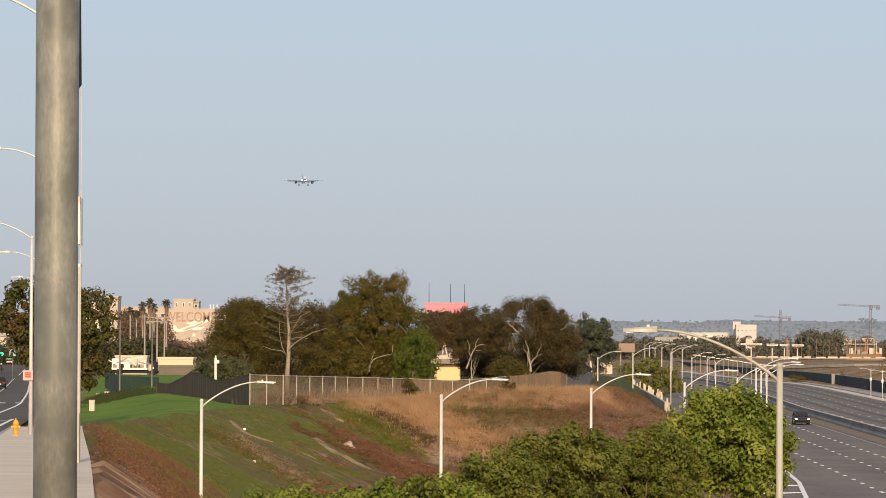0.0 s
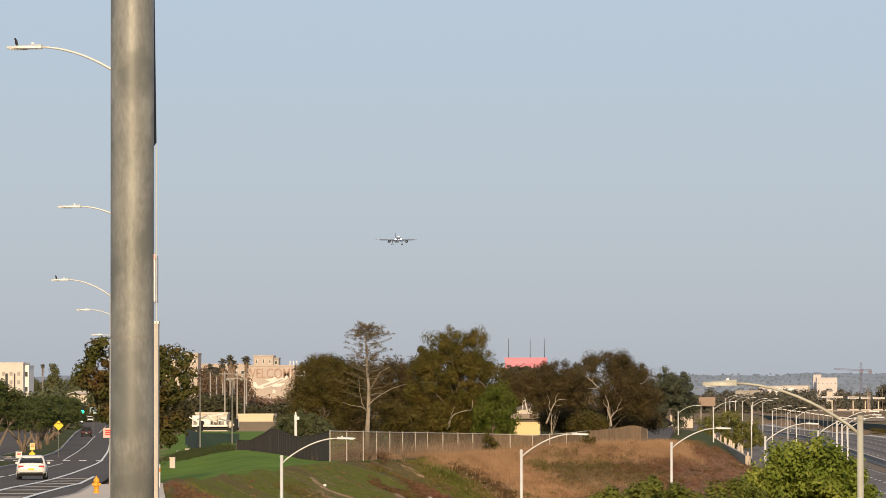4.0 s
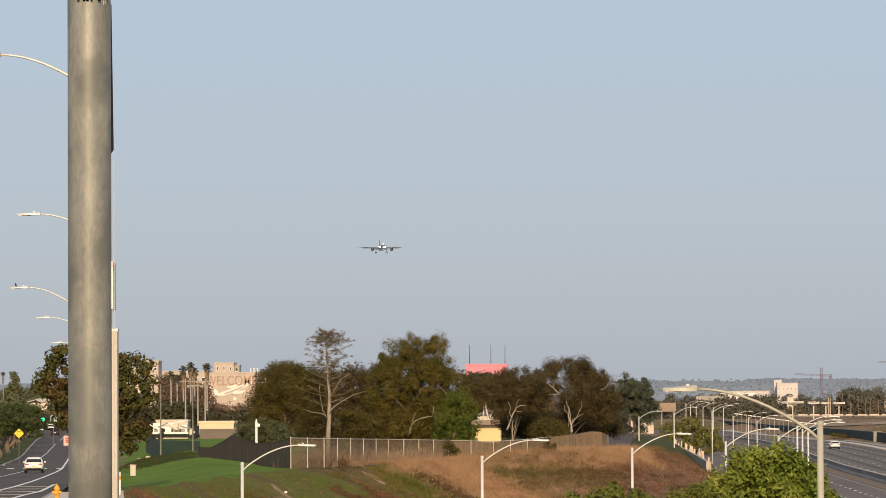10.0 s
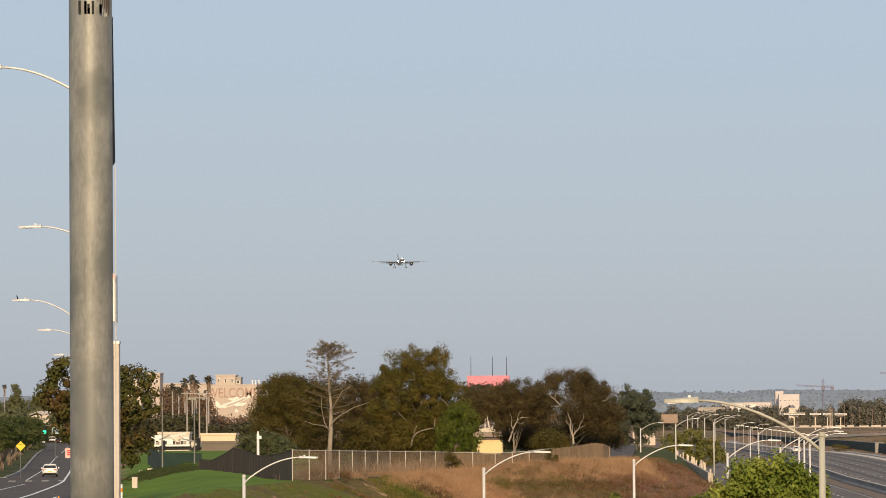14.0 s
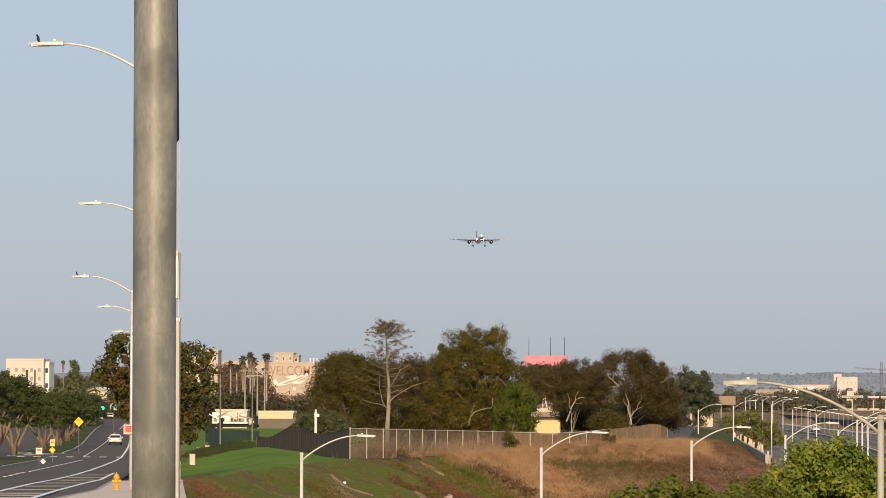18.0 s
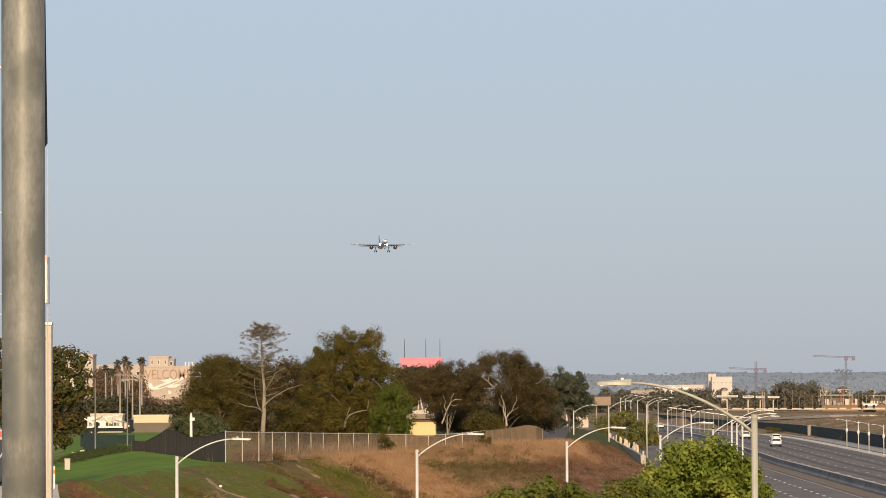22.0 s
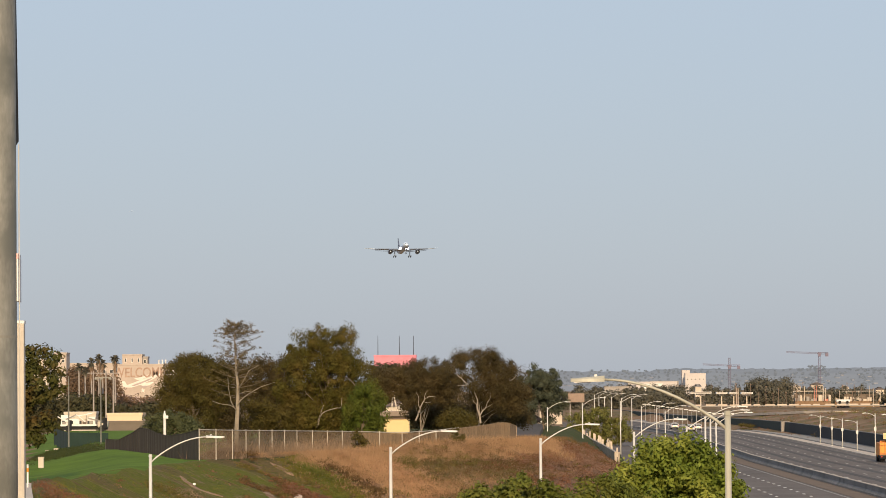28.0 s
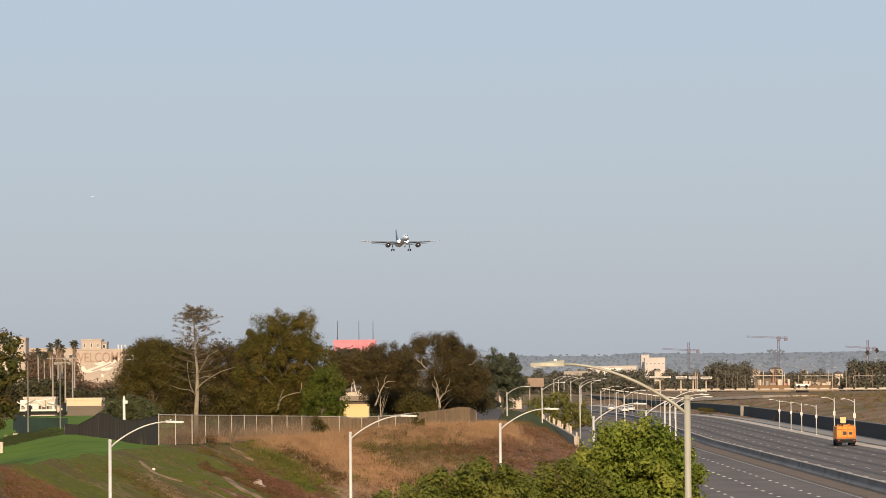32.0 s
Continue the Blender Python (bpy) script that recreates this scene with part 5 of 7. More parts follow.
tufts("flank_weeds", 260, bank(2, 14, -8, 12, 288, 400, 0.15, 0.16, -1), G_OLIVE, 0.05, "olive weeds on the lower dry bank", 42, 0.45, 40, 0.14)
blades("pale_grass_patch", 1500, bank(0.5, 9, -11, 3, 290, 370, 0.11, 0.14, -1), G_TAN, 0.34, 0.012, "pale dry grass in patches on the bank", 43, 10, 0.45)

blades("orange_grass", 1500, belt([(-13.2, 301), (-11.0, 299.5), (-9.3, 298.5), (-7.5, 297), (-5.5, 295.5), (-4.1, 293)], 0.75, 2.4), G_ORANGE, 0.3, 0.013, "orange-tan dry grass in a band down the bank", 51, 10, 0.4)
tufts("orange_brush", 420, belt([(-12.5, 300.5), (-9.3, 298.5), (-7.0, 297), (-4.6, 294)], 0.7, 2.0), G_ORANGE, 0.04, "orange dry brush in a band down the bank", 52, 0.5, 40, 0.08)
tufts("sage_brush", 520, belt([(-5.0, 309), (-3.6, 303), (-2.2, 300), (-0.7, 312), (1.5, 307), (3.0, 316)], 0.9, 4.0), G_SAGE, 0.05, "grey-olive brush on the dry bank", 53, 0.5, 48, 0.2)
tufts("dark_brush_heaps", 200, belt([(-4.4, 306), (-1.2, 309), (0.5, 314), (2.6, 311), (4.4, 318)], 0.7, 3.0), G_BRUSH, 0.05, "dark brown brush heaps on the dry bank", 54, 0.45, 60, 0.28)
tufts("dusty_brush", 1300, belt([(2.0, 328), (4.0, 318), (5.6, 330), (7.5, 336), (8.7, 328), (10.5, 345), (9.5, 370), (12.0, 395)], 1.2, 6.0), G_DUST, 0.05, "dusty red-brown brush at the end of the bank", 55, 0.5, 44, 0.16)
blades("pale_fence_grass", 900, belt([(-13, 312), (-8, 318), (-3, 322), (2, 326), (6.5, 331)], 0.9, 1.6), G_TAN, 0.8, 0.012, "tall pale dead grass below the fence", 56, 12, 0.4)
blades("brush_behind_fence", 420, belt([(-20.0, 288), (-17.5, 293), (-14.0, 303), (-10.5, 316)], 0.6, 1.5), leafmat("grey_dead_brush", (0.235, 0.170, 0.115), (0.290, 0.205, 0.140)), 1.2, 0.016, "tall pale brush behind the wire fence", 57, 12, 0.4)
tufts("rust_belt_low", 520, belt([(-13.2, 277), (-11.3, 274), (-10.2, 271), (-8.8, 268), (-7.6, 266)], 0.8, 2.6), G_RUST, 0.05, "rust-red withered brush low on the bank", 58, 0.36, 40, 0.14)
tufts("green_wedge", 300, belt([(-14.8, 289), (-13.0, 288.5), (-11.4, 287), (-9.6, 285.5), (-8.2, 283)], 0.5, 1.3), G_GREEN, 0.04, "green weeds in a wedge down the bank", 59, 0.36, 44, 0.08)
tufts("tan_scar", 300, belt([(-19.2, 250), (-17.6, 247), (-16.2, 245.5), (-14.4, 244)], 0.45, 1.5), G_SCAR, 0.035, "withered pale brown weeds in a scar on the green bank", 60, 0.34, 34, 0.04)
tufts("russet_weeds", 520, belt([(-19.5, 180), (-19.2, 192), (-18.6, 204), (-15.6, 172), (-13.6, 150)], 1.1, 7), G_RUST, 0.03, "russet withered weeds on the near bank", 61, 0.4, 60, 0.08)
tufts("low_hedge", 620, belt([(-49, 428), (-44, 398), (-37, 351), (-32, 318), (-27.5, 304.5)], 0.7, 3.0), L_PINE, 0.05, "low dark green hedge along the lawn", 62, 0.5, 70, 0.2)

# ---------------------------------------------------------------- the near pole and what stands by it
def near_pole():
    t = thing("steel_pole", (-2.454, 19.7, road_z(19.7) + 0.14), "weathered galvanised steel pole at the pavement's edge", "pole")
    g = t.location.z
    part("shaft", tubed([(0.003, 0, 0), (0.002, 0, 1.2), (0, 0, 3.0), (-0.004, 0, 6.5)], [0.111, 0.1105, 0.110, 0.1085], 48), POLEM, t, smooth=True)
    part("weld_ring", tubed([(0.0015, 0, 9.972 - g), (0.0015, 0, 9.984 - g)], [0.1118, 0.1118], 48), GALV, t, "thin weld seam")
    part("base_plate", boxed(-0.2, 0.2, -0.2, 0.2, 0, 0.03, bevel=0.005), GALV, t)
    for x, y in ((-0.15, -0.15), (0.15, -0.15), (0.15, 0.15), (-0.15, 0.15)):
        part("bolt", tubed([(x, y, 0.03), (x, y, 0.09)], [0.02, 0.02], 6), GALV, t)
    # peeling sticker round the pole
    rnd = random.Random(4)
    bm = bmesh.new()
    z0 = 11.70 - g
    cols = 30
    low = [z0 + (0.0 if k % 7 else 0.03) + rnd.uniform(0, 0.012) for k in range(cols + 1)]
    ring = []
    for k in range(cols + 1):
        a = radians(180 + 10 + k * 150 / cols)
        ring.append([bm.verts.new((math.cos(a) * 0.1095, math.sin(a) * 0.1095, z)) for z in (low[k], z0 + 0.28)])
    for a, b in zip(ring, ring[1:]):
        bm.faces.new((a[0], b[0], b[1], a[1]))
    part("peeling_sticker", bm, mat("torn_paper", (0.62, 0.59, 0.53), 0.8, 0, 0.2, 9.0, 0, ((0.08, 0.065, 0.05), 0.52, 0.03)), t, "torn whitish paper sticker")
    bm = bmesh.new()
    for k in range(8):
        x = rnd.uniform(-0.06, 0.08)
        box(bm, x, x + 0.012, -0.115, -0.111, z0 + 0.02, z0 + 0.02 + rnd.uniform(0.02, 0.07))
    part("sticker_marks", bm, BLACKM, t, "dark worn marks")
    # a slim dark flag of cloth bound to the far side
    bm = bmesh.new()
    vs = [bm.verts.new(p) for p in ((0.100, 0.03, 11.72 - g), (0.106, 0.05, 11.72 - g), (0.1165, 0.05, 10.975 - g), (0.108, 0.02, 10.955 - g))]
    up = [bm.verts.new(v.co + Vector((0.0, 0.02, 0))) for v in vs]
    bm.faces.new(vs), bm.faces.new(up[::-1])
    for k in range(4):
        bm.faces.new((vs[k], up[k], up[(k + 1) % 4], vs[(k + 1) % 4]))
    part("dark_strap", bm, BLACKM, t, "black cloth strap")
    part("cable", tubed([(0.117, 0.06, 10.96 - g), (0.118, 0.06, 9.3 - g)], [0.003, 0.003], 6), LAMPM, t)


near_pole()
sg = thing("parking_sign", (-2.352, 19.86, 10.28), "white parking sign with red marks, seen edge-on on the pole", "sign")
part("plate", boxed(-0.006, 0.006, -0.16, 0.16, -0.12, 0.12, m=pose(0, 0, 0, 0, 0, 4)), WHITE, sg)
part("red_corner", boxed(-0.007, 0.007, -0.163, -0.10, 0.095, 0.122, m=pose(0, 0, 0, 0, 0, 4)), mat("sign_red", (0.78, 0.45, 0.42), 0.5), sg, "red mark")
part("bracket", boxed(-0.05, -0.01, -0.02, 0.02, -0.02, 0.02), GALV, sg)
po = thing("tan_post", (-4.765, 40.0, road_z(40) + 0.1), "tan painted post at the edge of the pavement", "post")
part("shaft", boxed(-0.06, 0.06, -0.06, 0.06, 0, 10.40 - road_z(40) - 0.1, bevel=0.01), mat("tan_paint", (0.50, 0.45, 0.37), 0.7, 0, 0.2, 2.0), po)
part("cap", boxed(-0.065, 0.065, -0.065, 0.065, 10.40 - road_z(40) - 0.1, 10.43 - road_z(40) - 0.1), LAMPM, po)


def hydrant(x, y, z):
    t = thing("fire_hydrant", (x, y, z), "orange-yellow fire hydrant on the pavement", "fire hydrant")
    part("flange", tubed([(0, 0, 0), (0, 0, 0.06)], [0.17, 0.17], 12), HYDR, t)
    part("barrel", tubed([(0, 0, 0.06), (0, 0, 0.12), (0, 0, 0.5), (0, 0, 0.52)], [0.12, 0.11, 0.12, 0.15], 12), HYDR, t, smooth=True)
    part("bonnet", tubed([(0, 0, 0.52), (0, 0, 0.62), (0, 0, 0.72), (0, 0, 0.76)], [0.15, 0.14, 0.09, 0.05], 12), HYDR, t, smooth=True)
    part("top_nut", tubed([(0, 0, 0.76), (0, 0, 0.83)], [0.03, 0.03], 5), HYDR, t)
    for dx, dy, r in ((-1, 0, 0.065), (1, 0, 0.065), (0, -1, 0.085)):
        part("outlet", tubed([(dx * 0.1, dy * 0.1, 0.42), (dx * 0.21, dy * 0.21, 0.42)], [r, r], 10), HYDR, t)
    return t


hydrant(-21.54, 161, road_z(161) + 0.14).scale = (0.88, 0.88, 0.88)


def road_sign(name, p, zlow, shape, material, label, size=0.75, bars=0, post=True):
    """A sign plate on a post; p is the plate's centre."""
    t = thing(name, (p[0], p[1], zlow), label, "sign")
    h = p[2] - zlow
    if post:
        part("post", tubed([(0, 0.04, 0), (0, 0.04, h + size * 0.4)], [0.035, 0.035], 6), GALV, t)
    m = pose(0, 0, h, 0, 45 if shape == "diamond" else 0, 0)
    s = size / 2
    w = s if shape != "tall" else s * 0.75
    pl = part("plate", boxed(-w, w, -0.01, 0.01, -s, s, m=m), material, t)
    for k in range(bars):
        part("legend_bar", boxed(-w * 0.6, w * 0.6, -0.016, -0.012, h + s * (0.5 - 0.4 * k) - 0.03, h + s * (0.5 - 0.4 * k) + 0.03), BLACKM if material is YELLOW else REDP, pl)
    return t


road_sign("no_parking_sign", (-21.68, 165.8, 7.95), road_z(166), "square", mat("faded_pink_sign", (0.75, 0.42, 0.36), 0.6, 0, 0.1, 3.0), "faded red and white sign on the lamp pole", 0.42, 3, False)
road_sign("island_sign", (-50.8, 330, 4.35), road_z(330), "square", mat("faded_white_sign", (0.72, 0.66, 0.58), 0.6, 0, 0.1, 3.0), "white sign with a red mark on the median island", 0.55, 2)
road_sign("arrow_sign", (-50.6, 331, 3.45), road_z(330), "diamond", WHITE, "small white reflector on the median island", 0.35)
road_sign("keep_right_sign", (-51.9, 345, 4.85), road_z(345), "tall", mat("pale_yellow_sign", (0.78, 0.60, 0.25), 0.6, 0, 0.1, 3.0), "pale yellow sign on the median", 0.6, 2)
road_sign("reflector_sign", (-51.9, 344.9, 4.2), road_z(345), "diamond", YELLOW, "yellow diamond reflector on the median", 0.42)
road_sign("warning_sign", (-63.2, 440, 5.9), road_z(440), "diamond", YELLOW, "yellow diamond warning sign beside the median", 0.8, 1)
p = site(-925, -41, 622)
road_sign("street_name_board", p, road_z(622), "square", mat("blue_green_sign", (0.30, 0.42, 0.46), 0.5, 0, 0.1, 2.0), "pale blue-green board over the street", 1.1)
road_sign("street_board", (-42.4, 250, 5.15), road_z(250), "square", mat("cream_sign", (0.70, 0.64, 0.45), 0.6, 0, 0.1, 3.0), "cream board on the median island", 0.62, 2)


def signal(x, y, z0, h, arm):
    t = thing("traffic_signal", (x, y, z0), "traffic signal showing green over the street", "traffic signal")
    part("mast", tubed([(0, 0, 0), (0, 0, h)], [0.12, 0.09], 8), GALV, t)
    part("arm", tubed([(0, 0, h - 0.4), (-arm, 0, h)], [0.07, 0.05], 6), GALV, t)
    hd = part("signal_head", boxed(-arm - 0.25, -arm + 0.25, -0.2, 0.1, h - 1.3, h, bevel=0.03), BLACKM, t)
    for k, m in enumerate((BLACKM, BLACKM, GREENL)):
        part("lens", tubed([(-arm, -0.26, h - 0.25 - 0.4 * k), (-arm, -0.2, h - 0.25 - 0.4 * k)], [0.30 if k == 2 else 0.14] * 2, 12), m, hd)


signal(-79.0, 620, road_z(620), 5.6, 6.2)
bx = thing("utility_box", (-32.4, 284, ground_z(-32.4, 284)), "small cream utility pedestal on the lawn", "utility box")
part("body", boxed(-0.2, 0.2, -0.15, 0.15, 0, 0.75, bevel=0.03), CREAM, bx)
part("lid", boxed(-0.22, 0.22, -0.17, 0.17, 0.75, 0.82), CONC2, bx)
for k, (x, y) in enumerate(((-51.0, 454), (-48.9, 444))):
    b2 = thing("ground_slab", (x, y, ground_z(x, y)), "pale concrete slab in the lawn", "slab", "slabs in the lawn")
    part("slab", boxed(-0.3, 0.3, -0.3, 0.3, 0, 0.2, bevel=0.03), CONC2, b2)
wp = thing("white_post", (-17.62, 150, 5.4), "white marker post at the pavement's edge", "post")
part("shaft", tubed([(0, 0, 0), (0, 0, 1.5)], [0.038, 0.038], 8), WHITE, wp)
part("band", tubed([(0, 0, 1.2), (0, 0, 1.35)], [0.042, 0.042], 8), ORANGE, wp)


# ---------------------------------------------------------------- buildings
def house(name, centre, w, depth, h, wall, label, roof="flat", cols=0, rows=0, roofmat=None, turn=0, wsize=(0.9, 1.2), category="building", group=""):
    """A building facing the camera: wall, roof, windows with frames and panes on the front."""
    t = thing(name, pose(centre[0], centre[1], centre[2], 0, 0, turn), label, category, group)
    part("wall", boxed(-w / 2, w / 2, 0, depth, 0, h), wall, t)
    if roof == "flat":
        part("parapet", boxed(-w / 2 - 0.1, w / 2 + 0.1, -0.1, depth + 0.1, h, h + 0.35), roofmat or wall, t)
    else:
        rh = roof
        bm = bmesh.new()
        o = 0.5
        a = [bm.verts.new(p) for p in ((-w / 2 - o, -o, h), (w / 2 + o, -o, h), (w / 2 + o, depth + o, h), (-w / 2 - o, depth + o, h))]
        r = [bm.verts.new(p) for p in ((-w / 2 + depth * 0.3, depth / 2, h + rh), (w / 2 - depth * 0.3, depth / 2, h + rh))]
        for q in ((a[0], a[1], r[1], r[0]), (a[2], a[3], r[0], r[1]), (a[1], a[2], r[1]), (a[3], a[0], r[0]), (a[3], a[2], a[1], a[0])):
            bm.faces.new(q)
        part("roof", bm, roofmat or ROOFB, t)
    for i in range(cols):
        for j in range(rows):
            x = -w / 2 + w * (i + 0.5) / cols
            z = h * (j + 0.5) / rows
            fr = part("window", boxed(x - wsize[0] / 2 - 0.08, x + wsize[0] / 2 + 0.08, -0.06, 0.02, z - wsize[1] / 2 - 0.08, z + wsize[1] / 2 + 0.08), WHITE, t)
            part("pane", boxed(x - wsize[0] / 2, x + wsize[0] / 2, -0.09, -0.05, z - wsize[1] / 2, z + wsize[1] / 2), DARKW, fr)
    return t


def span_house(name, a0, a1, btop, bbot, d, depth, wall, label, **kw):
    lo, hi = site(a0, bbot, d), site(a1, btop, d)
    if not name.endswith("tower"):
        lo.z = min(lo.z, ground_z((lo.x + hi.x) / 2, d) - 0.1)
    return house(name, ((lo.x + hi.x) / 2, d, lo.z), hi.x - lo.x, depth, hi.z - lo.z, wall, label, **kw)


D_M = 1000
mu = span_house("mural_building", -648, -566, 40, -30, D_M, 12, TANW, "tan building with a faded painted mural on its wall", roofmat=TANW)
span_house("mural_building_tower", -639, -604, 57, 40, D_M + 3, 8, TANW, "stepped upper block of the tan building", cols=3, rows=1, wsize=(0.3, 1.0))
span_house("roof_plant_tower", -604, -594, 53, 40, D_M + 5, 5, GREYW, "grey plant room on the tan building's roof", cols=1, rows=1, wsize=(0.6, 0.8))
for a in (-574, -568, -562):
    p = site(a, 40, D_M + 8)
    an = thing("roof_vent", p, "white vent pipe on the grey wing's roof", "vent", "roof vents")
    part("pipe", tubed([(0, 0, -0.3), (0, 0, 1.2)], [0.16, 0.14], 8), WHITE, an)
    part("cowl", tubed([(0, 0, 1.2), (0, 0, 1.4)], [0.24, 0.2], 8), WHITE, an)
span_house("grey_wing", -568, -545, 40, -20, D_M + 6, 10, GREYW, "grey wing with open decks", cols=1, rows=4, wsize=(2.4, 0.9))
w0 = site(-648, -30, D_M)
mw = site(-566, 0, D_M).x - w0.x


def mural():
    """Painted lettering and pale winged shapes on the wall."""
    h = site(-600, 40, D_M).z - w0.z
    lift = w0.z - mu.location.z
    cu = bpy.data.curves.new("mural_lettering", "FONT")
    cu.body, cu.size, cu.extrude, cu.align_x = "WELCOME", 3.5, 0.01, "CENTER"
    cu.offset = 0.05
    t = new("mural_lettering", cu)
    t.parent = mu
    t.matrix_basis = pose(-0.3, -0.03, lift + h * 0.70, 90, 0, 0) @ Matrix.Diagonal((0.78, 1.0, 1, 1))
    cu.materials.append(mat("mural_brown", (0.375, 0.262, 0.200), 0.9, 0, 0.45, 0.6))
    t["label"] = "faded brown painted letters"
    pale, grey, lilac = mat("mural_white", (0.74, 0.69, 0.63), 0.9, 0, 0.15, 0.8), mat("mural_grey", (0.42, 0.36, 0.34), 0.9, 0, 0.2, 0.8), mat("mural_lilac", (0.50, 0.40, 0.40), 0.9, 0, 0.2, 0.8)

    def patch(name, pts, m, y):
        bm = bmesh.new()
        f = [bm.verts.new((x - mw / 2, -y, lift + z * h)) for x, z in pts]
        k = [bm.verts.new((x - mw / 2, -y + 0.01, lift + z * h)) for x, z in pts]
        bm.faces.new(f), bm.faces.new(k[::-1])
        part(name, bm, m, mu)
    W = mw
    patch("painted_ground", [(W * .02, .30), (W * .30, .20), (W * .98, .12), (W * .98, .02), (W * .02, .02)], lilac, 0.02)
    patch("painted_body", [(W * .10, .49), (W * .22, .50), (W * .45, .60), (W * .75, .72), (W * .93, .79), (W * .95, .76), (W * .80, .66), (W * .55, .52), (W * .30, .43), (W * .14, .44)], pale, 0.03)
    patch("painted_shade", [(W * .30, .48), (W * .50, .57), (W * .80, .70), (W * .72, .63), (W * .50, .52), (W * .36, .47)], grey, 0.036)
    patch("painted_tail", [(W * .10, .49), (W * .11, .60), (W * .16, .60), (W * .21, .50)], pale, 0.033)
    patch("painted_wing", [(W * .36, .66), (W * .52, .70), (W * .70, .77), (W * .62, .68), (W * .48, .61)], pale, 0.034)
    patch("painted_wing", [(W * .48, .52), (W * .60, .55), (W * .80, .57), (W * .70, .49), (W * .56, .46)], pale, 0.034)
    patch("painted_shade", [(W * .46, .45), (W * .58, .48), (W * .70, .47), (W * .60, .42)], grey, 0.037)
    patch("painted_star", [(W * .52, .37), (W * .55, .42), (W * .57, .38), (W * .61, .38), (W * .58, .35), (W * .59, .30), (W * .55, .33), (W * .51, .30), (W * .53, .35)], pale, 0.04)


mural()
span_house("tan_high_block", -760, -738, 60, -40, 980, 8, TANW, "tan block behind the street tree", cols=2, rows=5, wsize=(0.6, 0.7))
span_house("long_tan_building", -785, -650, 42, -40, 1040, 10, TANW, "long tan building behind palms", cols=9, rows=4, wsize=(1.0, 0.8))
span_house("tan_block", -800, -770, 48, -40, 1000, 8, CREAM, "cream block behind the street tree", cols=2, rows=4)
span_house("yellow_shed", -666, -604, -48, -62, 640, 6, PEACHW, "long sunlit peach shed with a pale flat roof", roofmat=PEACHW)
span_house("grey_shed", -668, -590, -62, -82, 632, 3, mat("brown_grey_siding", (0.17, 0.14, 0.115), 0.85, 0, 0.15, 0.5), "low brown-grey shed wall in shade")
span_house("white_cabin", -742, -686, -46, -58, 640, 4, CREAM, "cream service cabin behind the green fence")
strip("lane_behind_fence", [(4, 420, 4.5), (6, 520, 4.5), (7.2, 610, 4.03), (8, 700, 3.2), (8.4, 740, 2.85)], (-2.0, 1.8), 0.03, ASPH2, label="dark lane behind the end of the fence", thick=1.4)
strip("lane_wall", [(12.7, 900, 3.0), (17.9, 900, 3.0)], (-0.15, 0.15), 1.2, CONC2, label="low pale wall at the lane's end", thick=3.0)
hut = span_house("yellow_hut", -177, -131, -55, -82, 420, 4, YELLOWW, "small sunlit yellow hut with a flat brown roof behind the fence", roofmat=ROOFB)
hut_top = site(-131, -55, 420).z - hut.location.z
part("roof_slab", boxed(-1.75, 1.75, -0.5, 4.4, hut_top + 0.3, hut_top + 0.85, bevel=0.05), mat("weathered_roof_felt", (0.27, 0.215, 0.17), 0.9, 0, 0.25, 0.6), hut, "weathered flat roof")
span_house("red_lit_building", -193, -119, 56, -30, 900, 10, REDL, "building with a glowing red facade above the trees", roofmat=REDL)
for a in (-186, -148, -123):
    p = site(a, 40, 905)
    an = thing("rooftop_antenna", (p.x, 905, site(a, 57, 905).z), "thin dark rooftop antenna rod", "antenna", "antennas on the red building")
    part("rod", tubed([(0, 0, 0), (0, 0, site(a, 92, 905).z - site(a, 57, 905).z)], [0.09, 0.05], 6), RUBBER, an)
span_house("red_block", -176, -160, -4, -48, 596, 6, mat("rust_red_wall", (0.26, 0.085, 0.055), 0.7, 0, 0.2, 0.4), "rust-red block behind the trees", cols=3, rows=2)
span_house("cream_house", -172, -134, -32, -48, 590, 6, CREAM, "cream house with a pitched roof behind the trees", roof=1.0, cols=3, rows=1)
for k, (a, b, s) in enumerate(((-163, -14, 3), (-158, -24, 16), (-150, -10, -10), (-146, -22, 12), (-155, -30, 22))):
    p, q = site(a, -52, 428), site(a + s, b + 4, 428)
    tr = thing("timber_brace", (p.x, 428, p.z), "pale timber brace behind the fence", "brace", "timber braces")
    part("beam", tubed([(0, 0, 0), (q.x - p.x, 0, q.z - p.z)], [0.08, 0.08], 6), CREAM, tr)
    part("foot", boxed(-0.2, 0.2, -0.2, 0.2, -2.6, 0.02), CREAM, tr)


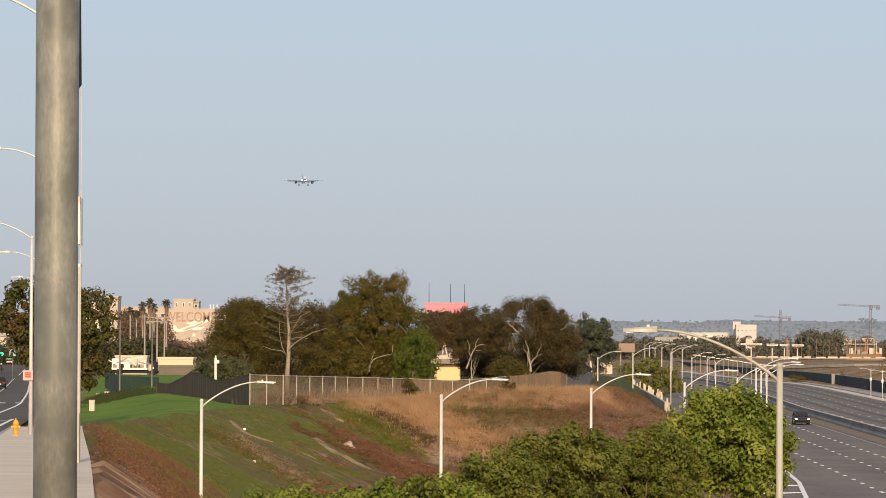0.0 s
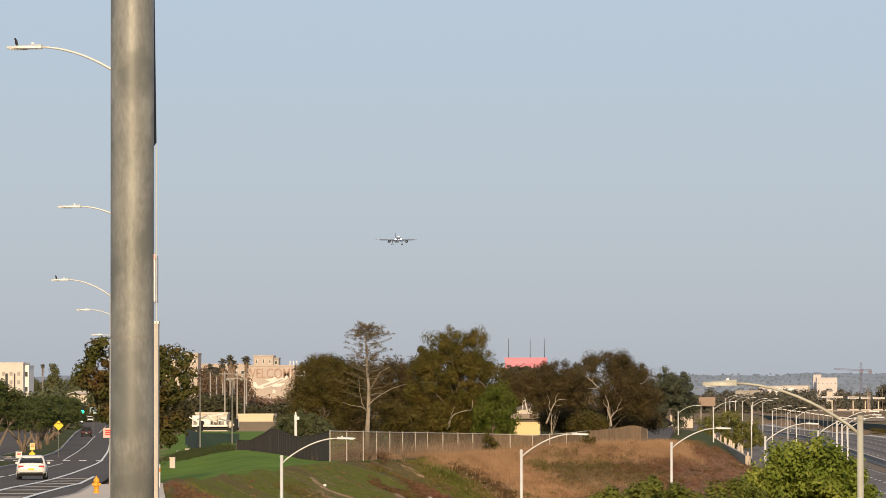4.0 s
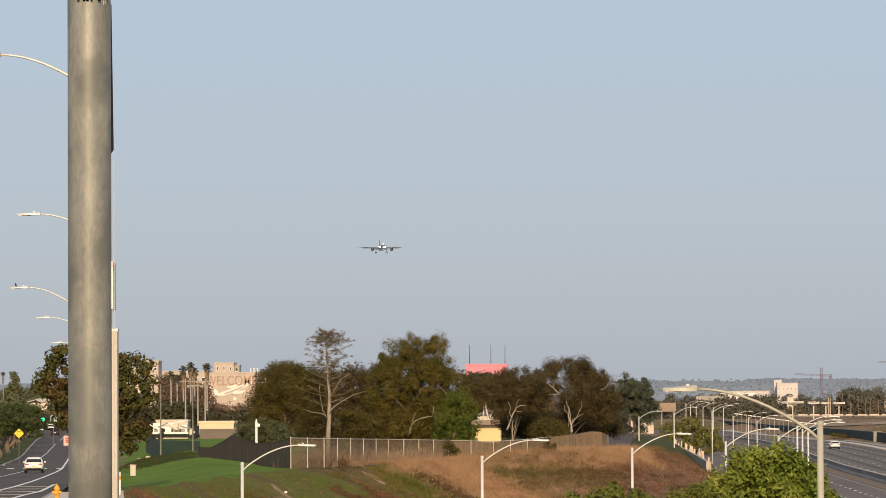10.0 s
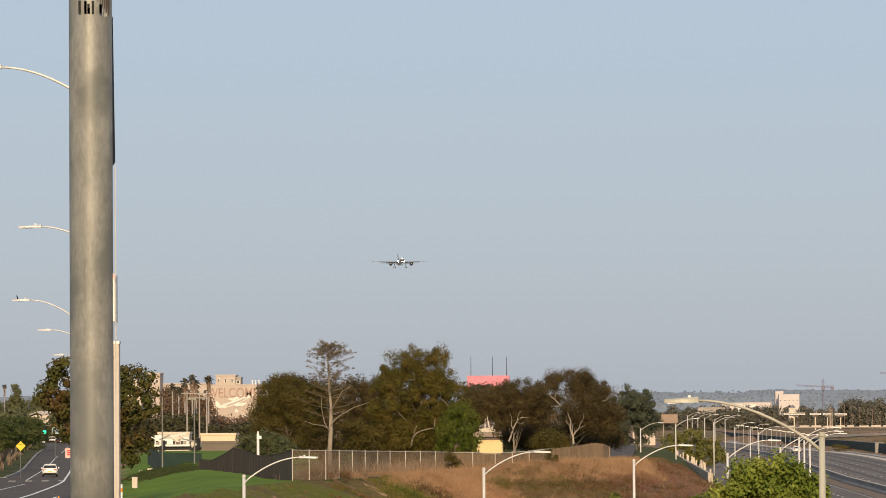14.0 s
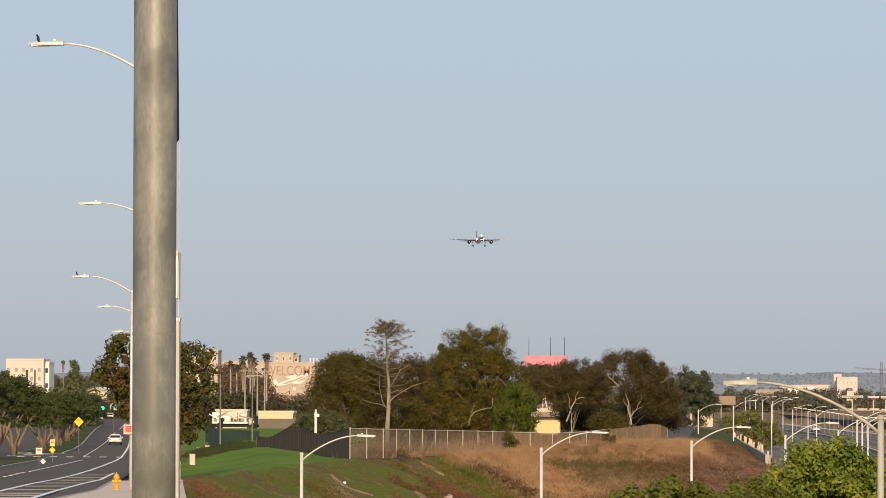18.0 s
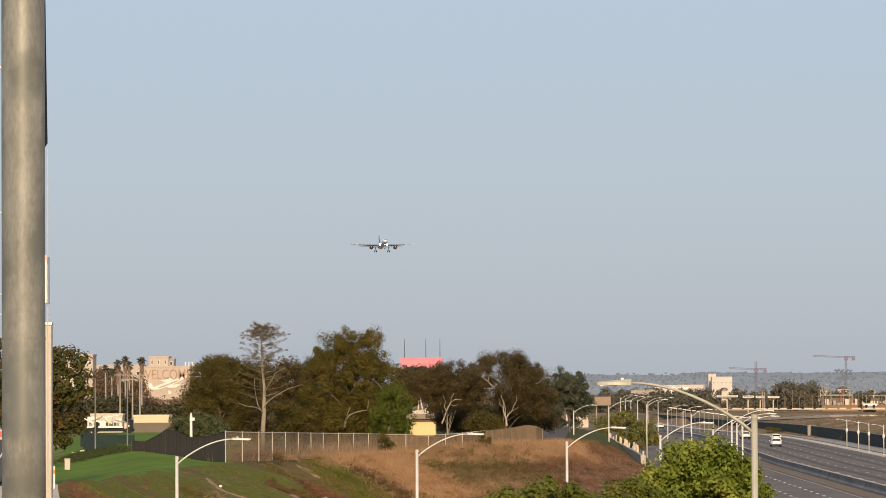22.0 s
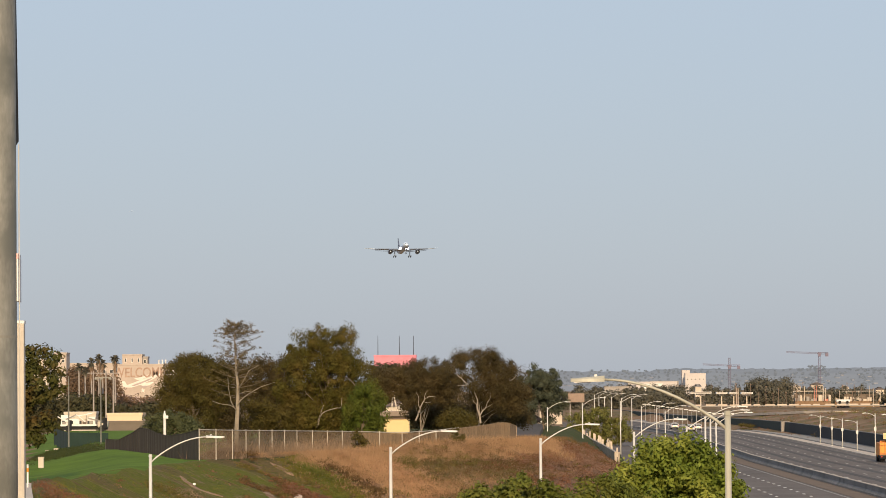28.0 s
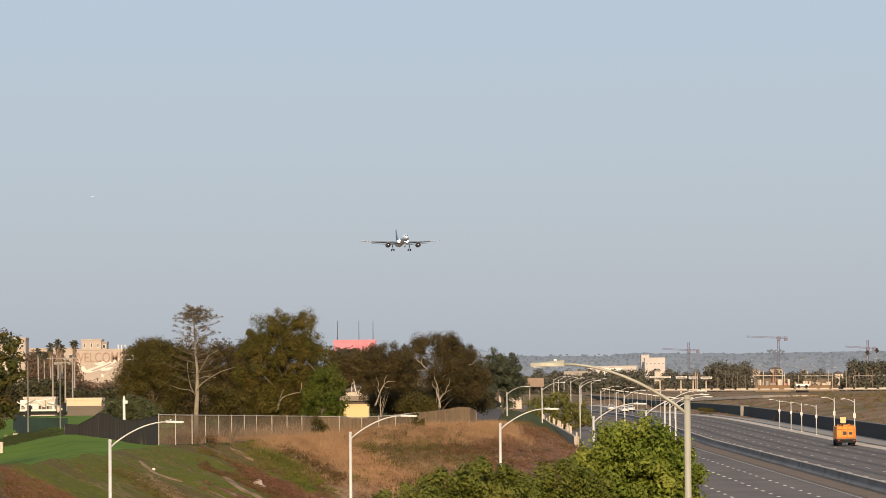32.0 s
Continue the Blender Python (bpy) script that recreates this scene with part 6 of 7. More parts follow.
def service_truck():
    p = site(-708, -71, 600)
    g = ground_z(p.x, 600)
    t = thing("service_truck", (p.x, 600, g), "white service truck loaded with gear behind the green fence", "truck")
    k = p.z - g - 0.5
    part("deck", boxed(-3.6, 2.0, 0, 2.4, k + 0.75, k + 1.05, bevel=0.04), WHITE, t)
    part("cab", boxed(2.1, 3.7, 0.1, 2.3, k + 0.5, k + 1.6, bevel=0.25), CREAM, t)
    part("cab_window", boxed(2.6, 3.6, 0.06, 0.11, k + 1.2, k + 1.65), DARKW, t)
    for j, (x0, x1, z1) in enumerate(((-3.5, -2.4, 2.5), (-2.2, -0.8, 1.9), (-0.6, 0.4, 2.7), (0.6, 1.8, 2.2))):
        part("tool_locker", boxed(x0, x1, 0.1, 0.9, k + 1.05, k + z1, bevel=0.05), WHITE if j != 2 else CREAM, t)
    for j, (x, z, tilt) in enumerate(((-3.2, 2.2, 30), (-1.9, 2.6, -24), (-0.4, 2.4, 40), (0.9, 2.7, -35), (1.6, 2.2, 12))):
        part("rack_bar", boxed(-0.9, 0.9, -0.06, 0.06, -0.07, 0.07, m=pose(x, -0.1, k + z - 0.4, 0, tilt, 0)), (WHITE, GREYW, WHITE, CREAM, GREYW)[j], t)
    part("boom", tubed([(-3.4, 0.2, k + 1.9), (1.6, 0.2, k + 2.75)], [0.16, 0.11], 8), WHITE, t)
    for j in range(5):
        part("gear_crate", boxed(-3.3 + j * 1.05, -2.75 + j * 1.05, -0.05, 0.1, k + 1.1, k + 1.45 + 0.15 * (j % 3)), (GREYW, RUBBER, WHITE, ROOFB, GREYW)[j], t)
    # Two dark upright shapes of unknown kind, drawn as plain boxes.
    for x, z in ((3.35, 1.2), (-2.1, 0.9)):
        part("dark_locker", boxed(x - 0.3, x + 0.3, -0.25, -0.05, k + z - 0.8, k + z + 0.8, bevel=0.04), BLACKM, t, "tall black box of unknown kind")
    for x in (-2.4, 2.9):
        part("wheel", tubed([(x, -0.02, 0.5), (x, 0.3, 0.5)], [0.5, 0.5], 16), RUBBER, t)
    part("chassis", boxed(-3.4, 3.6, 0.5, 1.9, 0.3, k + 0.78), RUBBER, t)
    # Dark plates stand for the shade in the gaps between the gear.
    for j in range(4):
        part("dark_gap", boxed(-3.3 + j * 1.3, -2.9 + j * 1.3, -0.03, -0.01, k + 1.1, k + 1.6), DARKW, t)


service_truck()
for a, top, bot, d in ((-734, 20, -105, 372), (-677, 18, -104, 376)):
    p, q = site(a, bot, d), site(a, top, d)
    t = thing("yard_floodlight_pole", p, "slim grey floodlight pole by the green fence", "pole", "yard poles")
    part("shaft", tubed([(0, 0, 0), (0, 0, q.z - p.z)], [0.075, 0.05], 8), GALV, t)
    if a == -677:
        part("cross_arm", boxed(-0.55, 1.0, -0.05, 0.05, q.z - p.z - 0.05, q.z - p.z + 0.05), GALV, t)
        for x in (-0.45, 0.05, 0.9):
            part("floodlight", boxed(x - 0.14, x + 0.14, -0.12, 0.12, q.z - p.z - 0.2, q.z - p.z - 0.05, bevel=0.02), GALV, t)
p = site(-564, -80, 300)
t = thing("white_lamp_post", p, "short white lamp post behind the windscreen fence", "lamp post")
part("shaft", tubed([(0, 0, -0.5), (0, 0, 1.5)], [0.11, 0.1], 8), WHITE, t)
part("head", boxed(-0.1, 0.28, -0.1, 0.1, 1.1, 1.35, bevel=0.03), WHITE, t)
part("finial", tubed([(0, 0, 1.5), (0, 0, 1.72)], [0.07, 0.05], 8), WHITE, t)


def palm(a, btop, d, h, seed, group="palms"):
    p = site(a, btop, d)
    t = thing("fan_palm", (p.x, d, p.z - h), "tall thin fan palm with a shaggy head", "palm", group)
    part("trunk", tubed([(0, 0, 0), (0.05, 0, h * 0.5), (0, 0, h - 0.4)], [0.2, 0.15, 0.13], 8), GREYW, t)
    rnd = random.Random(seed)
    bm = bmesh.new()
    for k in range(46):
        ang, el = rnd.uniform(0, math.tau), rnd.uniform(-1.2, 1.35)
        d1 = Vector((math.cos(ang) * math.cos(el), math.sin(ang) * math.cos(el), math.sin(el)))
        L = rnd.uniform(0.8, 1.35)
        tip = d1 * L - Vector((0, 0, 0.25 * L))
        side = d1.cross(Vector((0, 0, 1))).normalized() * 0.28
        vs = [bm.verts.new(Vector((0, 0, h - 0.4)) + q) for q in (Vector((0, 0, 0)), d1 * L * 0.6 + side, tip, d1 * L * 0.6 - side)]
        bm.faces.new(vs)
    part("fronds", bm, L_HAZED, t)
    if h > 12:
        bm = bmesh.new()
        for k in range(60):
            ang, up = rnd.uniform(0, math.tau), h - 0.5 - rnd.random() ** 1.4 * 3.2
            o = Vector((math.cos(ang), math.sin(ang), 0))
            side = Vector((-o.y, o.x, 0)) * 0.16
            q = Vector((0, 0, up)) + o * 0.12
            vs = [bm.verts.new(p) for p in (q - side, q + side, q + o * rnd.uniform(0.35, 0.7) - Vector((0, 0, rnd.uniform(0.7, 1.3))))]
            bm.faces.new(vs)
        part("skirt", bm, mat("dead_palm_fronds", (0.21, 0.145, 0.095), 0.9, 0, 0.35, 2.0), t, "shaggy skirt of dead brown fronds")


for k, (a, b, d, h) in enumerate(((-694, 49, 770, 13), (-681, 56, 780, 14), (-674, 47, 800, 13), (-652, 55, 790, 14), (-716, 40, 760, 11), (-705, 34, 770, 11), (751, 38, 1500, 11), (768, 42, 1520, 12), (-1015, 40, 1500, 14))):
    palm(a, b, d, h, k)
for k, (a, d, h) in enumerate(((-668, 700, 9), (-655, 690, 9), (-690, 705, 9))):
    p = site(a, 30, d)
    t = thing("utility_pole", (p.x, d, p.z - h), "grey utility pole with a cross arm", "pole", "utility poles")
    part("shaft", tubed([(0, 0, 0), (0, 0, h)], [0.16, 0.11], 8), GREYW, t)
    part("cross_arm", boxed(-1.1, 1.1, -0.06, 0.06, h - 0.5, h - 0.36), GREYW, t)


def wood(name, rows, leaf, label, seed, per=26, size=0.5, cr=1.3):
    """Far trees: clumps of leaves along bearings (a, b, d, r)."""
    rnd, rng = random.Random(seed), np.random.default_rng(seed)
    cs, rs = [], []
    for a0, a1, b, d, r, n in rows:
        for _ in range(n):
            a = rnd.uniform(a0, a1)
            p = site(a, b + rnd.uniform(-1, 0.25) * r / d * 6881 * 0.8, d + rnd.uniform(-10, 10))
            cs.append(tuple(p)), rs.append(cr * r * (0.5 + 0.6 * rnd.random()))
            g = ground_z(p.x, p.y)
            while cs[-1][2] - rs[-1] > g + 0.5:
                q = cs[-1]
                cs.append((q[0] + rnd.uniform(-1, 1) * r * 0.4, q[1], q[2] - r * 0.8)), rs.append(cr * r * 0.8)
    v, f = leaves(cs, rs, per, size, rng)
    return tagged(raw(name, v, f, leaf), label, "woods", "", "stuff")


wood("far_woods", [(-800, -668, -22, 730, 2.0, 46), (-735, -690, 12, 860, 1.8, 14), (-660, -560, -38, 700, 1.8, 46)], L_SHADE, "dull brown-green scrub and trees behind the sports yard", 1, 110, 0.3, 0.95)
wood("scrub_before_mural", [(-735, -690, 34, 850, 1.5, 16), (-725, -645, 14, 840, 1.6, 26), (-650, -560, -22, 820, 1.7, 40)], leafmat("brown_scrub_leaves", (0.160, 0.109, 0.070), (0.211, 0.141, 0.092)), "brown scrub and half-bare trees before the tan buildings", 6, 60, 0.26, 0.95)
wood("wood_behind_hut", [(-196, -108, 30, 620, 1.6, 60), (-196, -108, 0, 615, 1.6, 40)], L_SHADE, "dark trees behind the yellow hut", 4, 90, 0.28, 0.95)
wood("hedge_woods", [(-1250, -900, -18, 1000, 2.5, 70), (-1000, -880, -8, 1400, 2.5, 40), (-1045, -900, 10, 2300, 3.0, 50), (-960, -935, 24, 2200, 3.0, 14), (-1250, -960, -22, 780, 2.5, 40)], L_FAR, "dark trees behind the street", 2, 80, 0.5, 0.95)
span_house("street_end_house", -972, -925, -12, -30, 1100, 8, CREAM, "low cream house with a pale roof at the street's end", roof=1.0, roofmat=CONC2, cols=3, rows=1)
wood("far_treeline", [(150, 900, -1, 1900, 3.2, 130), (300, 800, -16, 1500, 2.4, 60), (130, 330, -12, 1300, 3.0, 50), (480, 540, 8, 1450, 3.4, 40), (722, 800, 12, 1450, 3.6, 60), (560, 800, -10, 1300, 2.5, 50), (250, 350, -4, 1400, 2.4, 40), (466, 526, 4, 1350, 3.4, 30)], L_HAZED, "dark far trees on the plain", 3, 130, 0.42, 0.85)


# ---------------------------------------------------------------- the far plain
def hills():
    v, f = [], []
    n = 520
    for i in range(n + 1):
        a = -1700 + 3900 * i / n
        h = 27 + 6 * noise.noise((i * 0.022, 0, 0)) + 3 * noise.noise((i * 0.1, 5, 0)) + 2.6 * noise.noise((i * 0.45, 9, 0)) + 1.5 * noise.noise((i * 1.1, 2, 0)) + (4 if a > 300 else 0) - (10 if -700 < a < 60 else 0)
        for b, d in ((-40, 4300), (h * 0.55, 4400), (h, 4600), (h * 0.9, 4700), (-60, 4800)):
            v.append(tuple(site(a, b + 0.0087 * a, d)))
    for i in range(n):
        for k in range(4):
            j = i * 5 + k
            f.append((j, j + 5, j + 6, j + 1))
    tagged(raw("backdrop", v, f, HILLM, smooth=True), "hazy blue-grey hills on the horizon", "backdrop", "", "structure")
    rng, rnd = np.random.default_rng(9), random.Random(9)
    cs = []
    for _ in range(2000):
        a = rnd.uniform(-1200, 1300)
        cs.append(tuple(site(a, rnd.uniform(2, 31 if a > 60 else 18) + 0.0087 * a, 4290)))
    for _ in range(60):
        cs.append(tuple(site(588 + rnd.gauss(0, 12), rnd.uniform(10, 36) + 5, 4285)))
    vv, ff = leaves(cs, [rnd.uniform(0.6, 2.3) for _ in cs], 34, 0.8, rng, squash=0.6)
    bm = bmesh.new()
    for _ in range(90):
        a = rnd.uniform(120, 1000)
        p = site(a, 2 + 17 * rnd.random() ** 2 + 0.0087 * a, 4280)
        w = rnd.uniform(1.5, 5)
        box(bm, p.x, p.x + w, p.y, p.y + 4, p.z, p.z + rnd.uniform(0.6, 1.5))
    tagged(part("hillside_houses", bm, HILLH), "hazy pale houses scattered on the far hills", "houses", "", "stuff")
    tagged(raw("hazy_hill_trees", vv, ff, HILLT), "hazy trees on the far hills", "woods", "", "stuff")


hills()
OFFW = mat("off_white_render", (0.56, 0.52, 0.50), 0.8, 0, 0.12, 0.2)
span_house("white_hotel", 351, 365, 31, 5, 2500, 12, OFFW, "pale far office block, upper part")
span_house("cream_office_block", 357, 393, 26, 0, 2480, 12, OFFW, "pale sunlit office block far off", cols=5, rows=2, wsize=(0.7, 0.6))
span_house("grey_warehouse", 214, 262, 2, -8, 1700, 20, GREYW, "long grey warehouse far off")
span_house("grey_warehouse", 296, 345, 12, 0, 2300, 20, GREYW, "grey warehouse below the office block")
for k in range(44):
    rnd = random.Random(100 + k)
    a, d = rnd.uniform(230, 830), rnd.uniform(1700, 3300)
    b = rnd.uniform(-5, 7)
    span_house("far_house", a, a + rnd.uniform(6, 22), b, b - 12, d, 8, rnd.choice((CREAM, WHITE, GREYW, TANW)), "small pale house on the far plain", roof=rnd.choice((1.2, 1.8)), cols=2, rows=1, group="houses on the plain", roofmat=rnd.choice((ROOFB, GREYW)))


def canopy(a0, a1, btop, d):
    lo, hi = site(a0, btop - 3.5, d), site(a1, btop, d)
    t = thing("platform_canopy", ((lo.x + hi.x) / 2, d, 0), "white flat canopy on posts far off", "canopy", "white canopies")
    w = hi.x - lo.x
    part("roof", boxed(-w / 2, w / 2, 0, 6, lo.z, hi.z), WHITE, t)
    part("fascia_band", boxed(-w / 2 + 0.2, w / 2 - 0.2, -0.1, -0.02, lo.z + 0.2, lo.z + 0.5), GREYW, t)
    g = ground_z(lo.x, d) - 0.2
    n = max(1, round(w / 5.5))
    for k in range(n):
        x = -w / 2 + w * (k + 0.5) / n
        part("post", boxed(x - 0.18, x + 0.18, 2, 2.4, g, lo.z), CREAM, t)
        part("bracket", boxed(x - 0.9, x + 0.9, 1.9, 2.1, lo.z - 0.5, lo.z), WHITE, t)


for a0, a1 in ((366, 403), (412, 431), (435, 451), (456, 476)):
    canopy(a0, a1, -6 - (a0 - 364) * 0.01, 1250)


def crane(a, bjib, btop, d, left, right, luff=False):
    p = site(a, -10, d)
    hj = site(a, bjib, d).z - p.z
    t = thing("tower_crane", p, "lattice tower crane far off, its colour toned to haze", "crane", "tower cranes")
    u = d / 6881

    def lattice(p0, p1, half, n):
        bm = bmesh.new()
        a0, b0 = Vector(p0), Vector(p1)
        ax = (b0 - a0).normalized()
        s1 = ax.cross(Vector((0, 1, 0))).normalized() * half
        s2 = ax.cross(s1).normalized() * half
        cs = [s1 + s2, s1 - s2, -s1 - s2, -s1 + s2]
        for c in cs:
            tube(bm, [a0 + c, b0 + c], [half * 0.20] * 2, 4)
        for k in range(n):
            q, r = a0.lerp(b0, k / n), a0.lerp(b0, (k + 1) / n)
            for i in range(4):
                tube(bm, [q + cs[i], r + cs[(i + 1) % 4]], [half * 0.11] * 2, 3, False)
        return bm
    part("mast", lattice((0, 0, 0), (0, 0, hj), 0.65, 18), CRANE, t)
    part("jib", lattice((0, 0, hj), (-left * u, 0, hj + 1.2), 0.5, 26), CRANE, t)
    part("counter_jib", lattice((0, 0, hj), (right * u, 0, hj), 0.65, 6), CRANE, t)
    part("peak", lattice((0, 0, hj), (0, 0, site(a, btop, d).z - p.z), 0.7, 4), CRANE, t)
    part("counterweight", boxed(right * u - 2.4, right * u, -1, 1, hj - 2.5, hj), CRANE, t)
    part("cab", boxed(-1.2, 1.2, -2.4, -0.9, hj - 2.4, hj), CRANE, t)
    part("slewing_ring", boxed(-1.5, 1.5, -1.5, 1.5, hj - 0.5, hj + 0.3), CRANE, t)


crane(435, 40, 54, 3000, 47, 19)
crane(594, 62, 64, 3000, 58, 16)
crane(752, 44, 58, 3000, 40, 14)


def depot(a0, a1, d, seed, label, bright=True):
    """An untidy yard: low sunlit sheds and stacks under slim poles of uneven height."""
    coral = mat("coral_panel", (0.62, 0.24, 0.18), 0.7)
    rnd = random.Random(seed)
    lo, hi = site(a0, -24, d), site(a1, 6, d)
    t = thing("depot_shed", ((lo.x + hi.x) / 2, d, ground_z(lo.x, d)), label, "shed")
    z0, w = lo.z - t.location.z, hi.x - lo.x
    part("plinth", boxed(-w / 2, w / 2, 0, 6, -0.3, z0 + 0.3), FIELD, t)
    part("back_wall", boxed(-w / 2, w / 2, 5, 6, z0, z0 + 2.6), mat("dim_back_wall", (0.16, 0.13, 0.105), 0.9, 0, 0.4, 0.3), t)
    part("roof", boxed(-w / 2, w * 0.38, 2.5, 6.3, z0 + 3.4, z0 + 3.62), CREAM if bright else GREYW, t)
    x = -w / 2
    while x < w / 2 - 0.6:
        b = rnd.uniform(0.6, 1.6)
        part("stored_panel", boxed(x, x + b, rnd.uniform(0.5, 2), 3.4, z0 + 0.2, z0 + rnd.uniform(0.7, 2.3)), rnd.choice((WHITE, CREAM, coral, CREAM, GREYW, TANW)) if bright else rnd.choice((GREYW, TANW, CREAM, ROOFB)), t)
        x += b + rnd.uniform(0, 0.7)
    for k in range(9):
        x = -w / 2 + w * (k + rnd.uniform(-0.3, 0.3)) / 8
        part("column", boxed(x - 0.07, x + 0.07, 0, 0.2, z0, z0 + rnd.uniform(3.0, 5.4)), coral if bright and k in (4, 5) else rnd.choice((TANW, ROOFB, CREAM)), t)


depot(551, 614, 1280, 3, "open depot with white and red stacks under slim poles")
depot(621, 700, 1290, 4, "long dull depot with stacks under slim poles", False)
depot(728, 800, 1300, 8, "long dull depot with stacks under slim poles", False)
span_house("pale_long_warehouse", 256, 342, 11, 4, 2200, 20, OFFW, "long pale low warehouse far off", cols=8, rows=1, wsize=(1.2, 0.6))
span_house("white_shed", 281, 317, 7, -4, 1900, 14, WHITE, "white flat-roofed shed far off", cols=3, rows=1, wsize=(1.0, 0.6))
for a0, a1, b0, b1, d, lab in ((624, 648, -19.5, -27, 1046, "small white trailer parked on the raised road"),):
    lo, hi = site(a0, b1, d), site(a1, b0, d)
    t = thing("parked_trailer", (lo.x, d, lo.z), lab, "trailer", "parked trailers")
    part("box_body", boxed(0, hi.x - lo.x, 0, 2.5, 0.5, hi.z - lo.z, bevel=0.1), WHITE, t)
    for x in (0.8, hi.x - lo.x - 0.8):
        part("wheel", tubed([(x, -0.02, 0.4), (x, 0.3, 0.4)], [0.4, 0.4], 12), RUBBER, t)
    part("chassis", boxed(0.2, hi.x - lo.x - 0.2, 0.4, 2.1, -1.6, 0.5), GREYW, t)
bb = thing("roadside_board", site(164, -27, 640), "brown board seen from behind beside the motorway", "board")
part("panel", boxed(-1.35, 1.35, -0.1, 0.1, 0.2, 1.65), mat("brown_board", (0.30, 0.22, 0.17), 0.8, 0, 0.2, 0.6), bb)
for x in (-1.0, 1.0):
    part("post", tubed([(x, 0.15, -6), (x, 0.15, 1.5)], [0.1, 0.1], 6), GREYW, bb)
POLEB = mat("weathered_pole_wood", (0.20, 0.145, 0.11), 0.9, 0, 0.2, 0.5)
for k in range(64):
    rnd = random.Random(500 + k)
    a, d = rnd.uniform(440, 860), rnd.uniform(1150, 1500)
    p, q = site(a, -30, d), site(a, rnd.uniform(-14, 11), d)
    t = thing("yard_pole", p, "slim pole on the far plain", "pole", "poles on the plain")
    part("shaft", tubed([(0, 0, -1), (0, 0, q.z - p.z)], [0.12, 0.09], 6), (POLEB, TANW, POLEB, POLEB)[k % 4], t)
    part("head", boxed(-0.3, 0.3, -0.08, 0.08, q.z - p.z - 0.1, q.z - p.z + 0.05), POLEB, t)
# the ramp that climbs beyond the screen
RAMP = [(x, y, ground_z(x, y) + 0.1) for x, y in ((58.5, 1010), (62, 990), (65.5, 970), (69.5, 945), (73, 922), (77, 905), (83, 893))]
strip("ramp_road", RAMP, (-3.2, 3.2), 0.2, CONC2, label="pale concrete ramp climbing beyond the dark screen", thick=0.6)
# the raised road across the plain
RAISED = [tuple(site(a, -33 + 0.006 * a, 1050)) for a in range(300, 1400, 60)]
strip("raised_road", RAISED[1:], (-4, 6), 0.0, CONC, label="pale raised road across the plain", thick=0.25)
for k in range(46):
    a = 372 + k * 21
    p, q = site(a, -33 + 0.006 * a, 1044.2), site(a + (17 if k % 5 else 12), -33 + 0.006 * a, 1044.2)
    tagged(part("road_parapet", boxed(p.x, q.x, 1044.2, 1044.5, p.z - 0.1, p.z + (0.34 if k % 3 else 0.26)), CONC2), "pale concrete parapet block on the raised road", "parapet", "parapet blocks", "structure")
for k in range(16):
    a = 286 + k * 8.2
    p = site(a, -29 - 0.13 * (a - 286), 960 - k * 12)
    t = thing("row_lamp", (p.x, p.y, 0.0), "low pale lamp in a long row beside the motorway", "street lamp", "row of low lamps")
    part("pole", tubed([(0, 0, 0), (0, 0, p.z)], [0.035, 0.03], 6), LAMPM, t)
    part("luminaire", boxed(-0.7, 0.2, -0.15, 0.15, p.z, p.z + 0.2, bevel=0.05), LAMPM, t)
# apartments beyond the street
ap = span_house("apartment_block", -1117, -1050, 41, -20, 900, 10, mat("white_render", (0.62, 0.57, 0.50), 0.8, 0, 0.08, 0.3), "white apartment block with dark window strips")
for j in range(4):
    for i in range(5):
        x, z = -4.2 + i * 1.8, 5.9 + j * 2.0
        part("window", boxed(x, x + 0.7, -0.04, 0.03, z, z + 0.9), GREYW, ap)
for k, x in enumerate((0.2, 2.2)):
    part("window", boxed(x, x + (0.35 if k % 2 else 0.6), -0.06, 0.05, 7.4, 12.4), DARKW, ap)
span_house("apartment_end", -1050, -1040, 36, -20, 903, 8, WHITE, "balconied end of the white apartment block", cols=1, rows=4, wsize=(0.8, 1.1))
grow("far_conifer", Vector((-217.5, 1500, 2)), 16, [(0, 0, 9 + k * 1.6, 2.9 - k * 0.25, 1.6) for k in range(6)], L_FAR, BARK, "dark conifer far down the street", seed=7, clusters=70, per=30, size=0.5, trunk=0.3, cluster_r=1.2)

# ---------------------------------------------------------------- vehicles
def loft(rows, name, material, parent, square=0.55):
    """A rounded body through stations (y, underside, top, half width)."""
    bm = bmesh.new()
    rings = []
    for y, lo, hi, w in rows:
        ring = []
        for k in range(16):
            c, d = math.cos(k / 16 * math.tau), math.sin(k / 16 * math.tau)
            ring.append(bm.verts.new((math.copysign(abs(c) ** square, c) * w, y, (lo + hi) / 2 + math.copysign(abs(d) ** square, d) * (hi - lo) / 2)))
        rings.append(ring)
    for a, b in zip(rings, rings[1:]):
        for k in range(16):
            bm.faces.new((a[k], a[(k + 1) % 16], b[(k + 1) % 16], b[k]))
    bm.faces.new(rings[0][::-1]), bm.faces.new(rings[-1])
    bmesh.ops.recalc_face_normals(bm, faces=bm.faces)
    return part(name, bm, material, parent, smooth=True)


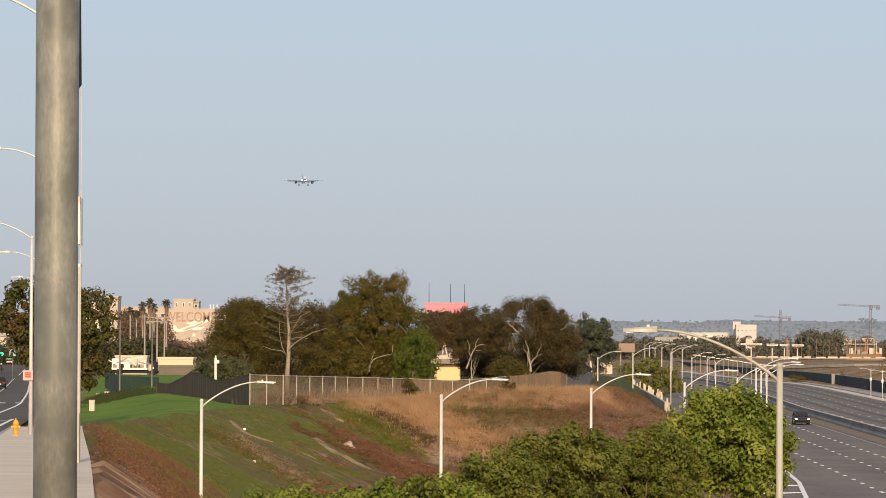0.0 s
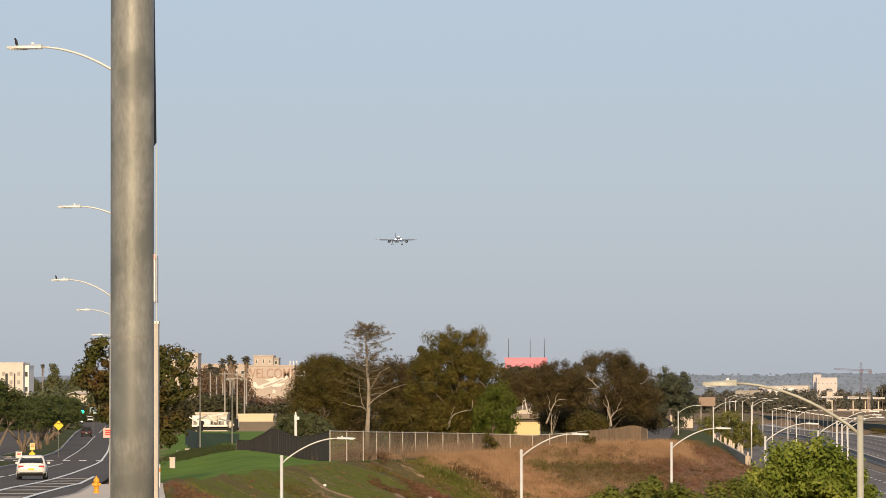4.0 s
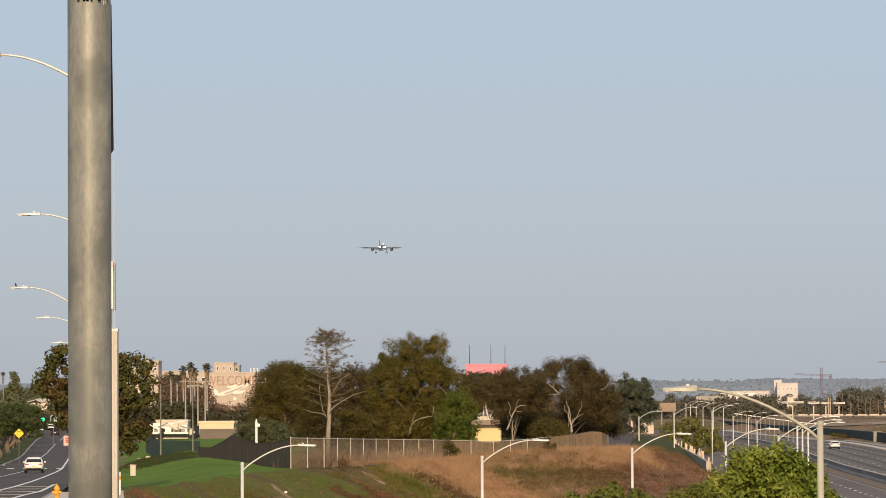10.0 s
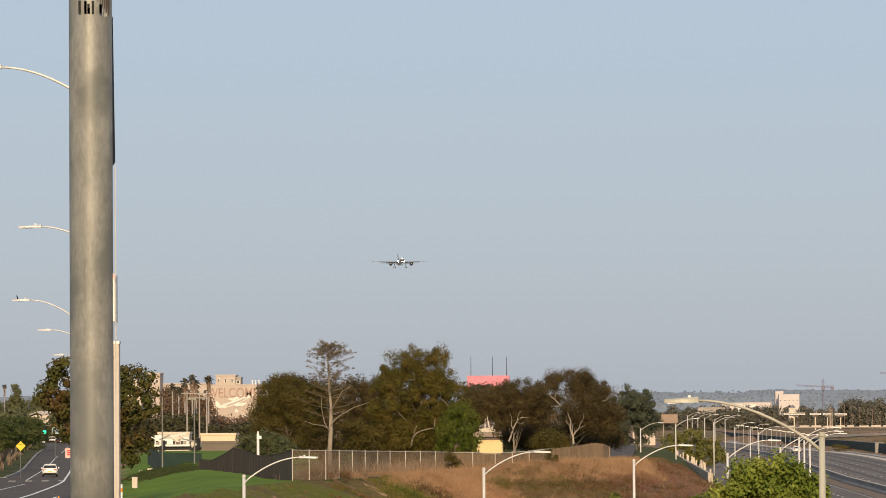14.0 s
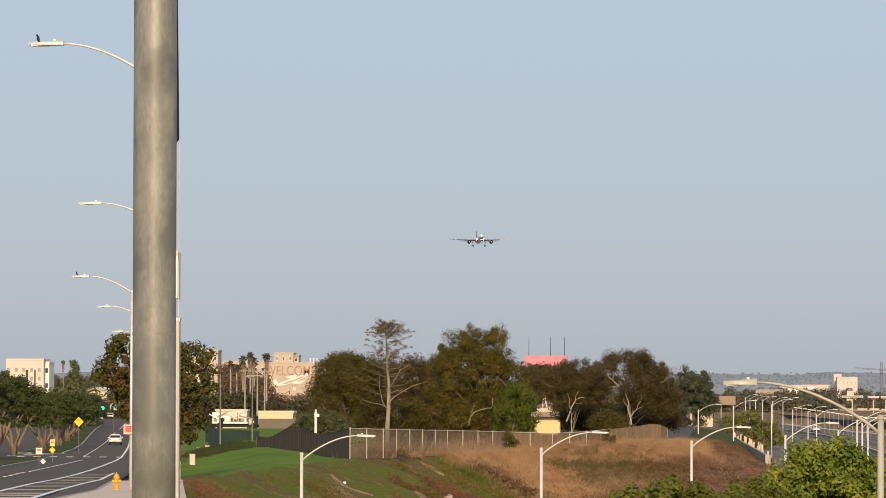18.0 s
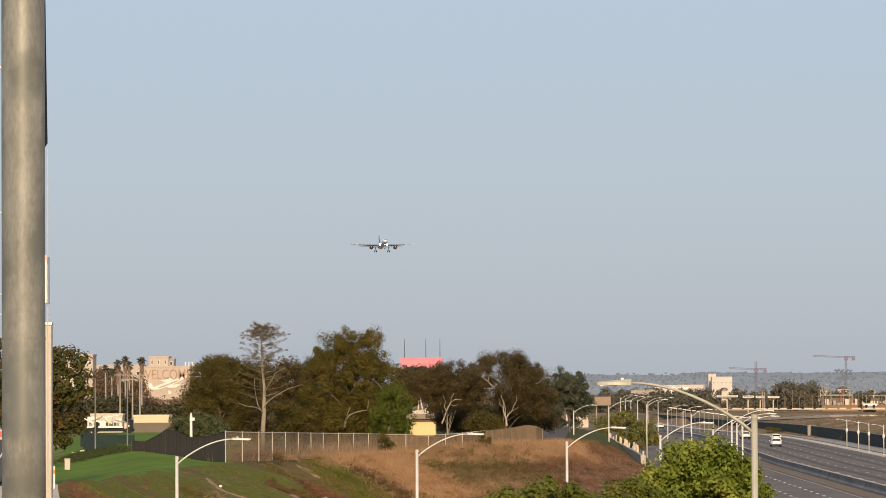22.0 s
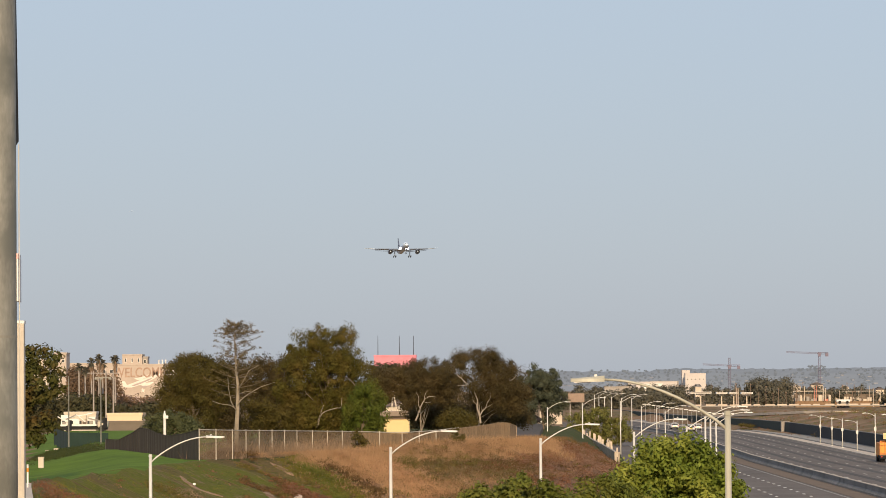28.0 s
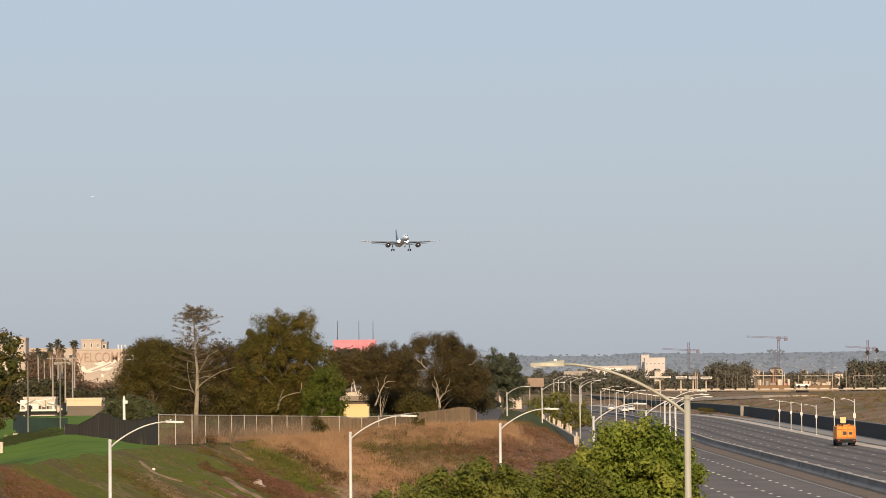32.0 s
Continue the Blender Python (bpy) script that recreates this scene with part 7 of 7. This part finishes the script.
def car(name, paint, label, suv=False, lit=False, group=""):
    """A car that faces +y, on its wheels at z = 0."""
    t = thing(name, (0, 0, 0), label, "car", group)
    h = 1.68 if suv else 1.46
    sh = 0.98 if suv else 0.92
    u = h - 1.46
    loft([(-2.34, 0.45, 0.78, 0.66), (-2.24, 0.32, 0.98 + u, 0.83), (-1.9, 0.27, 1.02 + u * 0.4, 0.90), (-1.0, 0.25, 0.99 + u * 0.3, 0.92), (0.2, 0.25, 0.96 + u * 0.3, 0.92), (1.0, 0.25, 0.93 + u * 0.3, 0.91), (1.7, 0.27, 0.85 + u * 0.5, 0.88), (2.15, 0.32, 0.73 + u * 0.5, 0.80), (2.33, 0.42, 0.62 + u * 0.3, 0.64)], "body", paint, t, 0.45)
    if suv:
        loft([(-2.2, 0.9, 1.12, 0.74), (-2.0, 0.9, 1.50, 0.73), (-1.4, 0.9, 1.64, 0.71), (-0.4, 0.9, 1.67, 0.71), (0.3, 0.9, 1.60, 0.71), (0.85, 0.9, 1.30, 0.74), (1.3, 0.9, 1.0, 0.75)], "cabin", CARGLASS, t, 0.5)
        loft([(-2.02, 1.50, 1.55, 0.60), (-1.5, 1.58, 1.68, 0.66), (-0.4, 1.60, 1.70, 0.66), (0.25, 1.56, 1.64, 0.64), (0.45, 1.50, 1.54, 0.58)], "roof", paint, t)
    else:
        loft([(-2.05, 0.9, 0.99, 0.70), (-1.55, 0.9, 1.20, 0.72), (-0.95, 0.9, 1.39, 0.70), (-0.2, 0.9, 1.44, 0.69), (0.4, 0.9, 1.38, 0.70), (0.9, 0.9, 1.17, 0.73), (1.35, 0.88, 0.95, 0.74)], "cabin", CARGLASS, t, 0.5)
        loft([(-1.2, 1.30, 1.345, 0.58), (-0.8, 1.35, 1.445, 0.63), (-0.1, 1.37, 1.472, 0.64), (0.35, 1.34, 1.425, 0.62), (0.6, 1.28, 1.33, 0.56)], "roof", paint, t)
    for s in (-1, 1):
        part("rear_pillar", tubed([(s * 0.62, -1.2 - 2.5 * u, h - 0.12), (s * 0.74, -1.6 - 2.0 * u, (h + sh) / 2), (s * 0.78, -2.0, sh)], [0.05, 0.06, 0.07], 6), paint, t)
        part("front_pillar", tubed([(s * 0.62, 0.45, h - 0.10), (s * 0.74, 1.1, sh)], [0.035, 0.045], 6), paint, t)
        part("tail_light", boxed(s * 0.62 - 0.17, s * 0.62 + 0.17, -2.355, -2.24, 0.74, 0.85, bevel=0.02), TAILL, t, "red tail light")
        part("headlight", boxed(s * 0.68 - 0.13, s * 0.68 + 0.13, 2.27, 2.33, 0.57, 0.68), HEADL if lit else LENS, t, "clear headlight")
        part("mirror", boxed(s * 0.98 - 0.09, s * 0.98 + 0.09, 0.75, 0.9, sh, sh + 0.14, bevel=0.03), paint, t)
        for y in (-1.4, 1.4):
            w = part("wheel", tubed([(s * 0.70, y, 0.33), (s * 0.90, y, 0.33)], [0.33, 0.33], 18), RUBBER, t)
            part("rim", tubed([(s * 0.88, y, 0.33), (s * 0.915, y, 0.33)], [0.2, 0.2], 12), LENS, w)
    part("bumper", boxed(-0.7, 0.7, -2.36, -2.2, 0.30, 0.44, bevel=0.03), RUBBER, t, "dark lower bumper")
    part("underside", boxed(-0.75, 0.75, -2.2, 2.15, 0.2, 0.34), RUBBER, t)
    part("plate_bar", boxed(-0.18, 0.18, -2.37, -2.33, 0.58, 0.69), YELLOW if paint is CARW else WHITE, t, "plain plate")
    part("grille", boxed(-0.5, 0.5, 2.28, 2.34, 0.36, 0.52), BLACKM, t)
    return t


DULLO = mat("dirty_orange", (0.5, 0.17, 0.03), 0.6, 0, 0.35, 2.0)
AMBERB = mat("amber_beacon", (0.6, 0.25, 0.03), 0.3)


def orange_truck():
    t = thing("orange_truck", (0, 0, 0), "orange works truck with a box body and a raised sign", "truck")
    part("box_body", boxed(-1.35, 1.35, -3.2, 1.6, 0.95, 2.75, bevel=0.06), ORANGE, t)
    part("cab", boxed(-1.2, 1.2, 1.7, 3.4, 0.7, 2.6, bevel=0.15), ORANGE, t)
    part("cab_window", boxed(-1.0, 1.0, 3.38, 3.43, 1.6, 2.3), DARKW, t)
    part("chassis", boxed(-1.1, 1.1, -3.3, 3.2, 0.5, 0.95), BLACKM, t)
    part("rear_bumper", boxed(-1.3, 1.3, -3.55, -3.2, 0.45, 0.95, bevel=0.03), BLACKM, t)
    part("rear_hatch", boxed(-0.45, 0.05, -3.25, -3.19, 1.55, 2.05), DARKW, t)
    part("rear_hatch", boxed(0.35, 0.85, -3.25, -3.19, 1.6, 1.95), DARKW, t)
    part("hazard_stripe", boxed(-1.3, 1.3, -3.27, -3.2, 1.05, 1.3), DULLO, t)
    for s in (-1, 1):
        part("tail_light", boxed(s * 1.1 - 0.12, s * 1.1 + 0.12, -3.58, -3.5, 0.7, 0.85), TAILL, t, "red tail light")
        part("mud_flap", boxed(s * 0.9 - 0.3, s * 0.9 + 0.3, -2.95, -2.9, 0.1, 0.6), BLACKM, t)
        for y in (-2.3, 2.3):
            part("wheel", tubed([(s * 0.8, y, 0.5), (s * 1.25, y, 0.5)], [0.5, 0.5], 18), RUBBER, t)
    part("sign_mast", boxed(-0.5, -0.4, -2.9, -2.8, 2.75, 3.3), BLACKM, t)
    part("sign_board", boxed(-0.8, 0.0, -3.0, -2.92, 3.2, 4.05, bevel=0.02), mat("pale_orange_board", (0.80, 0.55, 0.28), 0.6, 0, 0.08, 2.0), t, "pale yellow-orange sign board")
    part("roof_box", boxed(-0.9, 0.9, -0.5, 0.8, 2.75, 2.95, bevel=0.03), ORANGE, t)
    for x in (-1.3, -0.62, 0.18, 1.0, 1.3):
        part("rear_rib", boxed(x - 0.035, x + 0.035, -3.27, -3.19, 1.3, 2.72), DULLO, t)
    part("rear_rail", boxed(-1.33, 1.33, -3.28, -3.19, 2.3, 2.4), DULLO, t)
    part("tailgate_panel", boxed(-1.25, 1.25, -3.3, -3.2, 0.95, 1.06), mat("grimy_tailgate", (0.16, 0.12, 0.09), 0.8, 0, 0.4, 2.0), t)
    part("ladder", boxed(1.08, 1.26, -3.34, -3.28, 1.0, 2.6), DULLO, t)
    for x, h in ((0.45, 0.34), (0.75, 0.2), (-1.15, 0.25)):
        part("roof_gear", boxed(x - 0.12, x + 0.12, -2.9, -2.5, 2.75, 2.75 + h, bevel=0.02), DULLO, t)
    part("beacon", tubed([(1.0, -2.8, 2.75), (1.0, -2.8, 3.0)], [0.09, 0.07], 10), AMBERB, t)
    return t


# ---------------------------------------------------------------- aircraft
def airliner():
    """A twin-engined wide-body that flies towards -y, its middle at the origin."""
    t = thing("airliner", (0, 0, 0), "white twin-engined airliner on approach with its gear down", "airliner")
    ys = [(-32, 0.2, -0.4), (-31, 0.95, -0.25), (-29, 1.65, -0.05), (-25, 2.25, 0), (-18, 2.4, 0), (14, 2.4, 0), (22, 1.9, 0.4), (28, 1.0, 0.9), (32, 0.25, 1.3)]
    bm = bmesh.new()
    rings = [[bm.verts.new((math.cos(k / 24 * math.tau) * r, y, z + math.sin(k / 24 * math.tau) * r)) for k in range(24)] for y, r, z in ys]
    for a, b in zip(rings, rings[1:]):
        for k in range(24):
            f = bm.faces.new((a[k], b[k], b[(k + 1) % 24], a[(k + 1) % 24]))
            f.material_index = 1 if 13 <= k <= 22 else 0
    bm.faces.new(rings[0]), bm.faces.new(rings[-1][::-1])
    bmesh.ops.recalc_face_normals(bm, faces=bm.faces)
    part("fuselage", bm, [PLWHITE, PLRED], t, smooth=True)
    part("cockpit_glass", boxed(-1.0, 1.0, -30.6, -29.2, 0.62, 1.1, bevel=0.15), BLACKM, t)

    def foil(name, root, tip, croot, ctip, thick, material):
        bm = bmesh.new()
        for p, c, th in ((Vector(root), croot, thick), (Vector(tip), ctip, thick * 0.35)):
            for y, z in ((0, -0.3), (0, 0.3), (0.3, 0.5), (1, 0.02), (0.6, -0.3), (0.25, -0.45)):
                bm.verts.new(p + Vector((0, y * c, z * th)))
        bm.verts.ensure_lookup_table()
        v = bm.verts
        for k in range(6):
            bm.faces.new((v[k], v[(k + 1) % 6], v[6 + (k + 1) % 6], v[6 + k]))
        bm.faces.new([v[k] for k in range(6)]), bm.faces.new([v[6 + k] for k in range(5, -1, -1)])
        bmesh.ops.recalc_face_normals(bm, faces=bm.faces)
        return part(name, bm, material, t)
    for s in (-1, 1):
        foil("inner_wing", (s * 1.8, -10, -1.3), (s * 19.0, 4.4, 0.5), 13.5, 5.6, 1.3, PLGREY)
        foil("outer_wing", (s * 19.0, 4.4, 0.5), (s * 26.4, 11.5, 1.7), 5.6, 1.5, 0.36, PLWHITE)
        foil("tailplane", (s * 0.8, 24, 1.4), (s * 10.5, 30.5, 2.3), 6.2, 2.2, 0.6, PLGREY)
        foil("flap", (s * 3.0, 3.0, -1.8), (s * 18.0, 11.0, -0.1), 2.6, 1.6, 0.4, PLGREY)
        x = s * 9.6
        bm = bmesh.new()
        tube(bm, [(x, -12.5, -3.1), (x, -11.5, -3.1), (x, -8, -3.1), (x, -5, -3.0)], [1.4, 1.65, 1.6, 0.9], 20, False)
        e = part("engine_nacelle", bm, PLGREY, t, smooth=True)
        part("fan_disc", tubed([(x, -12.0, -3.1), (x, -11.9, -3.1)], [1.35, 1.35], 20), BLACKM, e)
        part("spinner", tubed([(x, -12.6, -3.1), (x, -12.0, -3.1)], [0.1, 0.45], 10), PLWHITE, e)
        part("pylon", boxed(x - 0.25, x + 0.25, -9, -3.5, -1.5, -0.6), PLGREY, t)
        g = part("gear_leg", tubed([(s * 5.4, 2, -1.6), (s * 5.3, 2, -5.0)], [0.3, 0.26], 8), PLGREY, t)
        for dy in (-1.45, 0, 1.45):
            for dx in (-0.7, 0.7):
                part("gear_wheel", tubed([(s * 5.3 + dx - 0.22, 2 + dy, -5.3), (s * 5.3 + dx + 0.22, 2 + dy, -5.3)], [0.66, 0.66], 14), RUBBER, g)
        part("landing_light", tubed([(s * 2.7, -11.0, -0.9), (s * 2.7, -10.8, -0.9)], [0.75, 0.75], 12), PLANEL, t, "lit landing light")
    bm = bmesh.new()
    v = [bm.verts.new(p) for p in ((-0.35, 20, 1.9), (0.35, 20, 1.9), (0.3, 29.5, 1.5), (-0.3, 29.5, 1.5), (-0.1, 29.5, 10.6), (0.1, 29.5, 10.6), (0.1, 32.5, 10.6), (-0.1, 32.5, 10.6))]
    for q in ((0, 3, 2, 1), (4, 5, 6, 7), (0, 1, 5, 4), (2, 3, 7, 6), (1, 2, 6, 5), (3, 0, 4, 7)):
        bm.faces.new([v[k] for k in q])
    part("fin", bm, PLBLUE, t, "dark blue tail fin")
    ng = part("nose_gear", tubed([(0, -23, -2.0), (0, -23, -5.3)], [0.22, 0.2], 8), PLGREY, t)
    for dx in (-0.4, 0.4):
        part("nose_wheel", tubed([(dx - 0.15, -23, -5.5), (dx + 0.15, -23, -5.5)], [0.5, 0.5], 12), RUBBER, ng)
    part("nose_light", tubed([(0, -23.8, -2.1), (0, -23.6, -2.1)], [0.5, 0.5], 12), PLANEL, t, "lit taxi light")
    return t


def bird(name, material, label, span):
    """A flying bird that heads -x; its wings are parts that beat."""
    t = thing(name, (0, 0, 0), label, "bird")
    s = span / 2
    part("body", tubed([(-0.5 * s, 0, 0), (-0.38 * s, 0, 0), (0, 0, 0), (0.45 * s, 0, 0), (0.7 * s, 0, 0)], [0.03 * s, 0.10 * s, 0.15 * s, 0.07 * s, 0.10 * s], 10), material, t)
    ws = []
    for k in (-1, 1):
        bm = bmesh.new()
        pts = [(-0.2, 0.1), (-0.28, 0.5), (-0.05, 1.0), (0.1, 0.95), (0.2, 0.5), (0.22, 0.1)]
        f = [bm.verts.new((x * s, y * s * k, 0.02 * s)) for x, y in pts]
        b = [bm.verts.new((x * s, y * s * k, -0.01 * s)) for x, y in pts]
        bm.faces.new(f), bm.faces.new(b[::-1])
        for i in range(6):
            bm.faces.new((f[i], b[i], b[(i + 1) % 6], f[(i + 1) % 6]))
        ws.append(part("wing", bm, material, t))
    return t, ws


def perched(p, group):
    t = thing("perched_bird", p, "black bird perched on a street lamp", "bird", group)
    part("body", tubed([(0.02, 0, 0.0), (0.01, 0, 0.04), (0, 0, 0.10), (-0.01, 0, 0.13)], [0.015, 0.034, 0.03, 0.015], 8), FEATHB, t)
    part("head", tubed([(-0.015, 0, 0.12), (-0.02, 0, 0.145), (-0.03, 0, 0.16)], [0.018, 0.02, 0.008], 8), FEATHB, t)
    part("tail", boxed(0.015, 0.05, -0.012, 0.012, -0.03, 0.02), FEATHB, t)


perched((-12.86, 83, 17.16), "perched birds")
perched((-23.97, 166, 14.56), "perched birds")


# ---------------------------------------------------------------- what moves
def street_pose(y, off):
    a, b = along(y, off), along(y + 2, off)
    d = b - a
    return Matrix.Translation(a + Vector((0, 0, 0.01))) @ pose(0, 0, 0, 0, 0, -math.degrees(math.atan2(d.x, d.y))) @ pose(0, 0, 0, math.degrees(math.atan2(d.z, d.y)), 0, 0)


def free_pose(y, x, turn, k=1.0):
    s = (bend(y + 4) - bend(y)) * k / 4
    return pose(x + bend(y) * k, y, 0.03, 0, 0, turn - math.degrees(math.atan(s)))


pk = car("parked_car", CARB, "dark parked car on the lane behind the fence")
pk.matrix_basis = pose(7.25, 610, 4.07, 0, 0, -60)


def motions():
    plane = airliner()
    rows = []
    for t, x, y, z in FLIGHT:
        rows.append((t, pose(x, y, z, 0, 0, 6.8) @ pose(0, 0, 0, -3.5, 0, 0)))
    walk(plane, rows)
    far = thing("distant_airliner", (0, 0, 0), "distant airliner with a lit landing light", "airliner")
    part("fuselage", tubed([(0, 0, 0), (0, 0.6, 0), (0, 4, 0), (0, 6, 0)], [0.1, 0.5, 0.5, 0.1], 10), PLWHITE, far)
    part("wing", boxed(-2.6, 2.6, 2, 3, -0.12, 0.0), PLWHITE, far)
    part("landing_light", tubed([(0.0, -0.1, 0), (0.0, 0.1, 0)], [0.13, 0.13], 10), PLANEL, far, "lit landing light")
    walk(far, [(0.0, pose(-585, 6430, 308)), (24.0, pose(-445, 4890, 236.6)), (32.0, pose(-394, 4376, 211.6))])
    c = car("white_saloon", CARW, "white saloon car driving down the street")
    walk(c, [(t, street_pose(152 + 21.3 * t, -8.0 - 0.0035 * max(0, 21.3 * t - 90))) for t in range(0, 33, 2)])
    c = car("dark_car", CARB, "dark car far down the street", True)
    walk(c, [(t, street_pose(min(1290, 555 + 27 * t), -11.2)) for t in range(0, 33, 2)])
    c = car("oncoming_dark_car", CARB, "dark saloon with lit headlights on the motorway", False, True)
    walk(c, [(t, free_pose(max(-55, 438 - 40 * t), 29.9, 180)) for t in range(0, 33, 2)])
    for nm, paint, x, rows, lab in (
            ("white_car", CARW, 44.3, [(0, 450), (10, 714), (13, 800), (14.5, 838), (22, 986), (25, 1041), (32, 1180)], "white car far ahead on the motorway"),
            ("white_car", CARW, 43.3, [(0, 60), (16.5, 599), (19, 680), (20, 718), (22, 773), (24, 815), (25, 833), (28, 886), (30, 922), (32, 957)], "white car going away on the motorway"),
            ("white_car", CARW, 46.4, [(0, 40), (19, 628), (20, 661), (22, 728), (25, 799), (28, 860), (30, 894), (32, 930)], "white car with dark glass going away on the motorway"),
            ("white_hatchback", CARW, 42.8, [(0, -50), (19, 564), (20, 597), (22, 664), (24, 742), (25, 778), (28, 839), (30, 872), (32, 906)], "white hatchback going away on the motorway")):
        c = car(nm, paint, lab, group="cars on the motorway")
        ts = [r[0] for r in rows]
        ys = [r[1] for r in rows]
        walk(c, [(t, free_pose(float(np.interp(t, ts, ys)), x + 0.03 * max(0, float(np.interp(t, ts, ys)) - 860) * (ys[0] < 100), 0)) for t in (0, 2, 4, 6, 8, 10, 12, 14.5, 16.5, 19, 20, 21, 22, 23, 24, 25, 26, 28, 30, 32)])
    for y, off, nm, paint in ((915, -17.6, "waiting_car", CARW), (925, -15.8, "waiting_car", CARG), (988, -15.6, "waiting_car", CARB), (995, -13.9, "waiting_car", CARW)):
        w = car(nm, paint, "car with lit headlights waiting far down the street", paint is CARB, True, "cars waiting at the signal")
        w.matrix_basis = street_pose(y, off) @ pose(0, 0, 0, 0, 0, 180)
    c = orange_truck()
    c.scale = (0.9, 0.9, 0.9)
    walk(c, [(t, free_pose(y, 50.6, 0)) for t, y in ((0, 470), (16, 482), (28, 490.5), (32, 493))])
    b, ws = bird("crow", FEATHB, "black bird flying past", 0.62)
    walk(b, [(0.0, pose(70, 100, 3)), (20.0, pose(50, 100, 3)), (23.0, pose(9, 100, 7.8)), (24.0, pose(-5.3, 100, 10.5)), (24.2, pose(-8.1, 100, 11.5)), (24.4, pose(-9.65, 100, 12.0)), (24.6, pose(-10.9, 100, 12.3)), (24.8, pose(-12.0, 100, 12.35)), (26.0, pose(-18, 100, 12.6)), (32.0, pose(-60, 100, 14))])
    for k, w in zip((-1, 1), ws):
        walk(w, [(t, pose(0, 0, 0, k * a)) for t, a in ((0, 10), (23.8, 10), (24.0, 35), (24.2, -50), (24.4, 5), (24.6, 40), (24.8, -30), (25.0, 30), (25.4, -30), (32, 10))])
    b, ws = bird("gull", FEATHW, "white gull flying past", 0.85)
    walk(b, [(t, pose(x, 250, z, 0, 0, 180)) for t, x, z in GULL])
    for k, w in zip((-1, 1), ws):
        walk(w, [(t, pose(0, 0, 0, k * a)) for t, a in ((0, 10), (1.5, 30), (1.8, 55), (2.1, 40), (2.4, 60), (2.7, 45), (3.0, 15), (3.5, 5), (32, 10))])


# seconds and place of the airliner
FLIGHT = [
    (0, -271.7, 4544.8, 191.5), (1, -263.4, 4480.4, 187.8), (2, -255.4, 4416.0, 184.2), (3, -247.7, 4351.6, 180.7),
    (4, -239.9, 4287.2, 177.7), (5, -231.9, 4222.8, 174.8), (6, -224.1, 4158.4, 172.0), (7, -216.4, 4094.0, 169.3),
    (8, -208.8, 4029.6, 166.6), (9, -201.5, 3965.2, 164.0), (10, -194.4, 3900.8, 161.3), (11, -187.4, 3836.4, 158.4),
    (12, -180.2, 3772.0, 155.5), (13, -172.7, 3707.6, 152.3), (14, -165.2, 3643.2, 148.9), (15, -157.9, 3578.8, 151.0),
    (16, -150.7, 3514.4, 147.4), (17, -143.6, 3450.0, 143.8), (18, -136.0, 3385.6, 140.3), (19, -128.0, 3321.2, 137.0),
    (20, -119.6, 3256.8, 133.9), (21, -111.1, 3192.4, 131.0), (22, -102.9, 3128.0, 128.1), (23, -95.0, 3063.6, 125.0),
    (24, -87.3, 2999.2, 121.6), (25, -79.6, 2934.8, 118.1), (26, -72.0, 2870.4, 114.9), (27, -64.4, 2806.0, 111.7),
    (28, -57.1, 2741.6, 108.4), (29, -49.3, 2677.2, 105.0), (30, -41.6, 2612.8, 101.4), (31, -34.0, 2548.4, 97.7),
    (32, -26.6, 2484.0, 93.8),
]
GULL = [(0.0, -46.06, 14.67), (1.8, -39.06, 13.67), (2.1, -38.15, 13.53), (2.4, -37.20, 13.26), (2.7, -36.35, 13.09), (3.0, -35.62, 12.87), (3.3, -34.88, 12.64), (3.5, -34.45, 12.42), (4.2, -32.85, 11.62), (5.0, -29.20, 10.40), (32.0, -29.20, 10.40)]

motions()
